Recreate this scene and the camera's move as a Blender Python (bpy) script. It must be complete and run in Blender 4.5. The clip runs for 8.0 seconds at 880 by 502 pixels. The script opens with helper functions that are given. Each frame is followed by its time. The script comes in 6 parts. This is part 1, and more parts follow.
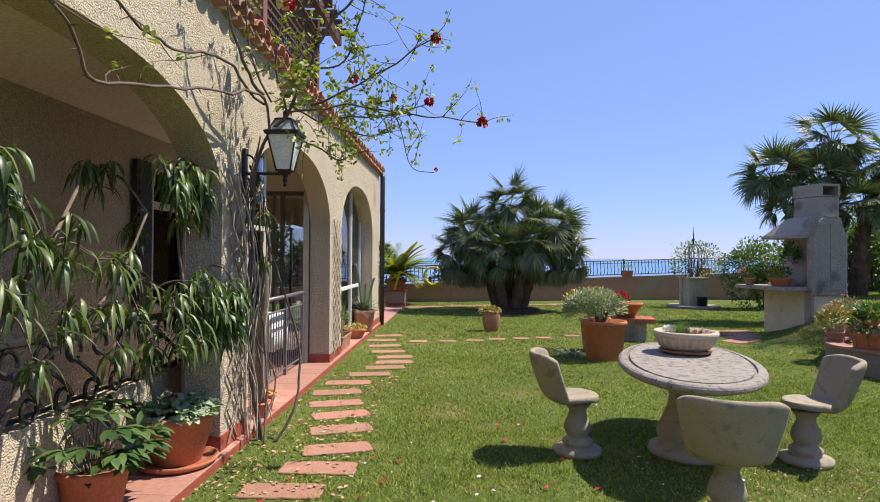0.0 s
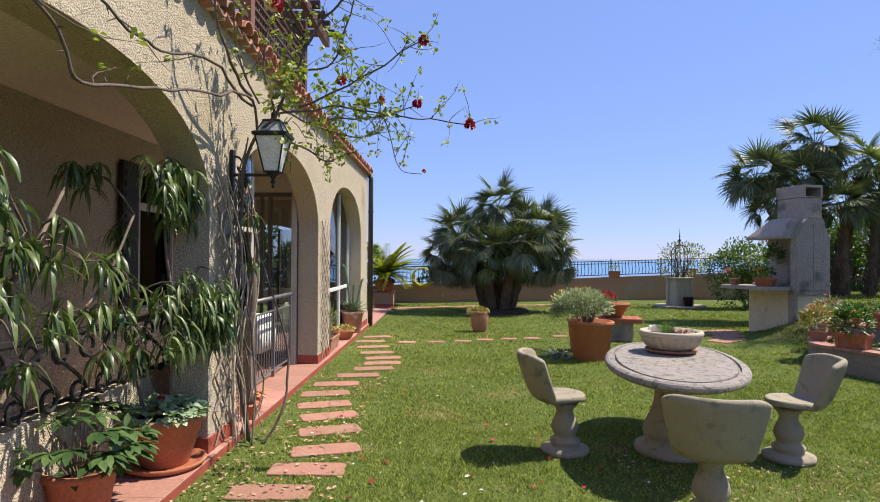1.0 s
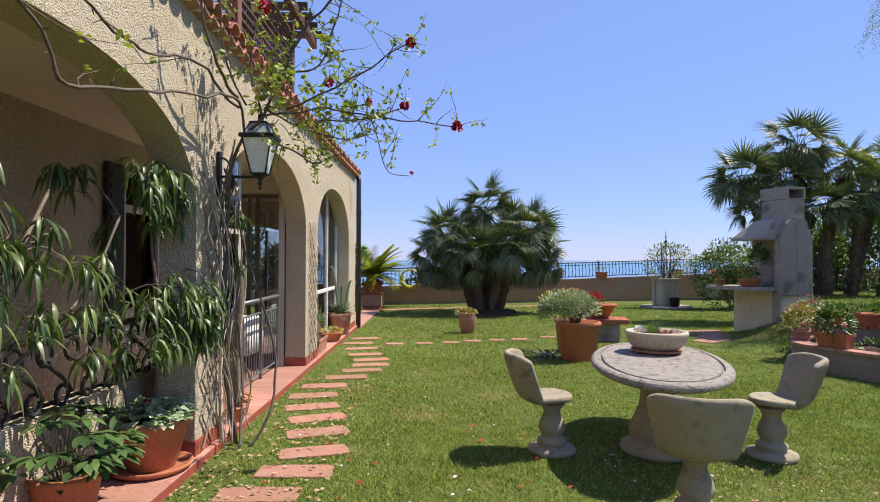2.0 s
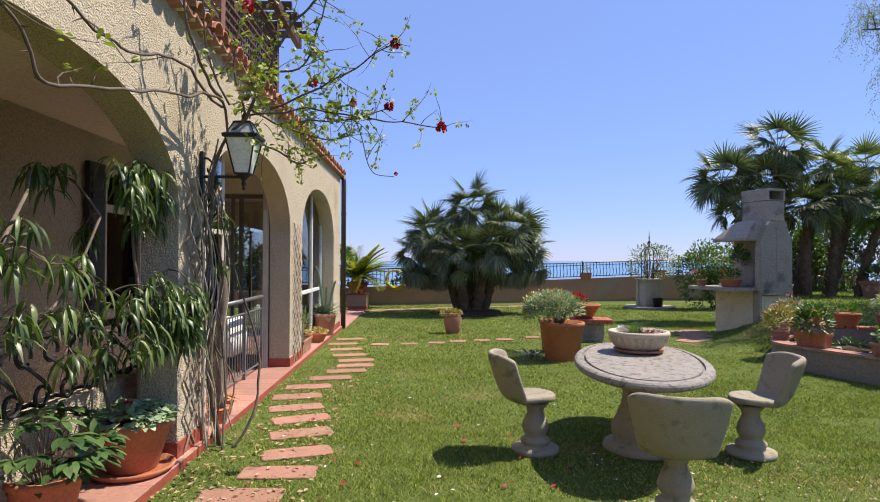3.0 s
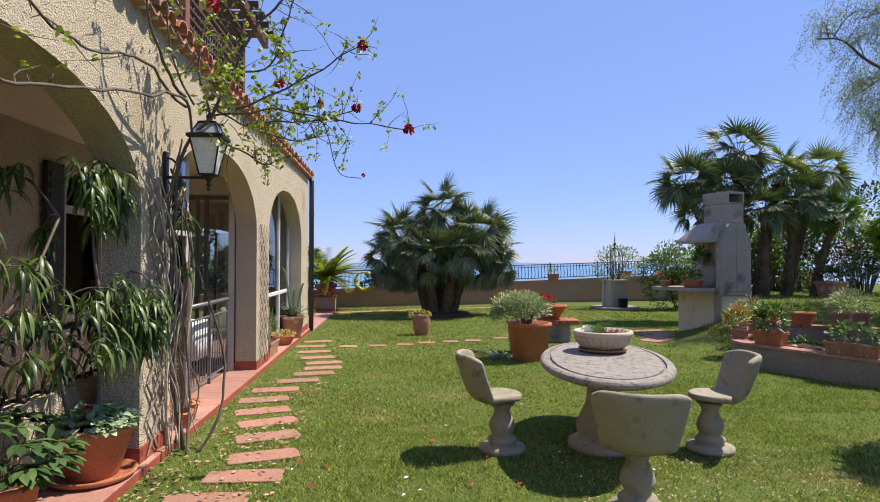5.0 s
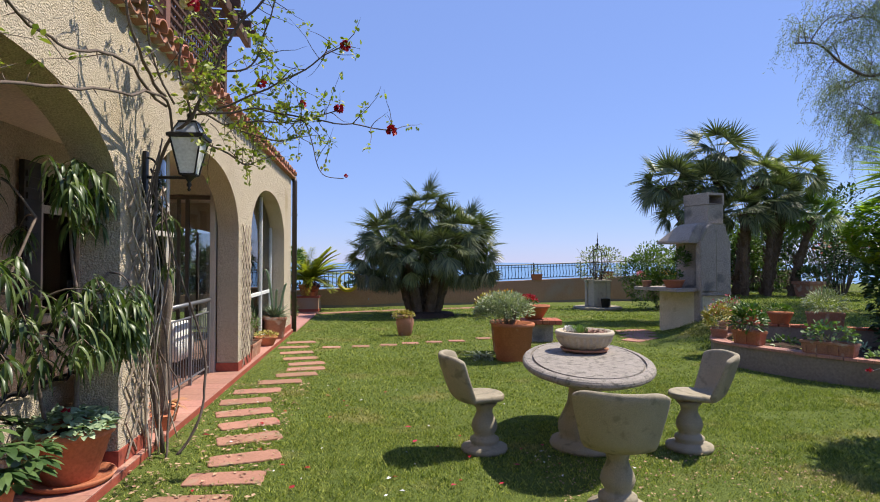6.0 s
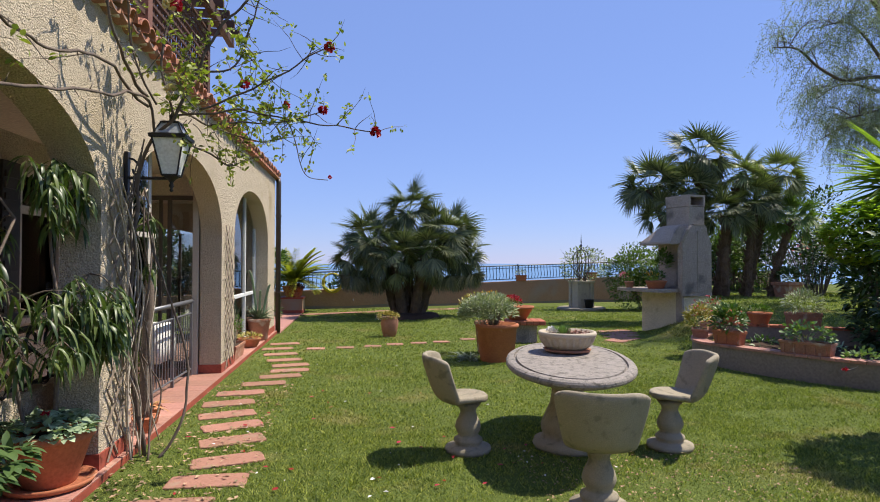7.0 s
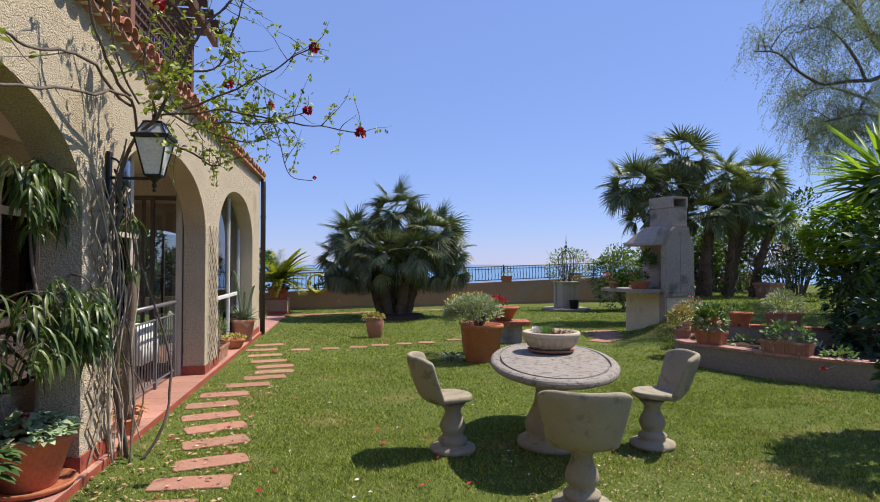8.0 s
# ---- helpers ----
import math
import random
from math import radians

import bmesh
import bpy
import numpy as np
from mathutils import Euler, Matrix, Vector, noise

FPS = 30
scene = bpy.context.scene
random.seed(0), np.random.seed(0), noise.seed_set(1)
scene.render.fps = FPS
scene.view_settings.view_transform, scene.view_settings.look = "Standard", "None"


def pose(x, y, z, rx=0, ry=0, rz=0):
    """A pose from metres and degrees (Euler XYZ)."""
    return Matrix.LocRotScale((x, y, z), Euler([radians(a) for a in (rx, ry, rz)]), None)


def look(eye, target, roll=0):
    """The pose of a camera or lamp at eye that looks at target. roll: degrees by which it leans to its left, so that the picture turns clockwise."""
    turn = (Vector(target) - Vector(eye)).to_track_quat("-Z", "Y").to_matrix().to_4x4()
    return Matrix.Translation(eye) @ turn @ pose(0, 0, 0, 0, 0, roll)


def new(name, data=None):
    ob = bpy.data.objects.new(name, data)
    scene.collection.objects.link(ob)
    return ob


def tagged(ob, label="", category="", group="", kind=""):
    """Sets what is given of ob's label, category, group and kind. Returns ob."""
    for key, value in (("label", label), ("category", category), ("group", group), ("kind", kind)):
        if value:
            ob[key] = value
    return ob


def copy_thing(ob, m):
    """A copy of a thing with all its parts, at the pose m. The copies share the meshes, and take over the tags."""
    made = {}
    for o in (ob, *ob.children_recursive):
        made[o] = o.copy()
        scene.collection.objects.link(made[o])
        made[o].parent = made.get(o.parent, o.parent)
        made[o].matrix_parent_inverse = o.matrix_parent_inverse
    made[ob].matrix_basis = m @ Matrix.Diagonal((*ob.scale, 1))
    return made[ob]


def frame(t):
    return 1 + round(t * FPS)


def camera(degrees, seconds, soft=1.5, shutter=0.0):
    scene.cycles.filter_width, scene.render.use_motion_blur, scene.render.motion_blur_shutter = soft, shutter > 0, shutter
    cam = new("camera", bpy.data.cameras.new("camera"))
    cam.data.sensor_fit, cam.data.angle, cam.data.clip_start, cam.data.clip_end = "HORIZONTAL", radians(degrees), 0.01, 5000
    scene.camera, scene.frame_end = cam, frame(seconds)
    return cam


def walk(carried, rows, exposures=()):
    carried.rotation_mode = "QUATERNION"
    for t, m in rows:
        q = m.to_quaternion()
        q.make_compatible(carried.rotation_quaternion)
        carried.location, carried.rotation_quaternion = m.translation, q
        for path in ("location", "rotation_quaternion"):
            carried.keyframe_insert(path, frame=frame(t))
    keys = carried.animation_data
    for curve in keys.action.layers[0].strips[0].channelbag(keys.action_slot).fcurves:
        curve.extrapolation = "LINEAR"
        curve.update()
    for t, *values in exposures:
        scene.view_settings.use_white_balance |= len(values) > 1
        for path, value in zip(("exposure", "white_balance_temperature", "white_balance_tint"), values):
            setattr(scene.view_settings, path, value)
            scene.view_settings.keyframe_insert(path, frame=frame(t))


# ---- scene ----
cam = camera(72.2, 8.0, soft=1.0)
PATH = [
    (0, (-0.38, 0.117, 1.577), (-0.443, 2.116, 1.595), 0.4),
    (0.5, (-0.373, 0.105, 1.579), (-0.418, 2.104, 1.6), 0.2),
    (1, (-0.376, 0.092, 1.579), (-0.401, 2.092, 1.6), 0.3),
    (1.5, (-0.374, 0.082, 1.58), (-0.381, 2.082, 1.604), 0.2),
    (3, (-0.358, 0.059, 1.58), (-0.297, 2.058, 1.608), 0.2),
    (3.5, (-0.354, 0.055, 1.578), (-0.268, 2.053, 1.608), 0.1),
    (4, (-0.35, 0.052, 1.584), (-0.236, 2.048, 1.613), 0.1),
    (4.5, (-0.349, 0.04, 1.575), (-0.211, 2.035, 1.608), 0.1),
    (6, (-0.331, 0.02, 1.581), (-0.117, 2.009, 1.616), 0.1),
    (6.5, (-0.331, 0.011, 1.581), (-0.091, 1.996, 1.619), 0.1),
    (7, (-0.324, -0.002, 1.585), (-0.061, 1.98, 1.623), 0.1),
    (7.5, (-0.321, -0.001, 1.581), (-0.033, 1.977, 1.62), 0.1),
    (8, (-0.316, -0.02, 1.583), (-0.007, 1.956, 1.624), 0.1),
]
walk(cam, [(t, look(eye, target, roll)) for t, eye, target, roll in PATH], [(0, 0.66), (3, 0.66), (4.5, 0.64), (6.5, 0.54), (8, 0.46)])

# ---- light ----
SUN_DIR = Vector((0.50, 0.14, 0.86)).normalized()
SUN_EL = math.asin(SUN_DIR.z)
SUN_AZ = math.atan2(SUN_DIR.x, SUN_DIR.y)
world = bpy.data.worlds.new("sky")
scene.world = world
world.use_nodes = True
wn = world.node_tree
wn.nodes.clear()
sky = wn.nodes.new("ShaderNodeTexSky")
sky.sky_type, sky.sun_disc = "NISHITA", False
sky.sun_elevation, sky.sun_rotation = SUN_EL, SUN_AZ
sky.air_density, sky.dust_density, sky.ozone_density = 1.0, 0.0, 6.0
sky_bg = wn.nodes.new("ShaderNodeBackground")
sky_bg.inputs[1].default_value = 0.097
sky_out = wn.nodes.new("ShaderNodeOutputWorld")
sky_tint = wn.nodes.new("ShaderNodeMix")
sky_tint.data_type, sky_tint.blend_type = "RGBA", "MULTIPLY"
sky_tint.inputs[0].default_value = 1.0
sky_tint.inputs[7].default_value = (1.0, 0.93, 1.10, 1)
wn.links.new(sky.outputs[0], sky_tint.inputs[6])
haze = wn.nodes.new("ShaderNodeMix")
haze.data_type = "RGBA"
haze.inputs[0].default_value = 0.58
haze.inputs[7].default_value = (2.1, 3.15, 6.7, 1)
wn.links.new(sky_tint.outputs[2], haze.inputs[6])
wn.links.new(haze.outputs[2], sky_bg.inputs[0])
wn.links.new(sky_bg.outputs[0], sky_out.inputs[0])
sun_data = bpy.data.lights.new("sun", "SUN")
sun_data.energy, sun_data.angle, sun_data.color = 4.9, radians(0.55), (1.0, 0.925, 0.80)
sun = new("sun", sun_data)
sun.matrix_world = look(SUN_DIR * 50, (0, 0, 0))


# ---- materials ----
def material(name, base, rough=0.8, dark=None, scale=6.0, fine=60.0, bump=0.3, bump_dist=0.004, metal=0.0,
             blotch=None, blotch_scale=1.3, blotch_cut=0.55, per_object=0.0, island=0.0, spec=0.4, translucent=0.0, coarse_bump=0.0, grain_mix=0.42):
    """A surface with two scales of variation, stains with their own outline and a fine relief."""
    m = bpy.data.materials.new(name)
    m.use_nodes = True
    nt = m.node_tree
    b = nt.nodes["Principled BSDF"]
    b.inputs["Roughness"].default_value = rough
    b.inputs["Metallic"].default_value = metal
    b.inputs["Specular IOR Level"].default_value = spec
    tc = nt.nodes.new("ShaderNodeTexCoord")
    geo = nt.nodes.new("ShaderNodeNewGeometry")

    def noise_tex(sc, detail=4.0):
        n = nt.nodes.new("ShaderNodeTexNoise")
        n.inputs["Scale"].default_value, n.inputs["Detail"].default_value = sc, detail
        nt.links.new(geo.outputs["Position"], n.inputs["Vector"])
        return n.outputs["Fac"]

    def mix(fac, a, c, kind="MIX"):
        n = nt.nodes.new("ShaderNodeMix")
        n.data_type, n.blend_type = "RGBA", kind
        for k, v in ((0, fac), (6, a), (7, c)):
            if hasattr(v, "is_output"):
                nt.links.new(v, n.inputs[k])
            else:
                n.inputs[k].default_value = v if k == 0 else (*v, 1)
        return n.outputs[2]

    def ramp(fac, lo, hi):
        n = nt.nodes.new("ShaderNodeMapRange")
        n.inputs[1].default_value, n.inputs[2].default_value = lo, hi
        nt.links.new(fac, n.inputs[0])
        return n.outputs[0]

    dark = dark or tuple(c * 0.62 for c in base)
    col = mix(ramp(noise_tex(scale), 0.3, 0.7), base, dark)
    grain = ramp(noise_tex(fine, 3.0), 0.25, 0.75)
    col = mix(grain_mix, col, mix(grain, tuple(c * 0.55 for c in base), tuple(min(1, c * 1.35) for c in base)))
    if blotch:
        col = mix(ramp(noise_tex(blotch_scale, 6.0), blotch_cut, blotch_cut + 0.12), col, blotch)
    if per_object or island:
        info = nt.nodes.new("ShaderNodeObjectInfo")
        src = info.outputs["Random"] if per_object else geo.outputs["Random Per Island"]
        hsv = nt.nodes.new("ShaderNodeHueSaturation")
        k = per_object or island
        mr = nt.nodes.new("ShaderNodeMapRange")
        mr.inputs[3].default_value, mr.inputs[4].default_value = 1 - k, 1 + k
        nt.links.new(src, mr.inputs[0])
        nt.links.new(mr.outputs[0], hsv.inputs["Value"])
        mh = nt.nodes.new("ShaderNodeMapRange")
        mh.inputs[3].default_value, mh.inputs[4].default_value = 0.5 + k * 0.05, 0.5 - k * 0.05
        nt.links.new(src, mh.inputs[0])
        nt.links.new(mh.outputs[0], hsv.inputs["Hue"])
        nt.links.new(col, hsv.inputs["Color"])
        col = hsv.outputs[0]
    nt.links.new(col, b.inputs["Base Color"])
    if bump:
        bp = nt.nodes.new("ShaderNodeBump")
        bp.inputs["Strength"].default_value, bp.inputs["Distance"].default_value = bump, bump_dist
        nt.links.new(noise_tex(fine, 4.0), bp.inputs["Height"])
        last = bp
        if coarse_bump:
            b2 = nt.nodes.new("ShaderNodeBump")
            b2.inputs["Strength"].default_value, b2.inputs["Distance"].default_value = 1.0, coarse_bump
            nt.links.new(noise_tex(fine * 0.25, 2.0), b2.inputs["Height"])
            nt.links.new(bp.outputs[0], b2.inputs["Normal"])
            last = b2
        nt.links.new(last.outputs[0], b.inputs["Normal"])
    if translucent:
        tr = nt.nodes.new("ShaderNodeBsdfTranslucent")
        nt.links.new(mix(1.0, col, (1.0, 1.25, 0.45), "MULTIPLY"), tr.inputs["Color"])
        ms = nt.nodes.new("ShaderNodeMixShader")
        ms.inputs[0].default_value = translucent
        out = nt.nodes["Material Output"]
        nt.links.new(b.outputs[0], ms.inputs[1])
        nt.links.new(tr.outputs[0], ms.inputs[2])
        nt.links.new(ms.outputs[0], out.inputs[0])
    return m


def glass_material(name, tint=(0.9, 0.95, 0.95), rough=0.02):
    m = bpy.data.materials.new(name)
    m.use_nodes = True
    nt = m.node_tree
    nt.nodes.clear()
    out = nt.nodes.new("ShaderNodeOutputMaterial")
    tr = nt.nodes.new("ShaderNodeBsdfTransparent")
    tr.inputs[0].default_value = (*tint, 1)
    gl = nt.nodes.new("ShaderNodeBsdfGlossy")
    gl.inputs["Roughness"].default_value = rough
    fr = nt.nodes.new("ShaderNodeFresnel")
    fr.inputs[0].default_value = 2.4
    mx = nt.nodes.new("ShaderNodeMixShader")
    nt.links.new(fr.outputs[0], mx.inputs[0])
    nt.links.new(tr.outputs[0], mx.inputs[1])
    nt.links.new(gl.outputs[0], mx.inputs[2])
    nt.links.new(mx.outputs[0], out.inputs[0])
    return m


STUCCO = material("stucco", (0.585, 0.49, 0.36), 0.95, (0.48, 0.39, 0.275), 2.0, 85, 1.0, 0.02, blotch=(0.44, 0.35, 0.23), blotch_scale=0.9, blotch_cut=0.6, spec=0.12, coarse_bump=0.014, grain_mix=0.7)
PLASTER = material("cream_plaster", (0.75, 0.66, 0.53), 0.9, (0.68, 0.585, 0.46), 1.5, 40, 0.2, spec=0.2)
RED_TILE = material("red_tile", (0.41, 0.205, 0.155), 0.6, (0.35, 0.165, 0.125), 3, 30, 0.2, per_object=0.12, blotch=(0.5, 0.3, 0.22), blotch_scale=3, blotch_cut=0.62)
SKIRT = material("red_skirting", (0.36, 0.08, 0.05), 0.6, None, 4, 30, 0.2)
TERRACOTTA = material("terracotta", (0.46, 0.17, 0.085), 0.85, (0.38, 0.13, 0.065), 7, 50, 0.3, blotch=(0.50, 0.30, 0.20), blotch_scale=5, blotch_cut=0.62, spec=0.2)
TERRACOTTA_OLD = material("weathered_terracotta", (0.40, 0.19, 0.12), 0.9, (0.28, 0.14, 0.09), 9, 50, 0.4, blotch=(0.46, 0.36, 0.28), blotch_scale=6, blotch_cut=0.55, spec=0.2)
CAST_STONE = material("cast_stone", (0.335, 0.285, 0.205), 0.85, (0.255, 0.215, 0.15), 6, 160, 0.7, 0.004, blotch=(0.20, 0.175, 0.12), blotch_scale=11, blotch_cut=0.56, spec=0.25, coarse_bump=0.0015, grain_mix=0.5)
TABLE_STONE = material("table_stone", (0.31, 0.27, 0.235), 0.82, (0.19, 0.165, 0.14), 14, 130, 1.0, 0.006, blotch=(0.13, 0.115, 0.095), blotch_scale=26, blotch_cut=0.52, spec=0.3, grain_mix=0.55)
URN_STONE = material("pale_bowl_stone", (0.48, 0.41, 0.31), 0.9, (0.42, 0.36, 0.28), 12, 120, 0.4, blotch=(0.33, 0.28, 0.22), blotch_scale=9, blotch_cut=0.6, spec=0.2)
GRIT = material("grit_concrete", (0.42, 0.35, 0.285), 0.95, (0.29, 0.245, 0.20), 3, 50, 1.0, 0.02, blotch=(0.19, 0.17, 0.15), blotch_scale=2.2, blotch_cut=0.55, spec=0.12, coarse_bump=0.02, grain_mix=0.7)
BBQ_PLASTER = material("bbq_plaster", (0.66, 0.58, 0.40), 0.9, (0.52, 0.44, 0.28), 2.5, 35, 0.5, blotch=(0.40, 0.33, 0.20), blotch_scale=2.4, blotch_cut=0.55, spec=0.2)
IRON = material("dark_iron", (0.035, 0.034, 0.036), 0.5, (0.06, 0.05, 0.045), 12, 80, 0.3, metal=0.6)
GREY_STEEL = material("grey_steel", (0.20, 0.20, 0.21), 0.45, (0.16, 0.16, 0.165), 10, 80, 0.15, metal=0.5)
GRASS_SOIL = material("lawn", (0.115, 0.145, 0.033), 0.95, (0.085, 0.115, 0.026), 1.1, 90, 0.8, 0.02, blotch=(0.17, 0.165, 0.055), blotch_scale=1.1, blotch_cut=0.56, spec=0.1, coarse_bump=0.02)
BLADE = material("grass_blade", (0.235, 0.275, 0.058), 0.7, (0.165, 0.205, 0.042), 1.0, 30, 0, blotch=(0.30, 0.28, 0.09), blotch_scale=1.1, blotch_cut=0.56, island=0.7, spec=0.3, translucent=0.3)


# ---- mesh helpers ----
def part(name, bm, mat, parent=None, label="", smooth=False):
    me = bpy.data.meshes.new(name)
    bm.to_mesh(me)
    bm.free()
    me.materials.append(mat)
    if smooth:
        me.polygons.foreach_set("use_smooth", [True] * len(me.polygons))
    ob = new(name, me)
    if parent is not None:
        ob.parent = parent
    if label:
        tagged(ob, label)
    return ob


def raw(name, verts, faces, mat, parent=None, label="", smooth=False):
    me = bpy.data.meshes.new(name)
    me.from_pydata([tuple(v) for v in verts], [], [tuple(f) for f in faces])
    me.materials.append(mat)
    if smooth:
        me.polygons.foreach_set("use_smooth", [True] * len(me.polygons))
    ob = new(name, me)
    if parent is not None:
        ob.parent = parent
    if label:
        tagged(ob, label)
    return ob


def thing(name, x, y, z, rz, label, category, group="", kind=""):
    ob = new(name)
    ob.matrix_basis = pose(x, y, z, 0, 0, rz)
    ob.empty_display_size = 0.1
    return tagged(ob, label, category, group, kind)


def box(cx, cy, cz, sx, sy, sz, bevel=0.0, bm=None, m=None, segs=2):
    own = bmesh.new()
    bmesh.ops.create_cube(own, size=1.0, matrix=Matrix.Translation((cx, cy, cz)) @ Matrix.Diagonal((sx, sy, sz, 1)))
    if bevel:
        bmesh.ops.bevel(own, geom=own.edges[:], offset=bevel, segments=segs, affect="EDGES", profile=0.7)
    if m is not None:
        own.transform(m)
    return join(bm, own)


def join(bm, own):
    if bm is None:
        return own
    tmp = bpy.data.meshes.new("tmp")
    own.to_mesh(tmp)
    own.free()
    bm.from_mesh(tmp)
    bpy.data.meshes.remove(tmp)
    return bm


def lathe(profile, seg=32, bm=None, wobble=0.0, flute=0, flute_depth=0.0, flute_range=(0, 0), m=None):
    """Turn a profile of (radius, height) about the z axis."""
    own = bmesh.new()
    rings = []
    for r, z in profile:
        ring = []
        for k in range(seg):
            a = 2 * math.pi * k / seg
            rr = r
            if flute and flute_range[0] <= z <= flute_range[1]:
                rr = r * (1 - flute_depth * abs(math.sin(a * flute / 2)) ** 0.6) + r * flute_depth * 0.5
            if wobble:
                rr *= 1 + wobble * noise.noise((math.cos(a) * 2, math.sin(a) * 2, z * 6))
            ring.append(own.verts.new((rr * math.cos(a), rr * math.sin(a), z)))
        rings.append(ring)
    for a, b in zip(rings, rings[1:]):
        for k in range(seg):
            own.faces.new((a[k], a[(k + 1) % seg], b[(k + 1) % seg], b[k]))
    own.faces.new(rings[0][::-1])
    own.faces.new(rings[-1])
    if m is not None:
        own.transform(m)
    return join(bm, own)


def tube(points, radii, sides=6, bm=None):
    own = bmesh.new()
    pts = [Vector(p) for p in points]
    if not hasattr(radii, "__len__"):
        radii = [radii] * len(pts)
    rings, side = [], None
    for i, p in enumerate(pts):
        d = (pts[min(i + 1, len(pts) - 1)] - pts[max(i - 1, 0)])
        d = d.normalized() if d.length > 1e-9 else Vector((0, 0, 1))
        if side is None:
            side = d.orthogonal().normalized()
        side = (side - d * side.dot(d))
        side = side.normalized() if side.length > 1e-6 else d.orthogonal().normalized()
        other = d.cross(side)
        rings.append([own.verts.new(p + (side * math.cos(2 * math.pi * k / sides) + other * math.sin(2 * math.pi * k / sides)) * radii[i]) for k in range(sides)])
    for a, b in zip(rings, rings[1:]):
        for k in range(sides):
            own.faces.new((a[k], a[(k + 1) % sides], b[(k + 1) % sides], b[k]))
    own.faces.new(rings[0][::-1])
    own.faces.new(rings[-1])
    return join(bm, own)


def smooth_path(ctrl, n=8):
    """Catmull-Rom through the control points."""
    p = [Vector(c) for c in ctrl]
    p = [p[0] * 2 - p[1]] + p + [p[-1] * 2 - p[-2]]
    out = []
    for i in range(1, len(p) - 2):
        for k in range(n):
            t = k / n
            out.append(0.5 * ((2 * p[i]) + (p[i + 1] - p[i - 1]) * t + (2 * p[i - 1] - 5 * p[i] + 4 * p[i + 1] - p[i + 2]) * t * t
                              + (3 * p[i] - p[i - 1] - 3 * p[i + 1] + p[i + 2]) * t ** 3))
    out.append(p[-2])
    return out


class Leaves:
    """Gathers many bent, folded leaves into one mesh."""

    def __init__(self):
        self.v, self.f = [], []

    def leaf(self, base, way, length, width, droop=0.3, fold=0.25, shape=(0.0, 0.75, 1.0, 0.7, 0.0), roll=0.0, across=None):
        way = Vector(way).normalized()
        side = way.cross(Vector((0, 0, 1))) if across is None else across - way * across.dot(way)
        side = side.normalized() if side.length > 1e-4 else Vector((1, 0, 0))
        up = side.cross(way)
        if roll:
            c, s = math.cos(roll), math.sin(roll)
            side, up = side * c + up * s, up * c - side * s
        n, i0 = len(shape), len(self.v)
        p, d, step = Vector(base), way.copy(), length / (len(shape) - 1)
        down = Vector((0, 0, -1))
        for k, w in enumerate(shape):
            h = w * width * 0.5
            self.v += [p - side * h + up * h * fold, p.copy(), p + side * h + up * h * fold]
            if k < n - 1:
                j = i0 + 3 * k
                self.f += [(j, j + 1, j + 4, j + 3), (j + 1, j + 2, j + 5, j + 4)]
            d = (d + down * droop / n).normalized()
            p = p + d * step

    def quad(self, base, way, length, width, roll=0.0):
        way = Vector(way).normalized()
        side = way.cross(Vector((0.1, 0.2, 1))).normalized()
        if roll:
            side = Matrix.Rotation(roll, 3, way) @ side
        i = len(self.v)
        b = Vector(base)
        self.v += [b, b + way * length * 0.5 + side * width * 0.5, b + way * length, b + way * length * 0.5 - side * width * 0.5]
        self.f.append((i, i + 1, i + 2, i + 3))

    def done(self, name, mat, parent=None, label="", smooth=True):
        ob = raw(name, self.v, self.f, mat, parent, label, smooth)
        return tagged(ob, kind="stuff") if len(self.f) > 140 else ob


R = random.Random(7)


def rnd(a, b):
    return R.uniform(a, b)


def ball():
    while True:
        v = Vector((rnd(-1, 1), rnd(-1, 1), rnd(-1, 1)))
        if 0.05 < v.length < 1:
            return v


def smoothstep(a, b, x):
    t = min(1.0, max(0.0, (x - a) / (b - a)))
    return t * t * (3 - 2 * t)


def ground_z(x, y):
    """The lawn: level by the house, rising gently towards the planting behind the barbecue; past the wall it falls to the sea."""
    z = 0.66 * smoothstep(0.49, 0.61, (x + 0.35) / max(y, 1.0)) * smoothstep(8.8, 14.0, y)
    z += 0.02 * noise.noise((x * 0.6, y * 0.6, 0.0))
    if y > 24.5:
        z -= 10.0 * smoothstep(24.5, 60.0, y) + 0.6
    if x > 26 or x < -25:
        z -= 10.0 * smoothstep(0.0, 40.0, max(x - 26, -25 - x))
    return z


# ---- ground and sea ----
def build_ground():
    xs = [-5000, -800, -200, -80, -50, -25, -15, -10, -6] + [-5 + 0.5 * k for k in range(50)] + [21, 23, 26, 32, 45, 80, 200, 800, 5000]
    ys = [-5000, -800, -200, -60, -30, -15, -8] + [-5 + 0.5 * k for k in range(59)] + [25, 27, 30, 35, 42, 50, 62, 68]
    v = [(x, y, ground_z(x, y)) for y in ys for x in xs]
    n = len(xs)
    f = [(j * n + i, j * n + i + 1, (j + 1) * n + i + 1, (j + 1) * n + i) for j in range(len(ys) - 1) for i in range(n - 1)]
    return tagged(raw("ground", v, f, GRASS_SOIL, smooth=True), "mown green lawn with dry yellowish patches and fallen petals", "lawn", kind="structure")


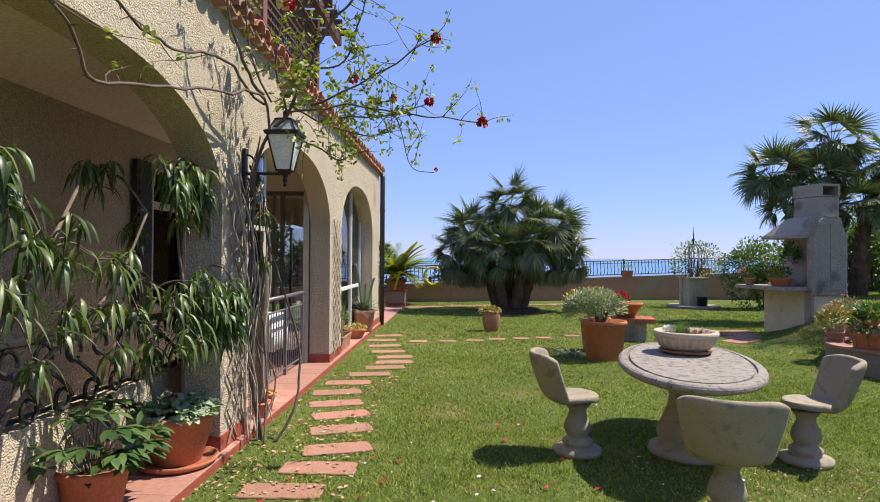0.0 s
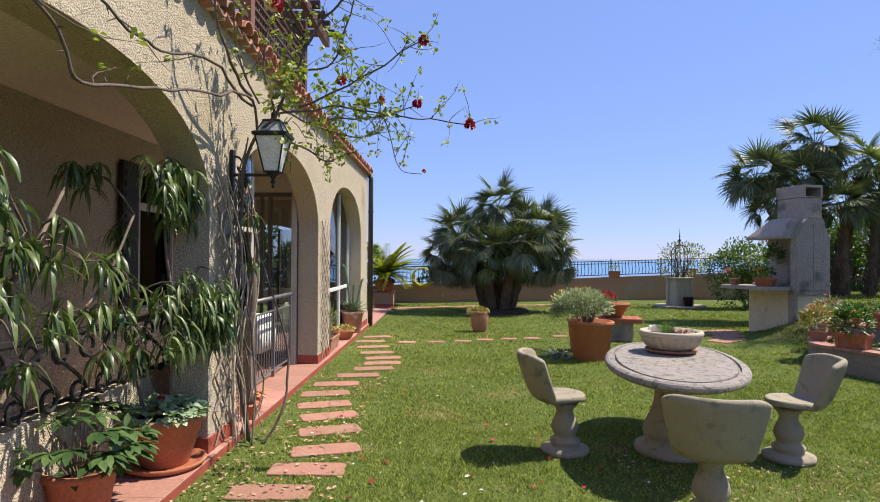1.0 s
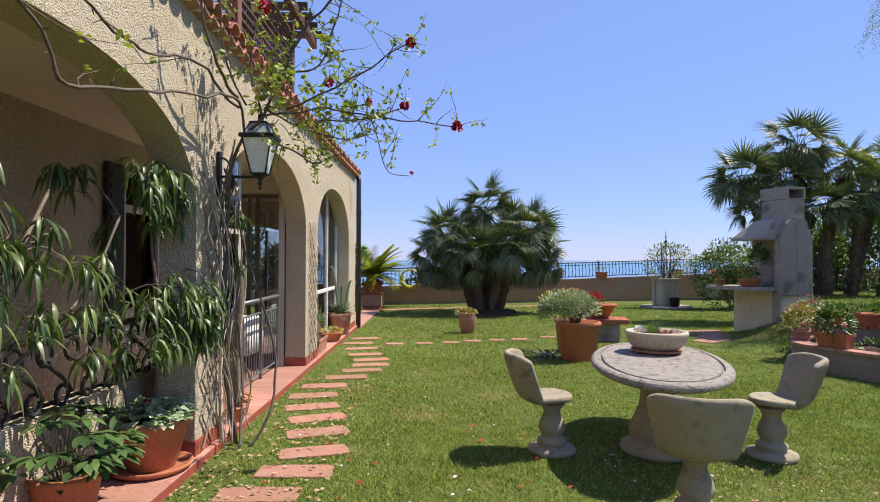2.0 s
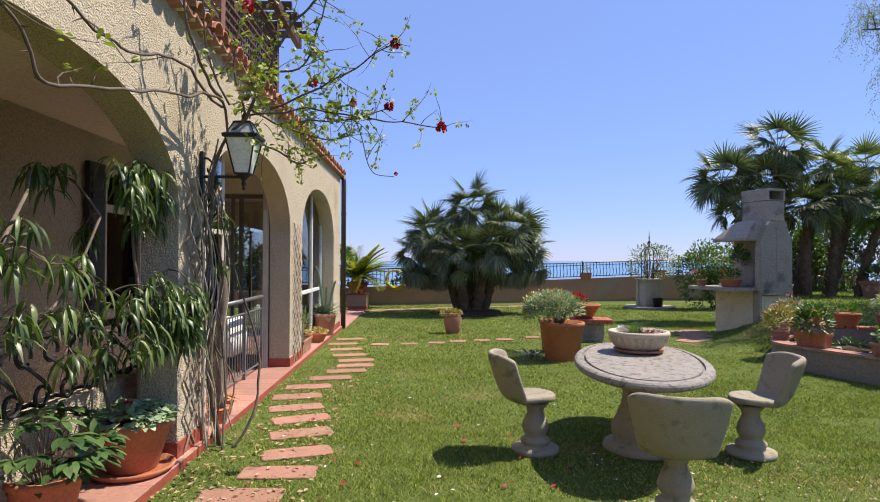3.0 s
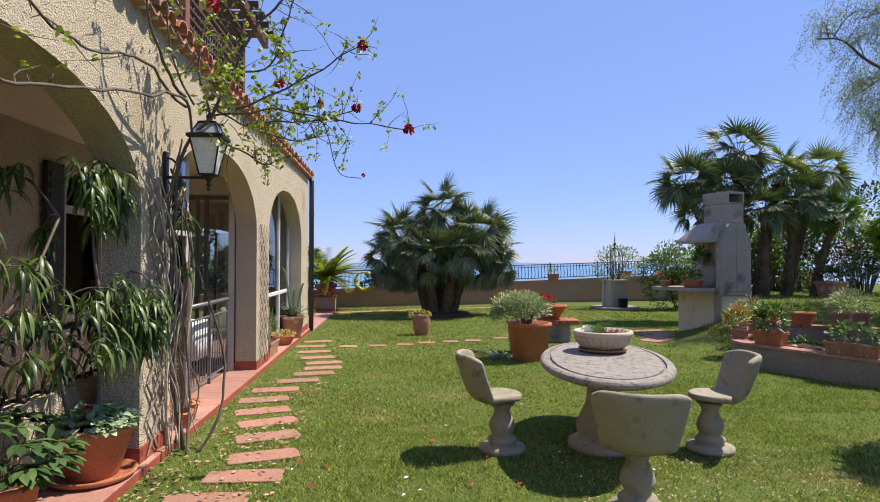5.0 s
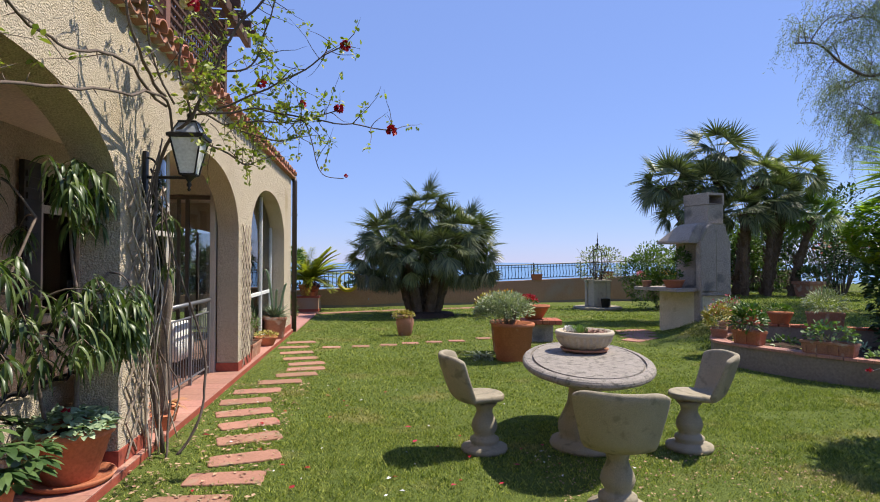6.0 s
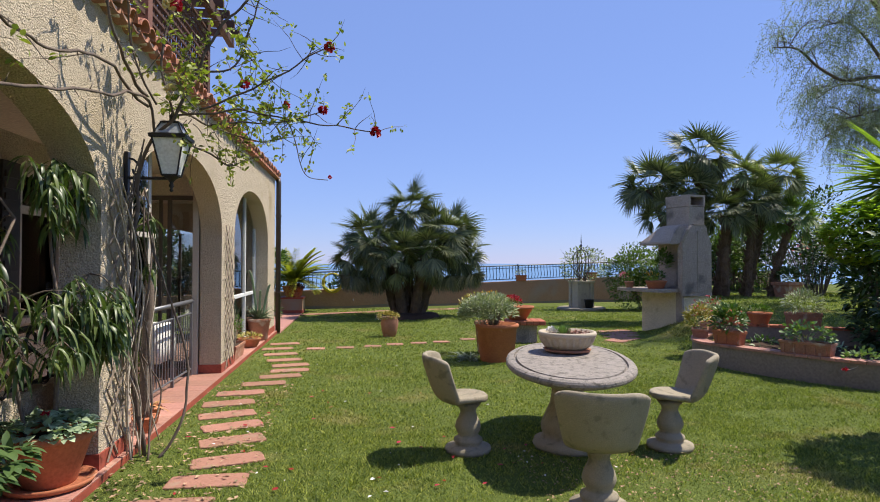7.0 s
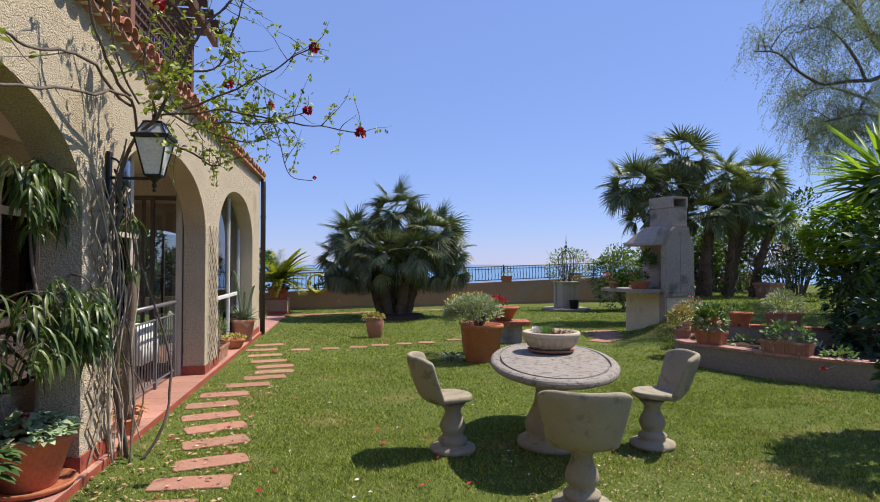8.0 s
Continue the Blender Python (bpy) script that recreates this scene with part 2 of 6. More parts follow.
build_ground()
SEA = material("sea_water", (0.09, 0.20, 0.34), 0.3, (0.10, 0.22, 0.37), 0.02, 0.6, 0.25, 0.3, spec=0.5)
tagged(raw("water", [(-4900, 66, -9.6), (4900, 66, -9.6), (4900, 4950, -9.6), (-4900, 4950, -9.6)], [(0, 1, 2, 3)], SEA), "blue sea stretching to a hazy horizon", "sea", kind="structure")

# ---- house ----
FX, THICK, EAVE = -2.2, 0.28, 3.46
ARCHES = [(1.35, 4.69), (5.24, 8.58), (9.42, 12.76)]
SPRING, CROWNS = 1.98, (2.73, 2.79, 2.82)


def arch_z(y):
    for (a, b), top in zip(ARCHES, CROWNS):
        if a < y < b:
            u = (y - (a + b) / 2) / ((b - a) / 2)
            return SPRING + (top - SPRING) * (1 - abs(u) ** 2.2) ** (1 / 2.0)
    return None


def build_facade():
    ys = [-6.0]
    for a, b in ARCHES:
        c, h = (a + b) / 2, (b - a) / 2
        ys += [c - h * math.cos(math.pi * k / 40) for k in range(41)]
    ys.append(13.75)
    v, f = [], []

    def quad(*p):
        i = len(v)
        v.extend(p)
        f.append((i, i + 1, i + 2, i + 3))

    xb = FX - THICK
    for y0, y1 in zip(ys, ys[1:]):
        mid = arch_z((y0 + y1) / 2)
        z0 = z1 = 0.0
        if mid is not None:
            z0, z1 = (arch_z(y0) or SPRING), (arch_z(y1) or SPRING)
            quad((FX, y0, z0), (FX, y1, z1), (xb, y1, z1), (xb, y0, z0))
        quad((FX, y0, z0), (FX, y0, EAVE), (FX, y1, EAVE), (FX, y1, z1))
        quad((xb, y0, z0), (xb, y1, z1), (xb, y1, EAVE), (xb, y0, EAVE))
    for a, b in ARCHES:
        quad((FX, a, 0), (FX, a, SPRING), (xb, a, SPRING), (xb, a, 0))
        quad((FX, b, 0), (xb, b, 0), (xb, b, SPRING), (FX, b, SPRING))
    quad((FX, 13.75, 0), (FX, 13.75, EAVE), (xb, 13.75, EAVE), (xb, 13.75, 0))
    return tagged(raw("wall_east", v, f, STUCCO), "rough cream roughcast facade with three wide arches", "wall", kind="structure")


build_facade()
OPEN_X0, OPEN_X1, OPEN_Z0, OPEN_Z1 = -5.75, -3.35, 0.12, 2.30


def build_wall_end():
    """End wall pierced by one wide glazed opening with a segmental head."""
    n, y0, y1 = 16, 13.45, 13.75
    xs = [OPEN_X0 + (OPEN_X1 - OPEN_X0) * k / n for k in range(n + 1)]
    zs = [OPEN_Z1 - 0.30 * (2 * k / n - 1) ** 2 for k in range(n + 1)]
    bm = box((OPEN_X0 - 8.45) / 2, 13.6, EAVE / 2, OPEN_X0 + 8.45, 0.3, EAVE)
    box((OPEN_X1 - 2.55) / 2, 13.6, EAVE / 2, -2.55 - OPEN_X1, 0.3, EAVE, bm=bm)
    for xa, xb_, za, zb in zip(xs, xs[1:], zs, zs[1:]):
        c = [[bm.verts.new(p) for p in ((xa, y, za), (xb_, y, zb), (xb_, y, EAVE), (xa, y, EAVE))] for y in (y0, y1)]
        bm.faces.new(c[0])
        bm.faces.new(c[1][::-1])
        bm.faces.new((c[0][1], c[0][0], c[1][0], c[1][1]))
        bm.faces.new((c[0][2], c[0][3], c[1][3], c[1][2])[::-1])
    bmesh.ops.recalc_face_normals(bm, faces=bm.faces[:])
    return tagged(part("wall_end", bm, STUCCO), "cream roughcast end wall of the house with a wide arched opening", "wall", kind="structure")


build_wall_end()
# the facade stucco in a darker tone, loggia shade put into the colour
SHADED_STUCCO = material("shaded_stucco", (0.53, 0.455, 0.355), 0.95, (0.45, 0.38, 0.295), 2.0, 62, 1.0, 0.02, spec=0.12, coarse_bump=0.02, grain_mix=0.65)
tagged(part("wall_back", box(-3.75, 1.0, 1.5, 0.2, 14.0, 3.0), SHADED_STUCCO), "cream roughcast inner wall of the loggia, coloured darker for its shade", "wall", kind="structure")
tagged(part("ceiling", box(-3.2, 3.75, 2.89, 1.6, 19.4, 0.12), PLASTER), "smooth cream plaster ceiling of the loggia", "ceiling", kind="structure")
LOGGIA_TILE = material("loggia_tile", (0.30, 0.175, 0.135), 0.5, (0.24, 0.135, 0.105), 4, 30, 0.2)
tagged(part("floor", box(-3.65, 3.8, 0.0, 2.06, 19.4, 0.12), LOGGIA_TILE), "dull brown tiled floor of the loggia", "floor", kind="structure")



# ---- plants' materials ----
PALM_LEAF = material("fan_palm_leaf", (0.16, 0.185, 0.085), 0.45, (0.085, 0.11, 0.05), 3, 30, 0, island=0.55, spec=0.45, translucent=0.15)
PALM_YOUNG = material("young_palm_leaf", (0.16, 0.24, 0.05), 0.5, (0.11, 0.18, 0.04), 3, 30, 0, island=0.3, spec=0.45, translucent=0.25)
PALM_FRESH = material("fresh_palm_leaf", (0.26, 0.29, 0.12), 0.4, (0.15, 0.19, 0.07), 3, 30, 0, island=0.35, spec=0.45, translucent=0.2)
PALM_OLD = material("old_palm_leaf", (0.13, 0.14, 0.075), 0.45, (0.07, 0.08, 0.045), 3, 30, 0, island=0.45, spec=0.45, translucent=0.1)
PALM_TRUNK = material("palm_trunk", (0.17, 0.12, 0.08), 0.95, (0.085, 0.06, 0.042), 9, 60, 1.0, 0.02, spec=0.1, coarse_bump=0.03)
CYCAS_LEAF = material("cycad_leaf", (0.38, 0.38, 0.05), 0.45, (0.27, 0.30, 0.04), 3, 30, 0, island=0.25, translucent=0.25)
FICUS_LEAF = material("ficus_leaf", (0.10, 0.145, 0.042), 0.38, (0.055, 0.085, 0.027), 3, 30, 0, island=0.6, spec=0.45, translucent=0.28)
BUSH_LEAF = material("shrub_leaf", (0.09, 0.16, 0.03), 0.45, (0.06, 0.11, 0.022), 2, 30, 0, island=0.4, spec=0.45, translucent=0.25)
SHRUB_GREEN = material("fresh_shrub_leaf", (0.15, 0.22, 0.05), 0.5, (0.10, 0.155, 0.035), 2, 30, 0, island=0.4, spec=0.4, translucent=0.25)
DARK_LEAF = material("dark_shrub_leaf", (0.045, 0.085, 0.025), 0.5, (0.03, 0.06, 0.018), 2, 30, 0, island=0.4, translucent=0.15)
# leaf colour with the sunlight of the bed shrub's rosettes put in
SUNLIT_LEAF = material("sunlit_lime_leaf", (0.34, 0.42, 0.05), 0.45, (0.24, 0.33, 0.04), 3, 30, 0, island=0.3, translucent=0.5)
ROSE_LEAF = material("rose_leaf", (0.31, 0.345, 0.065), 0.5, (0.19, 0.235, 0.045), 3, 30, 0, island=0.45, blotch=(0.36, 0.26, 0.05), blotch_scale=6, blotch_cut=0.62, translucent=0.35)
SILVER_LEAF = material("silver_green_leaf", (0.36, 0.39, 0.25), 0.7, (0.24, 0.28, 0.15), 8, 30, 0, island=0.35, translucent=0.15)
GERANIUM_LEAF = material("pale_geranium_leaf", (0.36, 0.45, 0.28), 0.6, (0.25, 0.34, 0.18), 8, 30, 0, island=0.3, translucent=0.15)
GERANIUM_GREEN = material("geranium_leaf", (0.20, 0.30, 0.09), 0.6, (0.13, 0.21, 0.06), 8, 30, 0, island=0.35, translucent=0.2)
AGAVE_LEAF = material("agave_leaf", (0.17, 0.23, 0.13), 0.5, (0.12, 0.17, 0.09), 5, 30, 0, island=0.2)
SUCCULENT = material("yellow_succulent", (0.40, 0.33, 0.07), 0.5, (0.26, 0.24, 0.06), 12, 30, 0, island=0.3, translucent=0.1)
PEPPER_LEAF = material("pepper_tree_leaf", (0.31, 0.34, 0.21), 0.5, (0.20, 0.23, 0.13), 2, 30, 0, island=0.35, translucent=0.3)
RED_PETAL = material("red_petal", (0.45, 0.01, 0.03), 0.6, (0.28, 0.005, 0.02), 20, 60, 0, island=0.25, translucent=0.2)
PINK_PETAL = material("pink_petal", (0.62, 0.16, 0.22), 0.6, (0.5, 0.08, 0.14), 20, 60, 0, island=0.25, translucent=0.2)
CREAM_PETAL = material("cream_petal", (0.75, 0.62, 0.38), 0.6, (0.66, 0.5, 0.3), 20, 60, 0, translucent=0.3)
YELLOW_PETAL = material("yellow_petal", (0.7, 0.38, 0.03), 0.6, (0.6, 0.3, 0.02), 20, 60, 0, island=0.2)
WHITE_PETAL = material("white_petal", (0.72, 0.7, 0.68), 0.6, (0.6, 0.58, 0.62), 20, 60, 0, island=0.1)
BARK = material("grey_brown_bark", (0.20, 0.155, 0.12), 0.9, (0.12, 0.09, 0.07), 12, 70, 0.8, 0.006, blotch=(0.30, 0.26, 0.22), blotch_scale=7, blotch_cut=0.6, spec=0.15)
DARK_BARK = material("dark_rose_cane", (0.15, 0.115, 0.092), 0.85, (0.085, 0.062, 0.05), 12, 70, 0.6, 0.004, blotch=(0.22, 0.18, 0.16), blotch_scale=6, blotch_cut=0.62, spec=0.2)
PALE_STEM = material("pale_stem", (0.42, 0.36, 0.28), 0.85, (0.30, 0.25, 0.2), 15, 70, 0.4, spec=0.2)
EARTH = material("potting_soil", (0.075, 0.05, 0.035), 1.0, (0.045, 0.03, 0.022), 14, 80, 1.0, 0.01, spec=0.1)
BRICK_RED = material("red_brick", (0.42, 0.13, 0.07), 0.85, (0.33, 0.10, 0.055), 9, 60, 0.5, per_object=0.15)
STEP_TILE = material("worn_step_tile", (0.36, 0.185, 0.13), 0.85, (0.28, 0.14, 0.095), 5, 60, 0.5, 0.003, blotch=(0.30, 0.22, 0.15), blotch_scale=4, blotch_cut=0.58, per_object=0.12, spec=0.2)
WALL_PLASTER = material("sandy_wall_plaster", (0.40, 0.235, 0.145), 0.92, (0.32, 0.19, 0.115), 1.2, 30, 0.4, blotch=(0.34, 0.26, 0.2), blotch_scale=0.7, blotch_cut=0.55, spec=0.15)
WALL_BASE = material("dark_render", (0.27, 0.215, 0.165), 0.92, (0.20, 0.155, 0.12), 2, 30, 0.4, spec=0.15)


def place(name, x, y, z, rz, label, category, group=""):
    return thing(name, x, y, z, rz, label, category, group)


# ---- stone table ----
def oval(a, b, n, z, inset=0.0, power=2.06):
    out = []
    for k in range(n):
        t = 2 * math.pi * k / n
        c, s_ = math.cos(t), math.sin(t)
        out.append(Vector(((a - inset) * math.copysign(abs(c) ** (2 / power), c), (b - inset) * math.copysign(abs(s_) ** (2 / power), s_), z)))
    return out


def loft(loops, bm=None):
    own = bmesh.new()
    rings = [[own.verts.new(p) for p in loop] for loop in loops]
    n = len(rings[0])
    for a, b in zip(rings, rings[1:]):
        for k in range(n):
            own.faces.new((a[k], a[(k + 1) % n], b[(k + 1) % n], b[k]))
    own.faces.new(rings[0][::-1])
    own.faces.new(rings[-1])
    return join(bm, own)


def build_table():
    t = place("garden_table", 1.51, 5.16, 0, -14.5, "weathered grey cast-stone oval garden table standing on the lawn", "table")
    a, b, n = 0.55, 1.09, 168
    prof = [(0.075, 0.665), (0.055, 0.672), (0.035, 0.680), (0.012, 0.686), (0.0, 0.70), (0.0, 0.718), (0.008, 0.732), (0.024, 0.742), (0.05, 0.746), (0.07, 0.747),
            (0.074, 0.728), (0.090, 0.728), (0.094, 0.749), (0.2, 0.752)]
    part("tabletop", loft([oval(a, b, n, z, i) for i, z in prof]), TABLE_STONE, t)
    ped = [(0.285, 0.0), (0.30, 0.03), (0.285, 0.07), (0.235, 0.085), (0.21, 0.11), (0.225, 0.15), (0.23, 0.19), (0.215, 0.235), (0.185, 0.30), (0.15, 0.38), (0.135, 0.47), (0.14, 0.54), (0.16, 0.60), (0.20, 0.64), (0.21, 0.666)]
    part("pedestal", lathe(ped, 40, wobble=0.01, m=Matrix.Translation((-0.02, -0.13, 0))), CAST_STONE, t, "turned buff cast-stone pedestal", True)


build_table()


def bowl_planter():
    """Fluted stone bowl on a terracotta saucer."""
    sa = place("saucer", 1.60, 5.45, 0.751, 0, "terracotta saucer under the stone bowl on the table", "saucer")
    part("dish", lathe([(0.13, 0), (0.205, 0.012), (0.222, 0.035), (0.214, 0.037), (0.195, 0.02), (0.10, 0.016)], 40), TERRACOTTA_OLD, sa, smooth=True)
    b = place("bowl_planter", 1.60, 5.45, 0.768, 0, "pale fluted stone bowl planter with small succulents", "planter")
    prof = [(0.12, 0.0), (0.17, 0.015), (0.215, 0.05), (0.242, 0.09), (0.255, 0.125), (0.252, 0.13), (0.268, 0.14), (0.27, 0.165), (0.262, 0.178), (0.235, 0.178), (0.23, 0.15), (0.05, 0.148)]
    part("bowl", lathe(prof, 160, flute=26, flute_depth=0.11, flute_range=(0.01, 0.127)), URN_STONE, b, smooth=True)
    part("soil", lathe([(0.23, 0.148), (0.15, 0.158), (0.04, 0.163)], 24, wobble=0.05), EARTH, b)
    g, p, d = Leaves(), Leaves(), Leaves()
    for _ in range(90):
        v = ball() * 0.07
        g.leaf((-0.06 + v.x, -0.03 + v.y, 0.16), (v.x * 6, v.y * 6, 1.0), rnd(0.04, 0.09), 0.014, 0.5)
    for _ in range(160):
        v = ball() * 0.085
        p.leaf((-0.14 + v.x * 0.8, 0.0 + v.y * 1.2, 0.17 + abs(v.z) * 0.5), (v.x * 9, v.y * 9, 0.8), 0.022, 0.015, 0.1)
    for _ in range(240):
        a, r = rnd(0, 6.28), rnd(0.0, 0.2)
        d.leaf((0.05 + r * math.cos(a) * 0.75, r * math.sin(a), 0.16), (rnd(-1, 1), rnd(-1, 1), 0.5), rnd(0.02, 0.045), 0.013, 0.2)
    g.done("leaves", GERANIUM_GREEN, b, "small green succulent leaves")
    p.done("flowers", WHITE_PETAL, b, "pale lilac white flowers")
    d.done("dry_rosettes", material("dry_rosette", (0.40, 0.22, 0.17), 0.8, (0.28, 0.2, 0.12), 20, 60, 0, island=0.35), b, "dry reddish rosettes")


bowl_planter()


# ---- stone chairs ----
def build_chair():
    c = place("garden_chair", 0.585, 5.03, 0, 0, "buff cast-stone bucket chair on a turned pedestal, lichen-stained", "chair", "chairs round the stone table")
    ped = [(0.185, 0.0), (0.195, 0.02), (0.19, 0.045), (0.115, 0.058), (0.105, 0.07), (0.122, 0.09), (0.12, 0.11), (0.09, 0.13), (0.082, 0.145), (0.10, 0.175), (0.11, 0.21), (0.10, 0.25), (0.076, 0.30), (0.066, 0.33), (0.072, 0.36), (0.11, 0.405)]
    part("pedestal", lathe(ped, 28, wobble=0.015), CAST_STONE, c, "turned cast-stone baluster foot", True)
    bm = bmesh.new()
    nu, nv = 15, 17
    side = smooth_path([(0.165, 0, 0.458), (0.08, 0, 0.455), (-0.05, 0, 0.436), (-0.17, 0, 0.438), (-0.26, 0, 0.485), (-0.31, 0, 0.60), (-0.35, 0, 0.72), (-0.385, 0, 0.835)], 4)
    m = len(side) - 1
    grid = []
    for j in range(nv):
        t = j / (nv - 1)
        q = t * m
        k = min(int(q), m - 1)
        p = side[k].lerp(side[k + 1], q - k)
        if t < 0.45:
            w = 0.215 * math.sqrt(max(0.03, 1 - ((0.45 - t) / 0.455) ** 2.4))
        else:
            w = 0.215 + 0.07 * smoothstep(0.45, 1.0, t)
        row = []
        for i in range(nu):
            u = -1 + 2 * i / (nu - 1)
            curl = smoothstep(0.30, 0.62, t)
            x = p.x + curl * 0.165 * abs(u) ** 2.4 + (0.02 * (1 - u * u) if t > 0.97 else 0)
            z = p.z + 0.035 * abs(u) ** 3 * (1 - curl) * smoothstep(0.05, 0.3, t) - (0.055 * abs(u) ** 6 if t > 0.95 else 0.012 * abs(u) ** 6 * curl) - (0.012 * (1 - u * u) if t > 0.97 else 0)
            row.append(bm.verts.new((x, u * w, z)))
        grid.append(row)
    for j in range(nv - 1):
        for i in range(nu - 1):
            bm.faces.new((grid[j][i], grid[j][i + 1], grid[j + 1][i + 1], grid[j + 1][i]))
    bmesh.ops.recalc_face_normals(bm, faces=bm.faces[:])
    seat = part("bucket_seat", bm, CAST_STONE, c, "moulded seat shell with a high curved back", True)
    sol = seat.modifiers.new("thickness", "SOLIDIFY")
    sol.thickness, sol.offset = 0.048, 0.0
    sub = seat.modifiers.new("round", "SUBSURF")
    sub.levels = sub.render_levels = 1
    return c


chair = build_chair()
copy_thing(chair, pose(2.32, 4.90, 0, 0, 0, 168))
copy_thing(chair, pose(1.20, 3.72, 0, 0, 0, 72))


# ---- barbecue ----
def prism(outline, y0, y1, bm=None):
    """Extrude an outline of (x, z) from y0 to y1."""
    own = bmesh.new()
    a = [own.verts.new((x, y0, z)) for x, z in outline]
    b = [own.verts.new((x, y1, z)) for x, z in outline]
    n = len(outline)
    for k in range(n):
        own.faces.new((a[k], a[(k + 1) % n], b[(k + 1) % n], b[k]))
    own.faces.new(a[::-1])
    own.faces.new(b)
    bmesh.ops.recalc_face_normals(own, faces=own.faces[:])
    bmesh.ops.bevel(own, geom=own.edges[:], offset=0.012, segments=2, affect="EDGES")
    return join(bm, own)


def build_barbecue():
    q = place("barbecue", 6.53, 12.16, 0, 16, "grey roughcast concrete garden barbecue with hood and chimney", "barbecue")
    # local -x is the open front, local -y the side wall
    part("base", box(0.24, 0.70, 0.44, 0.48, 1.04, 1.00, 0.012), BBQ_PLASTER, q, "stained cream plastered base")
    part("pier", box(0.03, 0.09, 0.44, 0.06, 0.18, 1.00, 0.012), GRIT, q, "gritty corner pier")
    part("side_panel", box(0.43, 0.13, 0.40, 0.74, 0.22, 0.92, 0.012), BBQ_PLASTER, q, "plain shaded plaster side under the roughcast")
    part("back_panel", box(0.64, 0.73, 0.44, 0.30, 0.94, 1.00, 0.012), BBQ_PLASTER, q)
    part("worktop", box(-0.12, 0.72, 0.985, 0.96, 1.32, 0.075, 0.014), GRIT, q, "thick gritty concrete worktop")
    part("hearth", box(0.40, 0.60, 1.045, 0.76, 1.10, 0.05, 0.012), GRIT, q)
    part("side_foot", box(0.41, 0.0, 0.91, 0.86, 0.07, 0.09, 0.012), GRIT, q, "dark lower band of the side wall")
    near = [(-0.03, 0.95), (0.82, 0.95), (0.82, 2.01), (0.70, 2.24), (0.68, 2.36), (0.60, 2.40), (0.24, 2.40), (0.14, 2.30), (-0.03, 2.02)]
    part("side_wall", prism(near, -0.05, 0.10), GRIT, q, "roughcast side wall with sloping shoulders")
    # strip laid along the left shoulder to stand in for its bright highlight
    part("shoulder_cap", prism([(-0.035, 2.02), (0.005, 2.00), (0.165, 2.27), (0.14, 2.31)], -0.055, 0.02), CAST_STONE, q, "pale edge of the shoulder, put in for its highlight")
    part("shoulder_cap", prism([(0.30, 2.385), (0.67, 2.355), (0.68, 2.385), (0.58, 2.42), (0.30, 2.42)], -0.056, 0.03), CAST_STONE, q)
    part("joint_strip", box(0.40, -0.052, 1.62, 0.012, 0.010, 1.30, 0.003), CAST_STONE, q)
    part("breast", box(0.20, 0.46, 1.53, 0.14, 0.74, 0.92, 0.012), GRIT, q, "plain grey front below the hood")
    part("side_wall", prism([(0.27, 1.07), (0.80, 1.07), (0.80, 2.02), (0.70, 2.30), (0.27, 2.30)], 0.72, 0.83), GRIT, q)
    part("back_wall", prism([(0.70, 1.07), (0.80, 1.07), (0.80, 2.02), (0.70, 2.30), (0.62, 2.38), (0.58, 2.30), (0.70, 2.0)], 0.10, 0.72), GRIT, q)
    # hood: sloping front, its far end drawn in
    lo = [Vector(p) for p in ((-0.30, 0.03, 1.98), (0.20, 0.03, 1.98), (0.20, 1.02, 1.98), (-0.26, 1.02, 1.98))]
    ba = [p + Vector((0.0, 0.0, 0.05)) for p in lo]
    hi = [Vector(p) for p in ((-0.06, 0.05, 2.36), (0.22, 0.05, 2.36), (0.22, 0.80, 2.36), (-0.02, 0.66, 2.36))]
    to = [Vector(p) for p in ((0.02, 0.07, 2.41), (0.22, 0.07, 2.41), (0.22, 0.76, 2.41), (0.06, 0.62, 2.41))]
    hood = loft([lo, ba, hi, to])
    bmesh.ops.bevel(hood, geom=hood.edges[:], offset=0.012, segments=2, affect="EDGES")
    part("hood", hood, GRIT, q, "sloping smoke-stained hood")
    part("flue", box(0.445, 0.34, 2.59, 0.45, 0.66, 0.45, 0.014), GRIT, q)
    cap = box(0.235, 0.34, 2.925, 0.05, 0.69, 0.20, 0.012)
    for bx in ((0.655, 0.34, 2.925, 0.05, 0.69, 0.20), (0.445, 0.665, 2.925, 0.37, 0.04, 0.20), (0.445, 0.34, 3.045, 0.47, 0.69, 0.05), (0.445, 0.34, 2.83, 0.47, 0.69, 0.02)):
        box(*bx, 0.008, cap)
    part("chimney_cap", cap, GRIT, q, "hollow chimney cap open at the side")
    # dark sheet at the back of the cap's opening
    part("smoke_lining", box(0.445, 0.63, 2.92, 0.36, 0.02, 0.17, 0.004), material("dark_cap_lining", (0.06, 0.052, 0.045), 0.95, None, 10, 60, 0.3), q, "dark lining")


build_barbecue()


# ---- pots ----
def pot_profile(r0, r1, h, rim=0.03, band=0.06):
    return [(r0 * 0.96, 0), (r0, 0.012), (r1 * 0.985, h - band), (r1 + rim * 0.5, h - band + 0.01), (r1 + rim, h - band + 0.02), (r1 + rim, h - 0.012), (r1 + rim * 0.6, h), (r1 - 0.02, h), (r1 - 0.03, h - band), (0.02, h - band)]


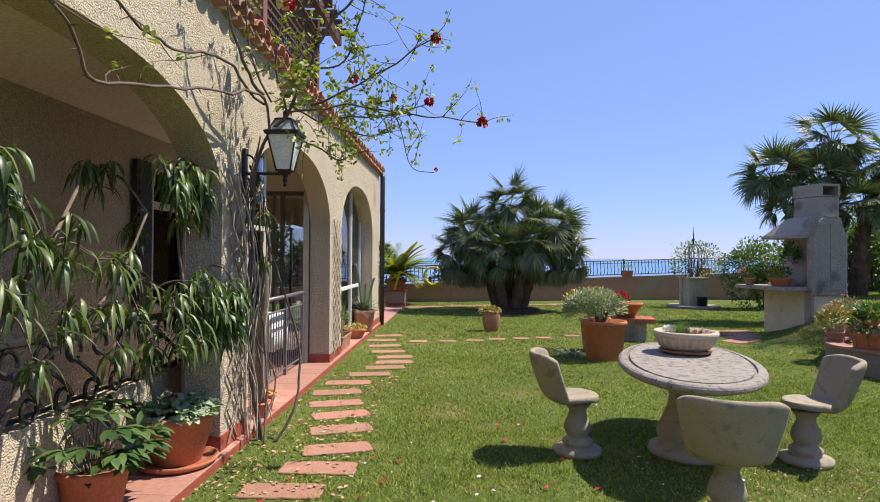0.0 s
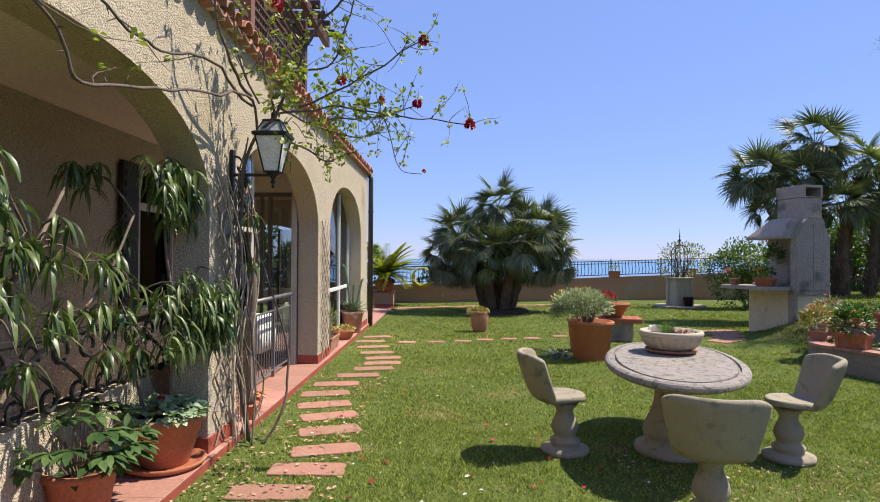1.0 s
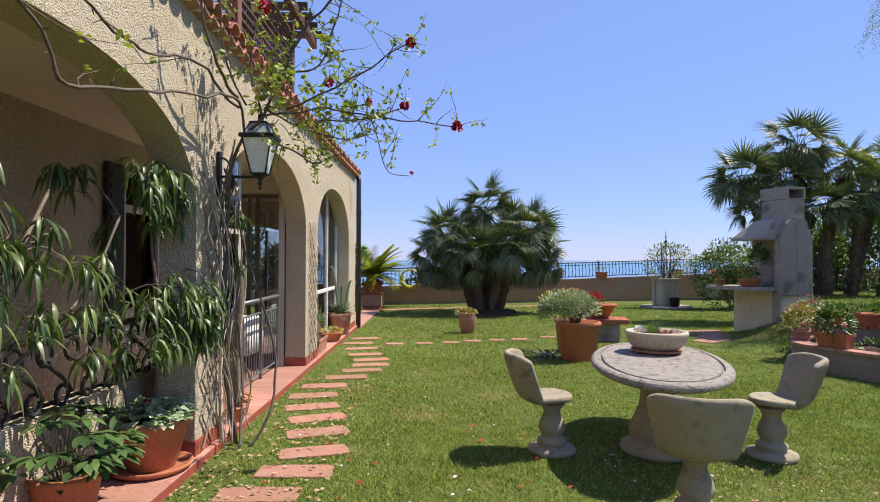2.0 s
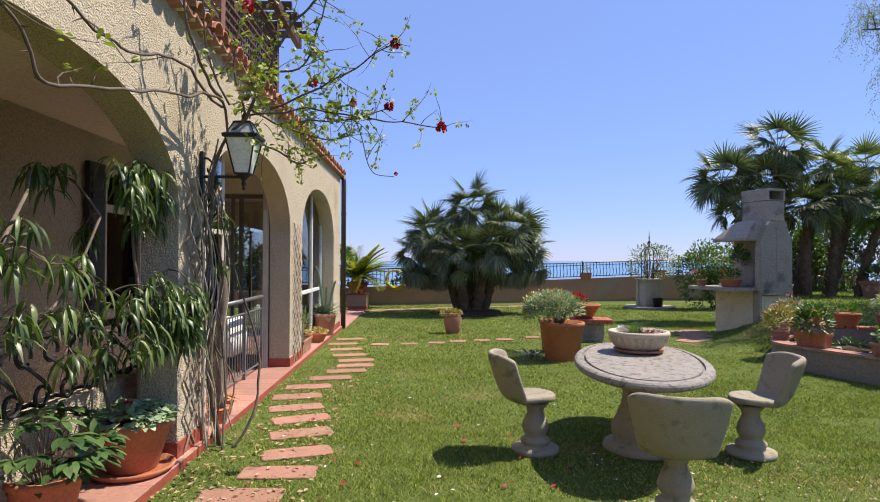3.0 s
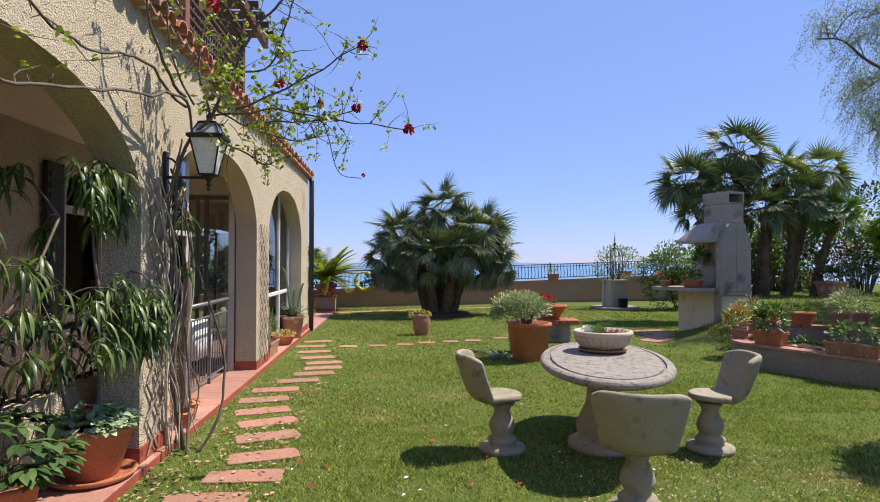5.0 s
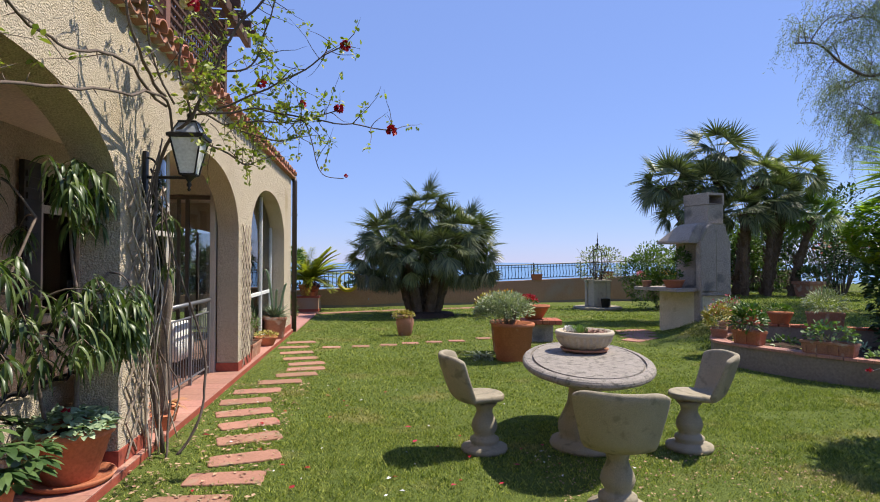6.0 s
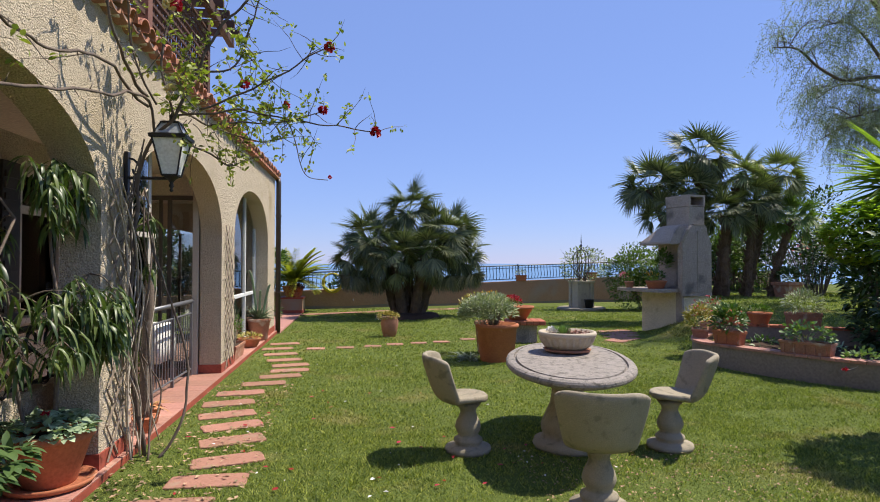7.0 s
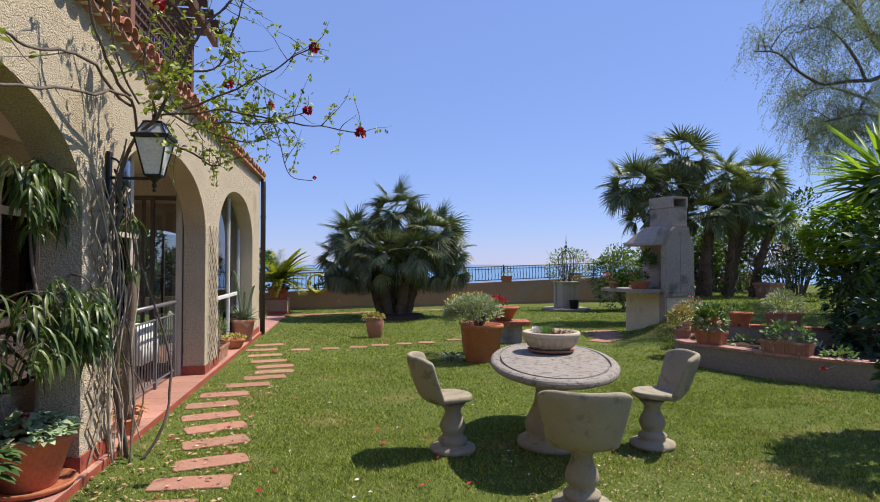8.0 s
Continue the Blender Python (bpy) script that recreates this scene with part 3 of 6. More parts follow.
def make_pot(t, r0, r1, h, rim=0.03, band=0.06, mat=TERRACOTTA, soil=True):
    p = part("pot", lathe(pot_profile(r0, r1, h, rim, band), 40, wobble=0.006), mat, t, smooth=False)
    p.data.polygons.foreach_set("use_smooth", [True] * len(p.data.polygons))
    if soil:
        part("soil", lathe([(r1 - 0.026, h - band + 0.002), (r1 * 0.5, h - band + 0.02), (0.02, h - band + 0.03)], 20, wobble=0.05), EARTH, p)
    return p


def trough(t, length, width, h, mat=TERRACOTTA, ribs=True):
    """A moulded window-box trough with a lipped rim."""
    bm = loft([[Vector((sx * (length / 2 - i), sy * (width / 2 - i), z)) for sx, sy in ((-1, -1), (1, -1), (1, 1), (-1, 1))]
               for i, z in ((0.03, 0), (0.012, h * 0.8), (0.0, h * 0.82), (0.0, h), (0.02, h), (0.025, h * 0.8))])
    if ribs:
        k = int(length / 0.12)
        for i in range(k):
            box(-length / 2 + 0.07 + i * (length - 0.14) / max(1, k - 1), -width / 2 + 0.012, h * 0.42, 0.02, 0.016, h * 0.6, 0.004, bm)
    body = part("trough", bm, mat, t)
    part("soil", box(0, 0, h * 0.82, length - 0.05, width - 0.05, 0.02, 0.004), EARTH, body)


def tuft(leaves, cx, cy, cz, rx, ry, rz, n, length, width, droop=0.4, out=0.8, low=-0.2):
    for _ in range(n):
        v = ball()
        v = v.normalized() * (0.45 + 0.55 * v.length)
        if v.z < low:
            v.z = -v.z * 0.5
        leaves.leaf((cx + v.x * rx, cy + v.y * ry, cz + v.z * rz), (v.x * out + rnd(-.5, .5), v.y * out + rnd(-.5, .5), v.z * out + rnd(-.2, .7)), length * rnd(0.6, 1.25), width * rnd(0.7, 1.2), droop, roll=rnd(-0.8, 0.8))


def twigs(t, cx, cy, z0, rx, ry, h, n, mat=BARK, r=0.006, name="stem_spray"):
    bm = bmesh.new()
    for _ in range(n):
        a, k = rnd(0, 6.28), rnd(0.2, 1.0)
        tip = Vector((cx + rx * k * math.cos(a), cy + ry * k * math.sin(a), z0 + h * rnd(0.6, 1.0)))
        base = Vector((cx + 0.12 * rx * math.cos(a), cy + 0.12 * ry * math.sin(a), z0 - 0.02))
        mid = base.lerp(tip, 0.5) + Vector((rnd(-.1, .1) * rx, rnd(-.1, .1) * ry, 0.08 * h))
        tube([base, mid, tip], [r, r * 0.7, r * 0.3], 4, bm)
    return tagged(part(name, bm, mat, t), kind="stuff")


def big_round_pot():
    t = place("potted_euryops", 1.88, 9.58, 0, 0, "large terracotta pot with a silvery bushy plant on the lawn", "potted plant")
    make_pot(t, 0.27, 0.325, 0.60, 0.025, 0.07)
    twigs(t, -0.08, 0, 0.52, 0.4, 0.35, 0.5, 40)
    l, f = Leaves(), Leaves()
    tuft(l, -0.14, 0.0, 0.78, 0.46, 0.40, 0.30, 2800, 0.07, 0.02)
    tuft(l, -0.33, 0.05, 0.68, 0.28, 0.30, 0.32, 1100, 0.07, 0.02)
    tuft(f, -0.2, -0.05, 0.80, 0.45, 0.40, 0.28, 130, 0.03, 0.022, 0.1)
    l.done("foliage", SILVER_LEAF, t, "fine silvery green leaves")
    f.done("flowers", WHITE_PETAL, t, "tiny white flowers")
    t2 = place("potted_succulent", 1.95, 10.5, 0, 0, "terracotta pot of yellowing sedum behind the silvery plant", "potted plant")
    make_pot(t2, 0.2, 0.25, 0.55, 0.02, 0.06, TERRACOTTA_OLD)
    s2 = Leaves()
    tuft(s2, -0.12, 0, 0.80, 0.42, 0.34, 0.26, 1100, 0.06, 0.028, 0.2)
    s2.done("foliage", SUCCULENT, t2)
    y2 = Leaves()
    tuft(y2, 0.0, -0.1, 0.98, 0.16, 0.12, 0.10, 60, 0.06, 0.04, 0.1)
    y2.done("flowers", YELLOW_PETAL, t2, "orange yellow flowers")
    gsp = place("spider_plant", 1.42, 9.75, 0, 0, "low strappy pale plant growing beside the pot", "plant")
    g = Leaves()
    for _ in range(110):
        a = rnd(0, 6.28)
        g.leaf((rnd(-.1, .1), rnd(-.1, .1), 0.0), (math.cos(a), math.sin(a), rnd(0.5, 1.4)), rnd(0.2, 0.38), 0.022, 1.5)
    g.done("leaves", SILVER_LEAF, gsp)


big_round_pot()


def brick_stand():
    t = place("brick_stand", 2.95, 11.75, 0, -8, "stone block stand topped with a slab of red bricks", "plant stand")
    part("block", box(0.02, 0.1, 0.17, 0.42, 0.42, 0.36, 0.015), GRIT, t, "grey concrete block")
    for i in range(6):
        for j in range(2):
            part("brick", box(-0.32 + i * 0.128, -0.08 + j * 0.30, 0.395, 0.122, 0.29, 0.085, 0.008, segs=1), BRICK_RED, t)
    p = place("bowl_pot", 2.83, 11.85, 0.44, 0, "wide terracotta bowl of crimson flowers on the brick stand", "potted plant")
    part("pot", lathe([(0.15, 0), (0.17, 0.012), (0.30, 0.23), (0.325, 0.235), (0.325, 0.275), (0.29, 0.275), (0.27, 0.22), (0.02, 0.22)], 36), TERRACOTTA, p, smooth=True)
    part("soil", lathe([(0.272, 0.222), (0.02, 0.24)], 16), EARTH, p)
    l, f = Leaves(), Leaves()
    tuft(l, -0.12, 0, 0.30, 0.2, 0.2, 0.1, 220, 0.06, 0.03)
    tuft(f, -0.12, 0, 0.36, 0.19, 0.2, 0.13, 330, 0.045, 0.022, 0.1)
    l.done("foliage", BUSH_LEAF, p)
    f.done("flowers", RED_PETAL, p, "crimson pink cyclamen-like flowers")


brick_stand()


def amphora():
    t = place("amphora_pot", 0.31, 12.95, 0, 0, "tall terracotta jar with yellow sedum standing on the lawn", "potted plant")
    part("pot", lathe([(0.12, 0), (0.135, 0.01), (0.165, 0.14), (0.19, 0.27), (0.187, 0.35), (0.165, 0.40), (0.175, 0.425), (0.16, 0.43), (0.14, 0.40), (0.02, 0.39)], 32), TERRACOTTA_OLD, t, smooth=True)
    l = Leaves()
    tuft(l, -0.03, 0, 0.44, 0.23, 0.2, 0.08, 480, 0.05, 0.03, 0.7, low=-0.6)
    l.done("foliage", SUCCULENT, t)
    f = Leaves()
    tuft(f, -0.25, -0.02, 0.36, 0.06, 0.05, 0.05, 20, 0.05, 0.03, 0.1)
    f.done("flowers", WHITE_PETAL, t)


amphora()


# ---- end wall of the garden with its railing ----
def wall_y(x):
    return 20.55 + 0.24 * (x + 3.0) if x < 9 else 23.43 + 0.1 * (x - 9)


def wall_top(x):
    return 0.70 + 0.031 * x


def build_garden_wall():
    xs = [-12.0 + 0.75 * k for k in range(41)]
    v, f = [], []
    for x in xs:
        y, z = wall_y(x), wall_top(x)
        v += [(x, y, -0.3), (x, y, z), (x, y + 0.28, z), (x, y + 0.28, -0.3)]
    n = len(xs)
    for i in range(n - 1):
        for k in range(3):
            j = 4 * i + k
            f.append((j, j + 4, j + 5, j + 1))
    f += [(0, 1, 2, 3), (4 * n - 4, 4 * n - 1, 4 * n - 2, 4 * n - 3)]
    w = tagged(raw("garden_wall", v, f, WALL_PLASTER), "low sandy plastered garden wall with a darker foot", "wall", kind="structure")
    # darker band along the foot, with a wavy top edge
    v = []
    f = []
    for x in xs:
        y = wall_y(x) - 0.012
        v += [(x, y, -0.3), (x, y, 0.10 + 0.03 * math.sin(x * 1.7))]
    for i in range(n - 1):
        f.append((2 * i, 2 * i + 2, 2 * i + 3, 2 * i + 1))
    raw("wall_foot", v, f, WALL_BASE, w)
    r = thing("garden_railing", 0, 0, 0, 0, "black wrought-iron railing with bellied bars on the garden wall", "railing")
    for dz, rad in ((0.60, 0.022), (0.50, 0.010), (0.08, 0.014)):
        part("rail", tube([(x, wall_y(x) + 0.14, wall_top(x) + dz) for x in xs], rad, 6), IRON, r)
    bar = bmesh.new()
    tube(smooth_path([(0, 0, 0.08), (0, -0.05, 0.16), (0, -0.085, 0.26), (0, -0.03, 0.38), (0, 0.0, 0.60)], 3), 0.0125, 5, bar)
    first = part("bar", bar, IRON, r)
    x = -11.9
    k = 0
    while x < 17.0:
        o = first if k == 0 else new("bar", first.data)
        o.parent = r
        o.location = (x, wall_y(x) + 0.14, wall_top(x))
        x += 0.135
        k += 1
    for x in [-10.49 + 2.03 * i for i in range(14)]:
        part("post", tube([(x, wall_y(x) + 0.14, wall_top(x)), (x, wall_y(x) + 0.14, wall_top(x) + 0.66)], 0.02, 6), IRON, r)


build_garden_wall()


# ---- house details ----
FRAME = material("beige_window_frame", (0.50, 0.45, 0.38), 0.5, (0.45, 0.40, 0.33), 4, 60, 0.1)
WHITE_FRAME = material("white_window_frame", (0.72, 0.72, 0.70), 0.45, (0.65, 0.65, 0.63), 4, 60, 0.1)
GLASS = glass_material("window_glass", (0.90, 0.93, 0.93))
DARK_WOOD = material("dark_pergola_wood", (0.10, 0.055, 0.04), 0.8, (0.07, 0.04, 0.03), 6, 60, 0.5, spec=0.2)
DOOR_FRAME = material("brown_door_frame", (0.16, 0.13, 0.11), 0.5, (0.12, 0.10, 0.085), 6, 60, 0.1)
SHUTTER = material("dark_shutter", (0.035, 0.03, 0.028), 0.6, (0.05, 0.04, 0.035), 6, 60, 0.3)
PIPE = material("dark_drainpipe", (0.07, 0.055, 0.05), 0.5, (0.05, 0.04, 0.035), 5, 60, 0.2, metal=0.3)
ROOF_TILE = material("roof_tile", (0.44, 0.19, 0.11), 0.85, (0.33, 0.14, 0.085), 6, 60, 0.5, per_object=0.25, blotch=(0.30, 0.22, 0.17), blotch_scale=5, blotch_cut=0.56)
CLOTH = material("white_tablecloth", (0.75, 0.74, 0.70), 0.8, (0.66, 0.66, 0.60), 3, 60, 0.2, blotch=(0.35, 0.5, 0.25), blotch_scale=9, blotch_cut=0.64)
SLAT = material("grey_trellis_wood", (0.30, 0.24, 0.19), 0.9, (0.2, 0.16, 0.12), 9, 60, 0.5, spec=0.15)

tagged(part("parapet", box(-2.76, 1.2, 0.33, 0.2, 8.0, 0.66), STUCCO), "low cream roughcast parapet under the iron balustrade", "wall", kind="structure")
tagged(part("wall_room", box(-6.6, 11.3, 1.5, 0.2, 4.3, 3.0), PLASTER), "plain inner wall of the veranda room", "wall", kind="structure")
tagged(part("wall_partition", box(-5.53, 9.05, 1.45, 2.0, 0.12, 2.9), PLASTER), "plaster partition beside the sliding doors", "wall", kind="structure")
tagged(part("wall_passage", box(-4.56, 8.5, 1.5, 0.12, 1.0, 3.0), PLASTER), "plaster return wall of the veranda", "wall", kind="structure")
tagged(part("wall_return", box(-4.2, 7.94, 1.5, 0.8, 0.12, 3.0), PLASTER), "plaster wall closing the veranda corner", "wall", kind="structure")
tagged(part("ceiling", box(-5.3, 11.3, 2.89, 2.55, 4.3, 0.12), PLASTER), "smooth cream plaster ceiling of the veranda room", "ceiling", kind="structure")
tagged(part("floor", box(-5.6, 11.3, 0.0, 1.8, 4.3, 0.12), LOGGIA_TILE), "dull red tiled floor of the veranda room", "floor", kind="structure")
tagged(part("wall_behind", box(-3.2, -5.9, 1.7, 2.0, 0.2, 3.4), STUCCO), "plain wall closing the loggia", "wall", kind="structure")
tagged(part("wall_west", box(-8.3, 3.9, 1.7, 0.2, 19.4, 3.4), STUCCO), "plain rear wall closing the house", "wall", kind="structure")
tagged(part("wall_south", box(-6.2, -5.9, 1.7, 4.0, 0.2, 3.4), STUCCO), "plain end wall closing the house", "wall", kind="structure")
tagged(part("roof_slab", box(-5.3, 3.9, 3.40, 6.1, 19.6, 0.10), PLASTER), "flat slab under the upper terrace", "roof", kind="structure")

# red skirting along the piers
for y0, y1 in ((4.69, 5.24), (8.58, 9.42), (12.76, 13.75)):
    tagged(part("baseboard", box(FX - THICK / 2, (y0 + y1) / 2, 0.125, THICK + 0.024, y1 - y0 + 0.024, 0.13, 0.004), SKIRT), "dark red painted skirting at the foot of the pier", "skirting", kind="structure")

# narrow tiled ledge in front of the facade
ledge = tagged(part("ledge", box(-2.38, 4.3, 0.025, 0.48, 18.9, 0.07, 0.004), SKIRT), "red tiled ledge running along the foot of the house", "ledge", kind="structure")
tile_bm = box(0, 0, 0, 0.47, 0.296, 0.012, 0.003, segs=1)
tile_me = None
for k in range(38):
    y = 2.5 + 0.3 * k
    if tile_me is None:
        o = part("tile", tile_bm, RED_TILE, ledge)
        tile_me = o.data
    else:
        o = new("tile", tile_me)
        o.parent = ledge
    o.location = (-2.375, y, 0.066)
tagged(part("pavement", box(-2.55, 16.6, 0.01, 0.95, 5.6, 0.05, 0.004), RED_TILE), "red tiled walk past the end of the house", "path", kind="structure")

# roof edge of barrel tiles
def barrel_tiles():
    t = thing("roof_edge", 0, 0, 0, 0, "row of weathered terracotta barrel tiles along the eaves", "roof", kind="structure")
    bm = bmesh.new()
    n, rings = 8, []
    for x, r in ((-0.30, 0.085), (0.0, 0.10)):
        rings.append([[bm.verts.new((x, rr * math.cos(math.pi * k / n), rr * math.sin(math.pi * k / n) * 0.8)) for k in range(n + 1)] for rr in (r, r - 0.016)])
    for k in range(n):
        for lay in (0, 1):
            a, b = rings[0][lay], rings[1][lay]
            bm.faces.new((a[k], b[k], b[k + 1], a[k + 1]) if lay else (a[k], a[k + 1], b[k + 1], b[k]))
        bm.faces.new((rings[1][0][k], rings[1][0][k + 1], rings[1][1][k + 1], rings[1][1][k]))
    first = part("tile", bm, ROOF_TILE, t, smooth=True)
    for i in range(80):
        y = -2.0 + 0.2 * i
        o = first if i == 0 else new("tile", first.data)
        o.parent = t
        o.matrix_basis = pose(FX + 0.11 + 0.012 * math.sin(i * 2.3), y, EAVE + 0.04, 0, 9, 2.0 * math.sin(i * 1.7))
        o2 = new("tile", first.data)
        o2.parent = t
        o2.matrix_basis = pose(FX + 0.08, y + 0.1, EAVE + 0.045, 180, -9, 0)
    part("mortar", box(FX - 0.04, 5.9, EAVE + 0.012, 0.20, 15.9, 0.06, 0.01), PLASTER, t)


barrel_tiles()


def pergola():
    t = thing("pergola", 0, 0, 0, 0, "dark brown wooden pergola with lattice on the upper terrace", "pergola")
    for y in (4.2, 6.24, 8.57):
        part("post", box(-2.45, y, 4.15, 0.13, 0.13, 1.5, 0.008), material("red_brown_post", (0.20, 0.09, 0.06), 0.75, None, 5, 60, 0.4) if y == 6.24 else DARK_WOOD, t)
    part("edge_beam", box(-2.24, 6.2, 4.86, 0.08, 6.2, 0.14, 0.008), DARK_WOOD, t)
    part("edge_beam", box(-4.9, 6.2, 4.86, 0.08, 6.2, 0.14, 0.008), DARK_WOOD, t)
    beam = None
    for k in range(18):
        bm = box(0, 0, 0, 2.9, 0.06, 0.10, 0.006) if beam is None else None
        o = part("beam", bm, DARK_WOOD, t) if beam is None else new("beam", beam.data)
        beam = beam or o
        o.parent = t
        o.location = (-3.55, 3.3 + 0.345 * k, 4.96)
    for k in range(24):
        part("lattice_slat", box(-2.42, 6.32 + 0.094 * k, 4.16, 0.016, 0.028, 1.28), DARK_WOOD, t)
    for k in range(13):
        part("lattice_slat", box(-2.40, 7.4, 3.58 + 0.098 * k, 0.016, 2.26, 0.028), DARK_WOOD, t)
    for k in range(6):
        part("screen_slat", box(-2.42, 5.2, 3.62 + 0.2 * k, 0.02, 2.0, 0.05), DARK_WOOD, t)


pergola()

dp = thing("drainpipe", -2.13, 13.82, 0, 0, "dark metal drainpipe on the house corner", "drainpipe")
part("pipe", tube([(0, 0, 0.03), (0, 0, 3.36), (-0.02, 0, 3.44)], 0.055, 12), PIPE, dp, smooth=True)
for z in (0.9, 2.6):
    part("bracket", lathe([(0.066, 0), (0.066, 0.03)], 14, m=Matrix.Translation((0, 0, z))), PIPE, dp)


def glazing(name, frames, panes, mat, label):
    t = thing(name, 0, 0, 0, 0, label, "window", kind="structure")
    for fr in frames:
        part("frame", box(*fr, 0.005), mat, t)
    for p in panes:
        o = part("pane", box(*p), GLASS, t)
        o.visible_shadow = False
    return t


# third arch: tall glazing
gx = -2.47
glazing("window_1", [(gx, 9.47, 1.4, 0.06, 0.08, 2.7), (gx, 10.55, 1.45, 0.06, 0.06, 2.7), (gx, 11.65, 1.45, 0.06, 0.06, 2.7), (gx, 12.71, 1.4, 0.06, 0.08, 2.7), (gx, 11.09, 0.98, 0.05, 3.2, 0.06), (gx, 11.09, 0.14, 0.06, 3.2, 0.10)],
        [(gx, 10.01, 1.48, 0.006, 1.02, 2.62), (gx, 11.10, 1.48, 0.006, 1.04, 2.62), (gx, 12.18, 1.48, 0.006, 1.0, 2.62)], WHITE_FRAME, "tall white-framed glazing filling the far arch")
# second arch: glazed half beside the doorway
gx = -2.50
glazing("window_2", [(gx, 5.28, 1.4, 0.06, 0.08, 2.7), (gx, 6.05, 1.4, 0.06, 0.06, 2.7), (-2.57, 6.62, 1.4, 0.06, 0.09, 2.76), (-2.57, 6.76, 1.4, 0.06, 0.09, 2.76), (-2.53, 8.545, 1.3, 0.07, 0.06, 2.5), (gx, 6.05, 1.86, 0.05, 1.4, 0.05)],
        [(gx, 5.66, 1.4, 0.006, 0.7, 2.6), (gx, 6.32, 1.4, 0.006, 0.48, 2.6)], FRAME, "beige metal glazing beside the veranda doorway")
# glazed end of the veranda
gy = 9.05
glazing("window_3", [(-2.58, gy, 1.28, 0.08, 0.06, 2.42), (-3.02, gy, 1.28, 0.05, 0.06, 2.42), (-3.14, gy, 1.28, 0.04, 0.06, 2.42), (-3.75, gy, 1.28, 0.06, 0.06, 2.42), (-4.45, gy, 1.28, 0.06, 0.06, 2.42), (-3.5, gy, 2.50, 1.9, 0.07, 0.06), (-3.5, gy, 0.12, 1.9, 0.06, 0.1)],
        [(-2.80, gy, 1.28, 0.40, 0.006, 2.36), (-3.44, gy, 1.28, 0.58, 0.006, 2.36), (-4.1, gy, 1.28, 0.66, 0.006, 2.36)], DOOR_FRAME, "dark-framed sliding glass doors at the end of the veranda")
tagged(part("wall_over_door", box(-3.5, gy, 2.72, 2.0, 0.1, 0.36), PLASTER), "plaster wall above the sliding doors", "wall", kind="structure")

glazing("window_5", [(x_, 13.6, 1.15, 0.05, 0.05, 2.1) for x_ in (-5.72, -4.95, -4.16, -3.38)] + [(-4.55, 13.6, 0.14, 2.36, 0.06, 0.06)],
        [(x_, 13.6, 1.18, 0.72, 0.006, 2.0) for x_ in (-5.33, -4.55, -3.77)], DOOR_FRAME, "dark-framed glazing in the end wall towards the sea")
# shuttered window in the loggia
w = glazing("window_4", [(-3.63, 6.36, 1.75, 0.05, 0.06, 1.5), (-3.63, 7.16, 1.75, 0.05, 0.06, 1.5), (-3.63, 6.76, 2.47, 0.05, 0.86, 0.06), (-3.63, 6.76, 1.0, 0.05, 0.86, 0.06), (-3.63, 6.76, 2.1, 0.05, 0.76, 0.08)],
            [(-3.638, 6.76, 1.75, 0.006, 0.76, 1.4)], FRAME, "pale framed window in the loggia wall with dark shutters")
for y, wd in ((6.15, 0.30), (7.34, 0.26)):
    s_ = part("shutter", box(-3.60, y, 1.72, 0.05, wd, 1.62, 0.006), SHUTTER, w, "dark louvred shutter")
    for k in range(14):
        part("slat", box(-3.568, y, 1.04 + 0.105 * k, 0.014, wd - 0.06, 0.06), SHUTTER, s_)


def balustrade():
    t = thing("balustrade", 0, 0, 0, 0, "black wrought-iron balustrade with scrolled bellied bars on the parapet", "balustrade")
    x = -2.70
    for z, r in ((1.10, 0.024), (0.70, 0.014)):
        part("rail", tube([(x, -2.0, z), (x, 5.2, z)], r, 6), IRON, t)
    bm = bmesh.new()

    def ring(cx, cy, cz, r, a0, a1):
        return [(cx, cy + r * math.cos(a0 + (a1 - a0) * k / 14), cz + r * math.sin(a0 + (a1 - a0) * k / 14)) for k in range(15)]
    tube(ring(0.02, 0.0, 1.005, 0.068, -0.4, 5.4), 0.0125, 5, bm)
    tube(smooth_path([(0.02, -0.06, 0.985), (0.07, -0.02, 0.93), (0.11, 0.06, 0.84), (0.10, 0.13, 0.765)], 4), 0.0125, 5, bm)
    tube(ring(0.08, 0.075, 0.755, 0.06, 0.2, -5.6), 0.0125, 5, bm)
    tube([(0.0, 0.0, 1.10), (0.0, 0.0, 1.06)], 0.012, 5, bm)
    tube([(0.0, 0.08, 0.70), (0.08, 0.08, 0.70)], 0.012, 5, bm)
    first = part("scroll_bar", bm, IRON, t)
    for k in range(27):
        o = first if k == 0 else new("scroll_bar", first.data)
        o.parent = t
        o.location = (x, -1.9 + 0.265 * k, 0)


balustrade()


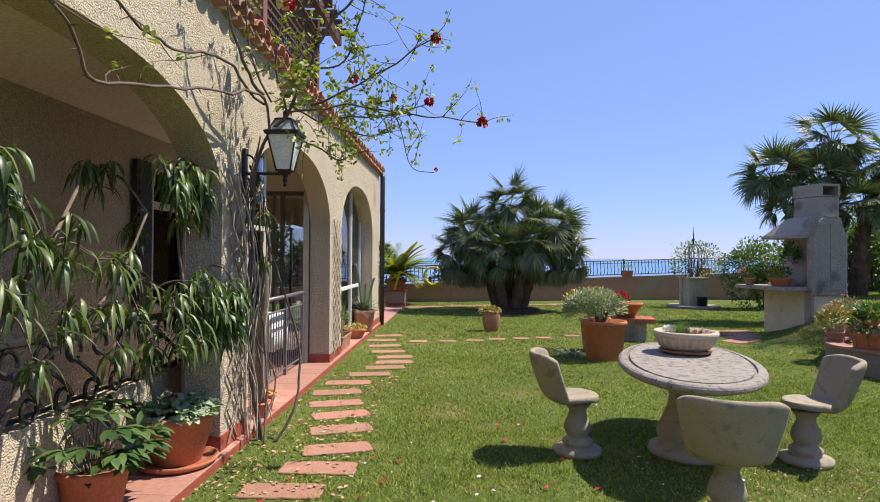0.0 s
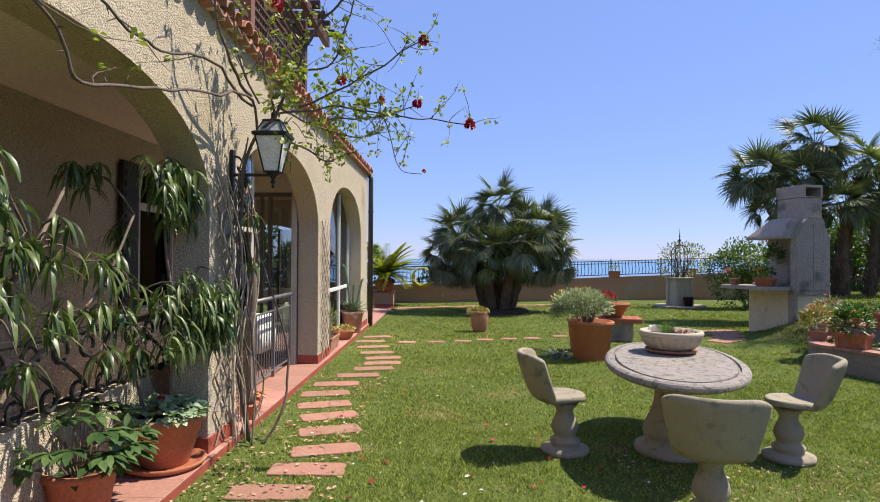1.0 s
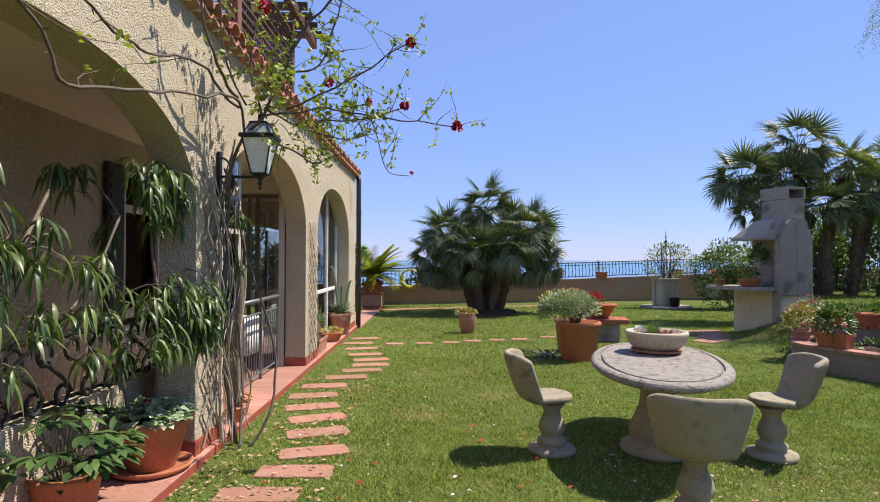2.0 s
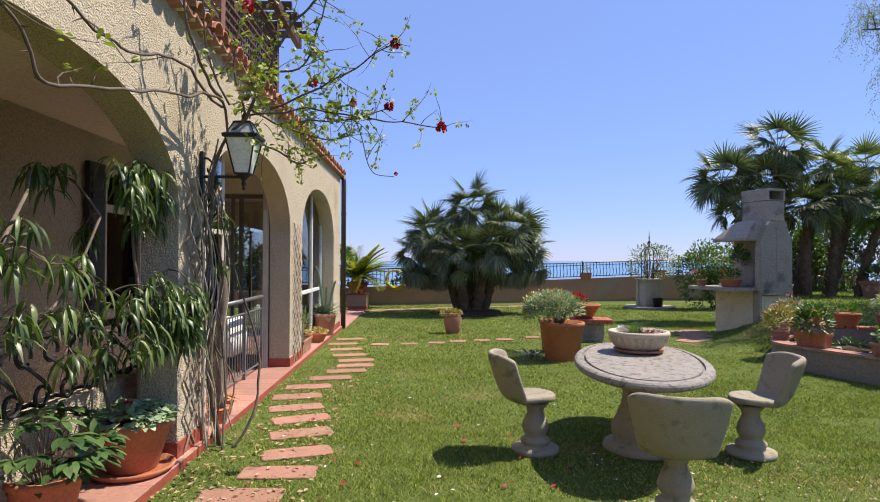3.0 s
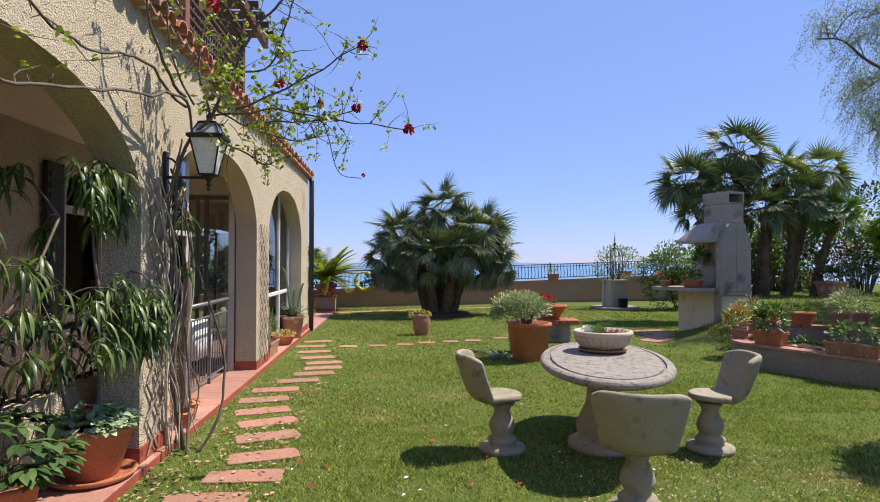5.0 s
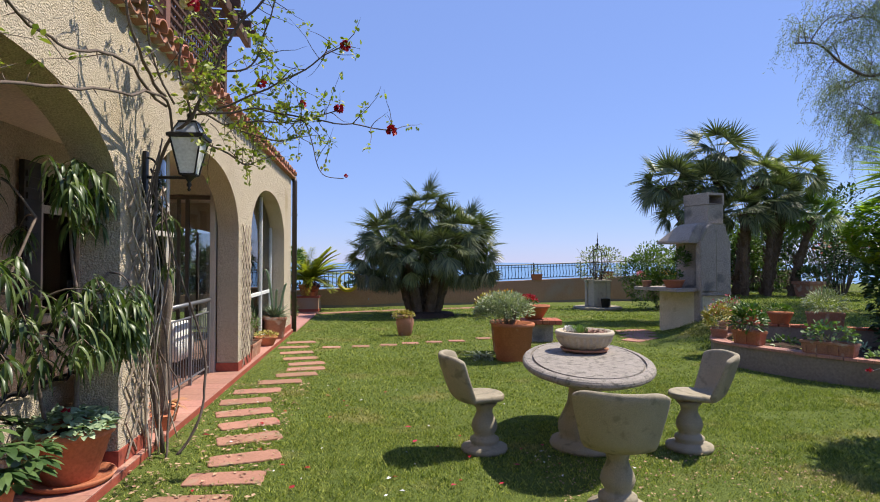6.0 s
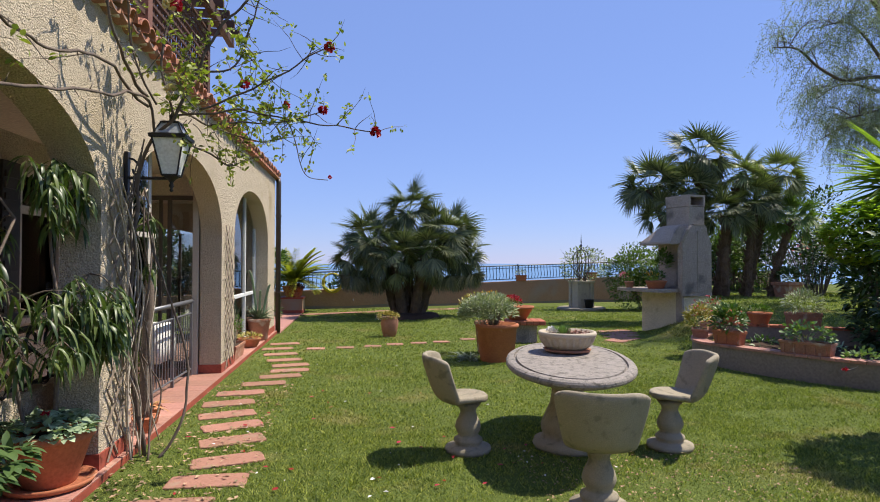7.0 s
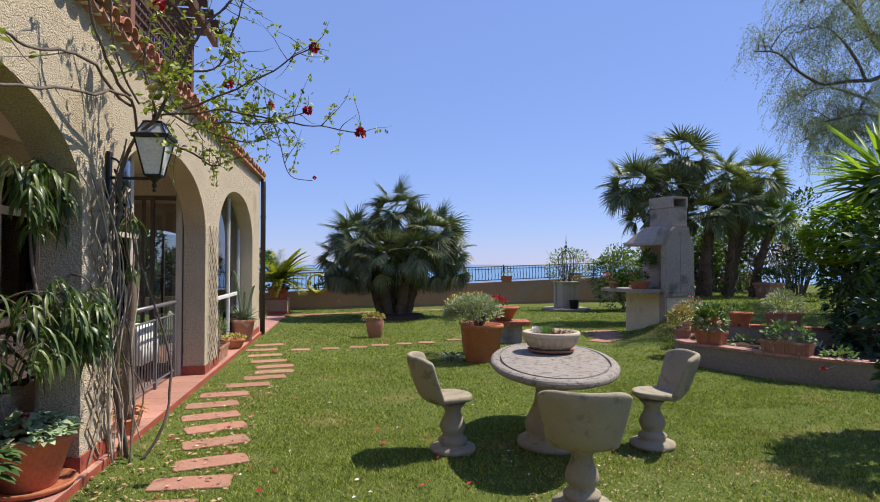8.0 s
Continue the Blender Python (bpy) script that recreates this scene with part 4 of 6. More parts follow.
def gate():
    t = thing("veranda_gate", 0, 0, 0, 0, "grey tubular steel gate across the veranda doorway", "gate")
    x = -2.56
    part("top_rail", tube([(x, 6.85, 1.06), (x, 8.50, 1.06)], 0.026, 8), GREY_STEEL, t, smooth=True)
    part("rail", tube([(x, 6.85, 0.90), (x, 8.46, 0.90)], 0.013, 6), GREY_STEEL, t)
    part("rail", tube([(x, 6.85, 0.16), (x, 8.46, 0.16)], 0.013, 6), GREY_STEEL, t)
    for y in (6.88, 7.66, 8.46):
        part("post", box(x, y, 0.57, 0.035, 0.035, 1.0, 0.004), GREY_STEEL, t)
    for k in range(14):
        y = 6.98 + 0.102 * k
        if abs(y - 7.66) > 0.04:
            part("bar", tube([(x, y, 0.16), (x, y, 0.90)], 0.0075, 5), GREY_STEEL, t)
    part("hinge_post", box(x + 0.02, 8.55, 0.6, 0.05, 0.05, 1.1, 0.004), PIPE, t)


gate()


def veranda_things():
    t = place("veranda_table", -3.0, 8.0, 0.06, 0, "small veranda table behind the gate", "table")
    part("tabletop", box(0, 0, 0.72, 0.46, 0.6, 0.03, 0.005), DARK_WOOD, t)
    for sx in (-0.18, 0.18):
        for sy in (-0.25, 0.25):
            part("leg", box(sx, sy, 0.355, 0.05, 0.05, 0.71, 0.004), DARK_WOOD, t)
    c = place("tablecloth", -3.0, 8.0, 0.06, 0, "white tablecloth with a leafy print hanging over the veranda table", "tablecloth")
    loops = []
    for z, w_, wave in ((0.30, 0.06, 0.03), (0.50, 0.045, 0.018), (0.70, 0.02, 0.004), (0.742, 0.008, 0.0), (0.744, -0.2, 0.0)):
        loop = []
        for k in range(64):
            a = 2 * math.pi * k / 64
            ca, sa_ = math.cos(a), math.sin(a)
            s_ = 1 / max(abs(ca) / (0.24 + w_), abs(sa_) / (0.31 + w_))
            s_ *= 1 + wave * math.sin(a * 12)
            loop.append(Vector((ca * s_, sa_ * s_, z)))
        loops.append(loop)
    part("cloth", loft(loops), CLOTH, c, smooth=True)
    ch = place("wicker_chair", -3.35, 8.35, 0.06, 200, "dark wicker armchair on the veranda", "chair")
    part("seat", box(0, 0, 0.43, 0.5, 0.5, 0.07, 0.02), SHUTTER, ch)
    part("backrest", box(0, 0.24, 0.85, 0.5, 0.05, 0.85, 0.02), SHUTTER, ch)
    for sx in (-0.22, 0.22):
        for sy in (-0.22, 0.22):
            part("leg", box(sx, sy, 0.2, 0.04, 0.04, 0.4, 0.004), SHUTTER, ch)


veranda_things()


def trellis(y0, y1, z0, z1, x, label):
    t = thing("trellis", 0, 0, 0, 0, label, "trellis")
    w_, n = y1 - y0, 8
    step = (z1 - z0) / n
    for k in range(n + 1):
        for d in (1, -1):
            za, zb = z0 + k * step, z0 + k * step + d * w_ * 1.25
            f = 1.0
            if zb > z1:
                f = (z1 - za) / (zb - za)
            if zb < z0:
                f = (z0 - za) / (zb - za)
            if f < 0.08:
                continue
            part("slat", tube([(x + 0.006 * d, y0, za), (x + 0.006 * d, y0 + w_ * f, za + (zb - za) * f)], 0.008, 4), SLAT, t)


trellis(8.74, 9.30, 0.10, 2.1, FX + 0.025, "grey wooden diamond trellis fixed to the pier")
trellis(4.78, 5.16, 0.10, 2.25, FX + 0.025, "grey wooden trellis on the pier behind the rose canes")


def wall_lantern():
    t = place("wall_lantern", FX, 5.12, 0, 0, "black iron wall lantern with clouded glass on a scrolled bracket", "lantern")
    part("wall_plate", box(0.02, 0, 2.26, 0.03, 0.06, 0.42, 0.008), IRON, t)
    part("arm", tube(smooth_path([(0.03, 0, 2.26), (0.18, 0, 2.26), (0.34, 0, 2.26)], 3), 0.013, 6), IRON, t)
    part("scroll", tube(smooth_path([(0.03, 0, 2.10), (0.08, 0, 2.12), (0.13, 0, 2.2), (0.11, 0, 2.24), (0.07, 0, 2.22), (0.09, 0, 2.19)], 4), 0.009, 5), IRON, t)
    part("scroll", tube(smooth_path([(0.03, 0, 2.42), (0.08, 0, 2.40), (0.12, 0, 2.33), (0.08, 0, 2.29), (0.06, 0, 2.33)], 4), 0.009, 5), IRON, t)
    cx = 0.36
    part("finial", lathe([(0.006, 2.15), (0.016, 2.165), (0.008, 2.18), (0.022, 2.20), (0.012, 2.225), (0.03, 2.25), (0.055, 2.27), (0.06, 2.285)], 12, m=Matrix.Translation((cx, 0, 0))), IRON, t, smooth=True)
    q0, q1, z0, z1 = 0.055, 0.115, 2.285, 2.58
    sq = lambda h, z: [Vector((cx + sx * h, sy * h, z)) for sx, sy in ((-1, -1), (1, -1), (1, 1), (-1, 1))]
    lens = part("glass", loft([sq(q0, z0), sq(q1, z1)]), material("clouded_lantern_glass", (0.85, 0.84, 0.80), 0.3, (0.7, 0.7, 0.66), 7, 50, 0.05, translucent=0.0), t, "clouded glass body")
    for a, b in zip(sq(q0 + 0.004, z0), sq(q1 + 0.004, z1)):
        part("corner_bar", tube([a, b], 0.008, 4), IRON, lens)
    for h, z, r in ((q0 + 0.004, z0, 0.009), (q1 + 0.004, z1, 0.011)):
        c4 = sq(h, z)
        part("rim", tube(c4 + [c4[0]], r, 4), IRON, t)
    part("roof_rim", loft([sq(0.138, 2.575), sq(0.142, 2.60), sq(0.118, 2.612)]), IRON, t)
    up_glass = part("upper_glass", loft([sq(0.108, 2.612), sq(0.066, 2.70)]), material("grey_lantern_glass", (0.42, 0.44, 0.46), 0.25, (0.34, 0.36, 0.38), 7, 50, 0.05), t, "dusty upper glass")
    for a, b in zip(sq(0.11, 2.612), sq(0.068, 2.70)):
        part("corner_bar", tube([a, b], 0.006, 4), IRON, up_glass)
    part("roof_cap", loft([sq(0.072, 2.70), sq(0.074, 2.712), sq(0.05, 2.722)]), IRON, t)
    part("crown", lathe([(0.05, 2.71), (0.03, 2.73), (0.015, 2.75), (0.022, 2.77), (0.004, 2.80)], 10, m=Matrix.Translation((cx, 0, 0))), IRON, t, smooth=True)


wall_lantern()


# ---- climbing rose ----
def climbing_rose():
    t = thing("climbing_rose", 0, 0, 0, 0, "old climbing rose with dark canes, lime green leaves and red flowers", "climbing rose")
    limbs = [
        ([(-2.06, 5.2, 0.02), (-2.12, 5.15, 0.8), (-2.10, 5.05, 1.5), (-2.08, 5.1, 2.3), (-1.95, 5.04, 2.59), (-1.75, 5.0, 2.79), (-1.60, 5.0, 3.15), (-1.42, 5.0, 3.5), (-1.2, 5.0, 3.72)], 0.019),
        ([(-1.93, 5.15, -0.02), (-1.82, 5.25, 0.2), (-1.76, 5.35, 0.5), (-1.82, 5.4, 0.95), (-1.98, 5.3, 1.5), (-2.08, 5.2, 2.2)], 0.014),
        ([(-1.98, 5.05, -0.02), (-2.0, 5.2, 0.35), (-2.06, 5.3, 0.9), (-2.1, 5.0, 1.6), (-2.08, 4.9, 2.1), (-2.0, 4.98, 2.55)], 0.011),
        ([(-2.1, 5.35, 0.07), (-2.12, 5.1, 0.7), (-2.12, 5.25, 1.3), (-2.1, 4.95, 1.9), (-2.02, 5.0, 2.5)], 0.011),
        ([(-1.95, 5.04, 2.59), (-1.95, 4.80, 2.84), (-1.95, 4.2, 2.70), (-1.95, 3.31, 2.48), (-1.95, 2.66, 2.32), (-1.95, 2.54, 2.42), (-1.95, 2.45, 2.52), (-1.96, 2.2, 2.6)], 0.0115),
        ([(-1.97, 4.9, 2.78), (-1.95, 4.08, 2.88), (-1.95, 3.5, 2.73), (-1.95, 3.02, 2.69), (-1.95, 2.5, 2.8)], 0.011),
        ([(-1.95, 4.85, 2.85), (-1.95, 4.4, 3.0), (-1.95, 4.15, 3.2), (-1.95, 4.1, 3.5)], 0.013),
        ([(-1.75, 5, 2.75), (-1.3, 5, 2.80), (-0.93, 5, 2.75), (-0.6, 5, 2.70), (-0.2, 5, 2.67)], 0.008),
        ([(-1.6, 5, 2.8), (-1.2, 5.05, 3.0), (-0.85, 5, 3.2), (-0.6, 5, 3.34)], 0.009),
        ([(-0.93, 5, 2.75), (-0.87, 5, 2.6), (-0.82, 5, 2.42), (-0.74, 5, 2.29), (-0.58, 5, 2.27)], 0.005),
        ([(-1.5, 4.95, 2.68), (-0.95, 5, 2.72), (-0.64, 5, 2.82)], 0.007),
        ([(-1.75, 5.05, 2.8), (-1.55, 5.3, 2.72), (-1.3, 5.5, 2.66), (-1.0, 5.6, 2.7)], 0.010),
        ([(-1.9, 5.0, 2.6), (-1.6, 5.2, 2.5), (-1.45, 5.3, 2.4), (-1.35, 5.4, 2.45)], 0.009),
        ([(-1.60, 5.0, 3.1), (-1.35, 5.1, 3.2), (-1.2, 5.0, 3.5), (-1.1, 5.0, 3.8)], 0.009),
        ([(-1.8, 5.0, 2.75), (-1.9, 5.05, 3.2), (-1.85, 5.1, 3.6), (-1.8, 5.1, 3.9)], 0.012),
        ([(-1.9, 4.9, 2.8), (-2.0, 4.7, 3.15), (-1.98, 4.5, 3.5)], 0.010),
    ]
    paths = []
    for ctrl, r in limbs:
        p = smooth_path(ctrl, 5)
        p = [q + Vector((noise.noise(q * 5), noise.noise(q * 5 + Vector((9, 0, 0))), noise.noise(q * 5 + Vector((0, 9, 0))))) * 0.025 for q in p]
        paths.append(p)
        n = len(p)
        cane = tube(p, [r * (1 - 0.45 * i / n) * (1 + 0.18 * noise.noise(q * 14)) for i, q in enumerate(p)], 6)
        for i in range(2, n):
            if r > 0.009 and R.random() < 0.5:
                v = ball().normalized()
                tube([p[i] + v * r * 0.5, p[i] + v * (r + rnd(0.01, 0.05))], [0.005, 0.001], 3, cane)
        part("cane", cane, DARK_BARK, t, smooth=True)
    for k in range(11):
        y0 = rnd(4.8, 5.5)
        ctrl = [(rnd(-2.15, -2.02), y0, 0.06)] + [(rnd(-2.17, -2.06), y0 + rnd(-0.3, 0.3) - 0.1 * (z - 0.5), z) for z in (0.45, 0.9, 1.35, 1.8, 2.2)]
        part("cane", tube(smooth_path(ctrl, 4), rnd(0.005, 0.009), 5), R.choice((BARK, PALE_STEM, PALE_STEM)), t, smooth=True)
    tw, lv = bmesh.new(), Leaves()

    def spray(base, way, length, big=1.0):
        pts, d = [Vector(base)], Vector(way).normalized()
        for _ in range(4):
            d = (d + ball() * 0.35).normalized()
            pts.append(pts[-1] + d * length / 4)
        tube(pts, [0.004, 0.0035, 0.003, 0.002, 0.001], 4, tw)
        for p in pts[1:]:
            for _ in range(R.choice((0, 0, 1, 2, 3))):
                v = ball()
                for q in range(R.choice((1, 3, 3))):
                    lv.leaf(p + v * 0.02 + ball() * 0.025, (v.x, v.y, v.z + 0.2), rnd(0.03, 0.055) * big, rnd(0.02, 0.034) * big, 0.5, roll=rnd(-1, 1))
    for idx, p in enumerate(paths):
        dense = {0: 16, 4: 2, 5: 4, 6: 6, 7: 14, 8: 18, 9: 2, 10: 16, 11: 16, 12: 12, 13: 10, 14: 12, 15: 8}.get(idx, 0)
        for _ in range(dense):
            k = R.randrange(len(p) // 3, len(p)) if idx not in (0,) else R.randrange(len(p) * 5 // 9, len(p))
            spray(p[k], (rnd(-.6, 1), rnd(-.8, .8), rnd(-.6, .9)), rnd(0.12, 0.42), 0.85)
    for _ in range(75):
        spray((rnd(-1.8, -1.1), rnd(4.7, 5.6), rnd(2.45, 3.3)), (rnd(-1, 1), rnd(-1, 1), rnd(-1, 0.8)), rnd(0.15, 0.4), 1.1)
    tagged(part("twig_spray", tw, DARK_BARK, t), kind="stuff")
    lv.done("leaves", ROSE_LEAF, t, "small lime and yellowing rose leaves")

    def bloom(x, y, z, mat, r):
        b = Leaves()
        for k in range(26):
            v = ball().normalized()
            b.leaf(Vector((x, y, z)) + v * r * 0.35, (v.x, v.y, v.z + 0.2), r * 0.9, r * 0.9, 0.1, 0.5, shape=(0.4, 1.0, 1.0, 0.4), roll=rnd(-1.5, 1.5))
        b.done("flower", mat, t, "full rose bloom")
    for x, y, z, m, r in ((-0.2, 5, 2.66, RED_PETAL, 0.042), (-0.63, 5, 2.83, RED_PETAL, 0.036), (-0.58, 5, 3.35, RED_PETAL, 0.038), (-1.25, 5, 3.02, RED_PETAL, 0.036), (-0.92, 5, 2.86, RED_PETAL, 0.03),
                          (-1.74, 4.9, 3.60, RED_PETAL, 0.05), (-1.80, 4.95, 2.92, CREAM_PETAL, 0.055), (-1.80, 4.9, 3.6, CREAM_PETAL, 0.05), (-0.57, 5, 2.28, RED_PETAL, 0.015)):
        bloom(x, y, z, m, r)


climbing_rose()


# ---- plants along the house ----
def ficus(x, y, pot, clusters, stems, seed_leaves=26):
    t = place("potted_ficus", x, y, 0.075, 0, "tall potted ficus with long drooping narrow leaves by the loggia", "potted plant")
    if pot:
        part("saucer", lathe([(0.2, 0), (0.265, 0.01), (0.285, 0.045), (0.27, 0.047), (0.25, 0.02), (0.02, 0.016)], 40), TERRACOTTA, t, smooth=True)
    bm = lathe([(r, z + 0.018) for r, z in pot_profile(0.165, 0.255, 0.36, 0.02, 0.07)], 44, wobble=0.006)
    part("pot", bm, TERRACOTTA, t, "wide terracotta pot with white lime marks", True)
    part("soil", lathe([(0.23, 0.31), (0.12, 0.33), (0.02, 0.335)], 20, wobble=0.05), EARTH, t)
    wood = bmesh.new()
    lv = Leaves()
    o = Vector((x, y, 0.075))
    for ctrl, r in stems:
        p = smooth_path([Vector(c) - o for c in ctrl], 5)
        tube(p, [r * (1 - 0.5 * i / len(p)) for i in range(len(p))], 6, wood)
    ends = [Vector(c) - o for ctrl, _ in stems for c in ctrl[1:]]
    for cx, cy, cz, n, rad in clusters:
        c = Vector((cx, cy, cz)) - o
        near = min(ends, key=lambda e: (e - c).length)
        tube(smooth_path([near, near.lerp(c, 0.5) + Vector((0, 0, 0.06)), c], 4), [0.009, 0.008, 0.007, 0.006, 0.005, 0.004, 0.004, 0.003, 0.003], 5, wood)
        for _ in range(n):
            v = ball() * 1.3
            b = c + Vector((v.x * rad * 0.7, v.y * rad, v.z * rad * 0.8))
            a = rnd(0, 6.28)
            tube([c.lerp(b, 0.1), b], [0.004, 0.003], 3, wood)
            for _k in range(7):
                a += 2.4
                lv.leaf(b + ball() * 0.03, (math.cos(a), math.sin(a), rnd(-0.5, 0.35)), rnd(0.13, 0.25), rnd(0.019, 0.030), rnd(1.6, 4.6), 0.35, shape=(0.2, 0.75, 1.0, 0.85, 0.5, 0.03), roll=rnd(-0.5, 0.5))
    part("stem_spray", wood, BARK, t, smooth=True)
    lv.done("leaves", FICUS_LEAF, t)
    return t


f1 = ficus(-2.40, 4.42, True,
           [(-2.34, 4.08, 2.13, 8, 0.12), (-2.32, 4.42, 2.22, 8, 0.13), (-2.30, 4.62, 2.10, 6, 0.10), (-2.34, 4.25, 1.98, 5, 0.11), (-2.40, 4.40, 1.92, 4, 0.09), (-2.34, 4.70, 1.90, 4, 0.08), (-2.12, 5.45, 1.95, 3, 0.06),
            (-2.22, 3.95, 1.30, 5, 0.10), (-2.10, 4.15, 1.38, 8, 0.11), (-2.07, 4.30, 1.30, 9, 0.11), (-2.05, 4.46, 1.24, 9, 0.11), (-2.03, 4.58, 1.32, 6, 0.09), (-2.12, 4.20, 1.12, 9, 0.12), (-2.06, 4.40, 1.06, 9, 0.12), (-2.14, 4.00, 1.10, 7, 0.12), (-2.05, 4.54, 1.12, 8, 0.10), (-2.32, 3.92, 1.02, 4, 0.09), (-2.12, 5.40, 1.52, 2, 0.05), (-2.28, 4.42, 1.05, 4, 0.10)],
           [([(-2.38, 4.44, 0.35), (-2.38, 4.46, 0.8), (-2.36, 4.45, 1.2), (-2.42, 4.45, 1.6), (-2.42, 4.4, 2.1)], 0.018), ([(-2.5, 4.35, 0.35), (-2.52, 4.2, 0.9), (-2.5, 4.1, 1.3), (-2.48, 3.95, 1.6)], 0.014), ([(-2.36, 4.45, 1.2), (-2.28, 4.7, 1.5), (-2.15, 5.2, 1.85), (-2.08, 5.4, 1.95)], 0.009)])
f2 = ficus(-2.42, 2.45, False,
           [(-2.36, 2.72, 1.86, 5, 0.11), (-2.32, 2.82, 1.66, 5, 0.14), (-2.34, 2.70, 1.40, 4, 0.10), (-2.32, 3.05, 1.66, 5, 0.15), (-2.80, 3.93, 2.12, 5, 0.10), (-2.80, 4.15, 2.14, 5, 0.10), (-2.32, 3.30, 1.55, 4, 0.14), (-2.34, 3.38, 1.28, 4, 0.13),
            (-2.34, 3.70, 1.50, 4, 0.13), (-2.34, 3.76, 1.22, 4, 0.13), (-2.36, 3.10, 1.28, 4, 0.10), (-2.75, 4.40, 1.78, 4, 0.10), (-2.34, 2.84, 1.10, 2, 0.07), (-2.36, 2.60, 2.02, 4, 0.10), (-2.34, 3.52, 1.08, 3, 0.09)],
           [([(-2.42, 2.45, 0.35), (-2.42, 2.6, 0.9), (-2.44, 2.8, 1.3), (-2.46, 3.1, 1.6), (-2.60, 3.55, 1.95)], 0.02), ([(-2.44, 2.5, 0.35), (-2.46, 2.9, 0.9), (-2.46, 3.3, 1.15), (-2.45, 3.7, 1.4), (-2.42, 4.0, 1.85)], 0.016)])


def pot_cover(t, r, z, n, mat, length, width, label):
    l = Leaves()
    for _ in range(n):
        a, k = rnd(0, 6.28), math.sqrt(rnd(0, 1))
        b = Vector((r * k * math.cos(a), r * k * math.sin(a), z + 0.10 * (1 - k * k) + rnd(-0.02, 0.03)))
        w_ = rnd(0, 6.28)
        l.leaf(b, (math.cos(a) * k + 0.6 * math.cos(w_), math.sin(a) * k + 0.6 * math.sin(w_), rnd(0.0, 0.5)), rnd(0.6, 1.2) * length, width * rnd(0.7, 1.2), rnd(0.4, 1.2), 0.25, shape=(0.3, 0.95, 1.0, 0.7, 0.1), roll=rnd(-0.5, 0.5))
    l.done("ground_cover", mat, t, label)


pot_cover(f1, 0.27, 0.36, 420, GERANIUM_LEAF, 0.075, 0.055, "pale geranium leaves covering the pot")
gf = Leaves()
tuft(gf, 0.02, -0.12, 0.50, 0.015, 0.015, 0.015, 14, 0.025, 0.022, 0.1)
gf.done("flower", RED_PETAL, f1)


def low_shrub_pot():
    t = place("potted_shrub", -2.52, 3.62, 0.075, 0, "terracotta pot with a low shrub of broad green leaves", "potted plant")
    make_pot(t, 0.15, 0.19, 0.26, 0.015, 0.05)
    twigs(t, 0, 0, 0.2, 0.3, 0.3, 0.45, 22, BARK, 0.006)
    l = Leaves()
    for _ in range(70):
        v = ball().normalized()
        c = Vector((v.x * 0.32, v.y * 0.34, 0.42 + v.z * 0.20))
        for k in range(5):
            a = k * 1.257 + rnd(0, 0.6)
            l.leaf(c, (math.cos(a) + v.x, math.sin(a) + v.y, 0.35), rnd(0.10, 0.16), rnd(0.04, 0.055), 1.0, 0.2, shape=(0.15, 0.7, 1.0, 0.85, 0.05))
    l.done("leaves", material("glossy_dark_leaf", (0.075, 0.13, 0.04), 0.32, (0.05, 0.09, 0.028), 3, 30, 0, island=0.4, spec=0.5, translucent=0.15), t)


low_shrub_pot()


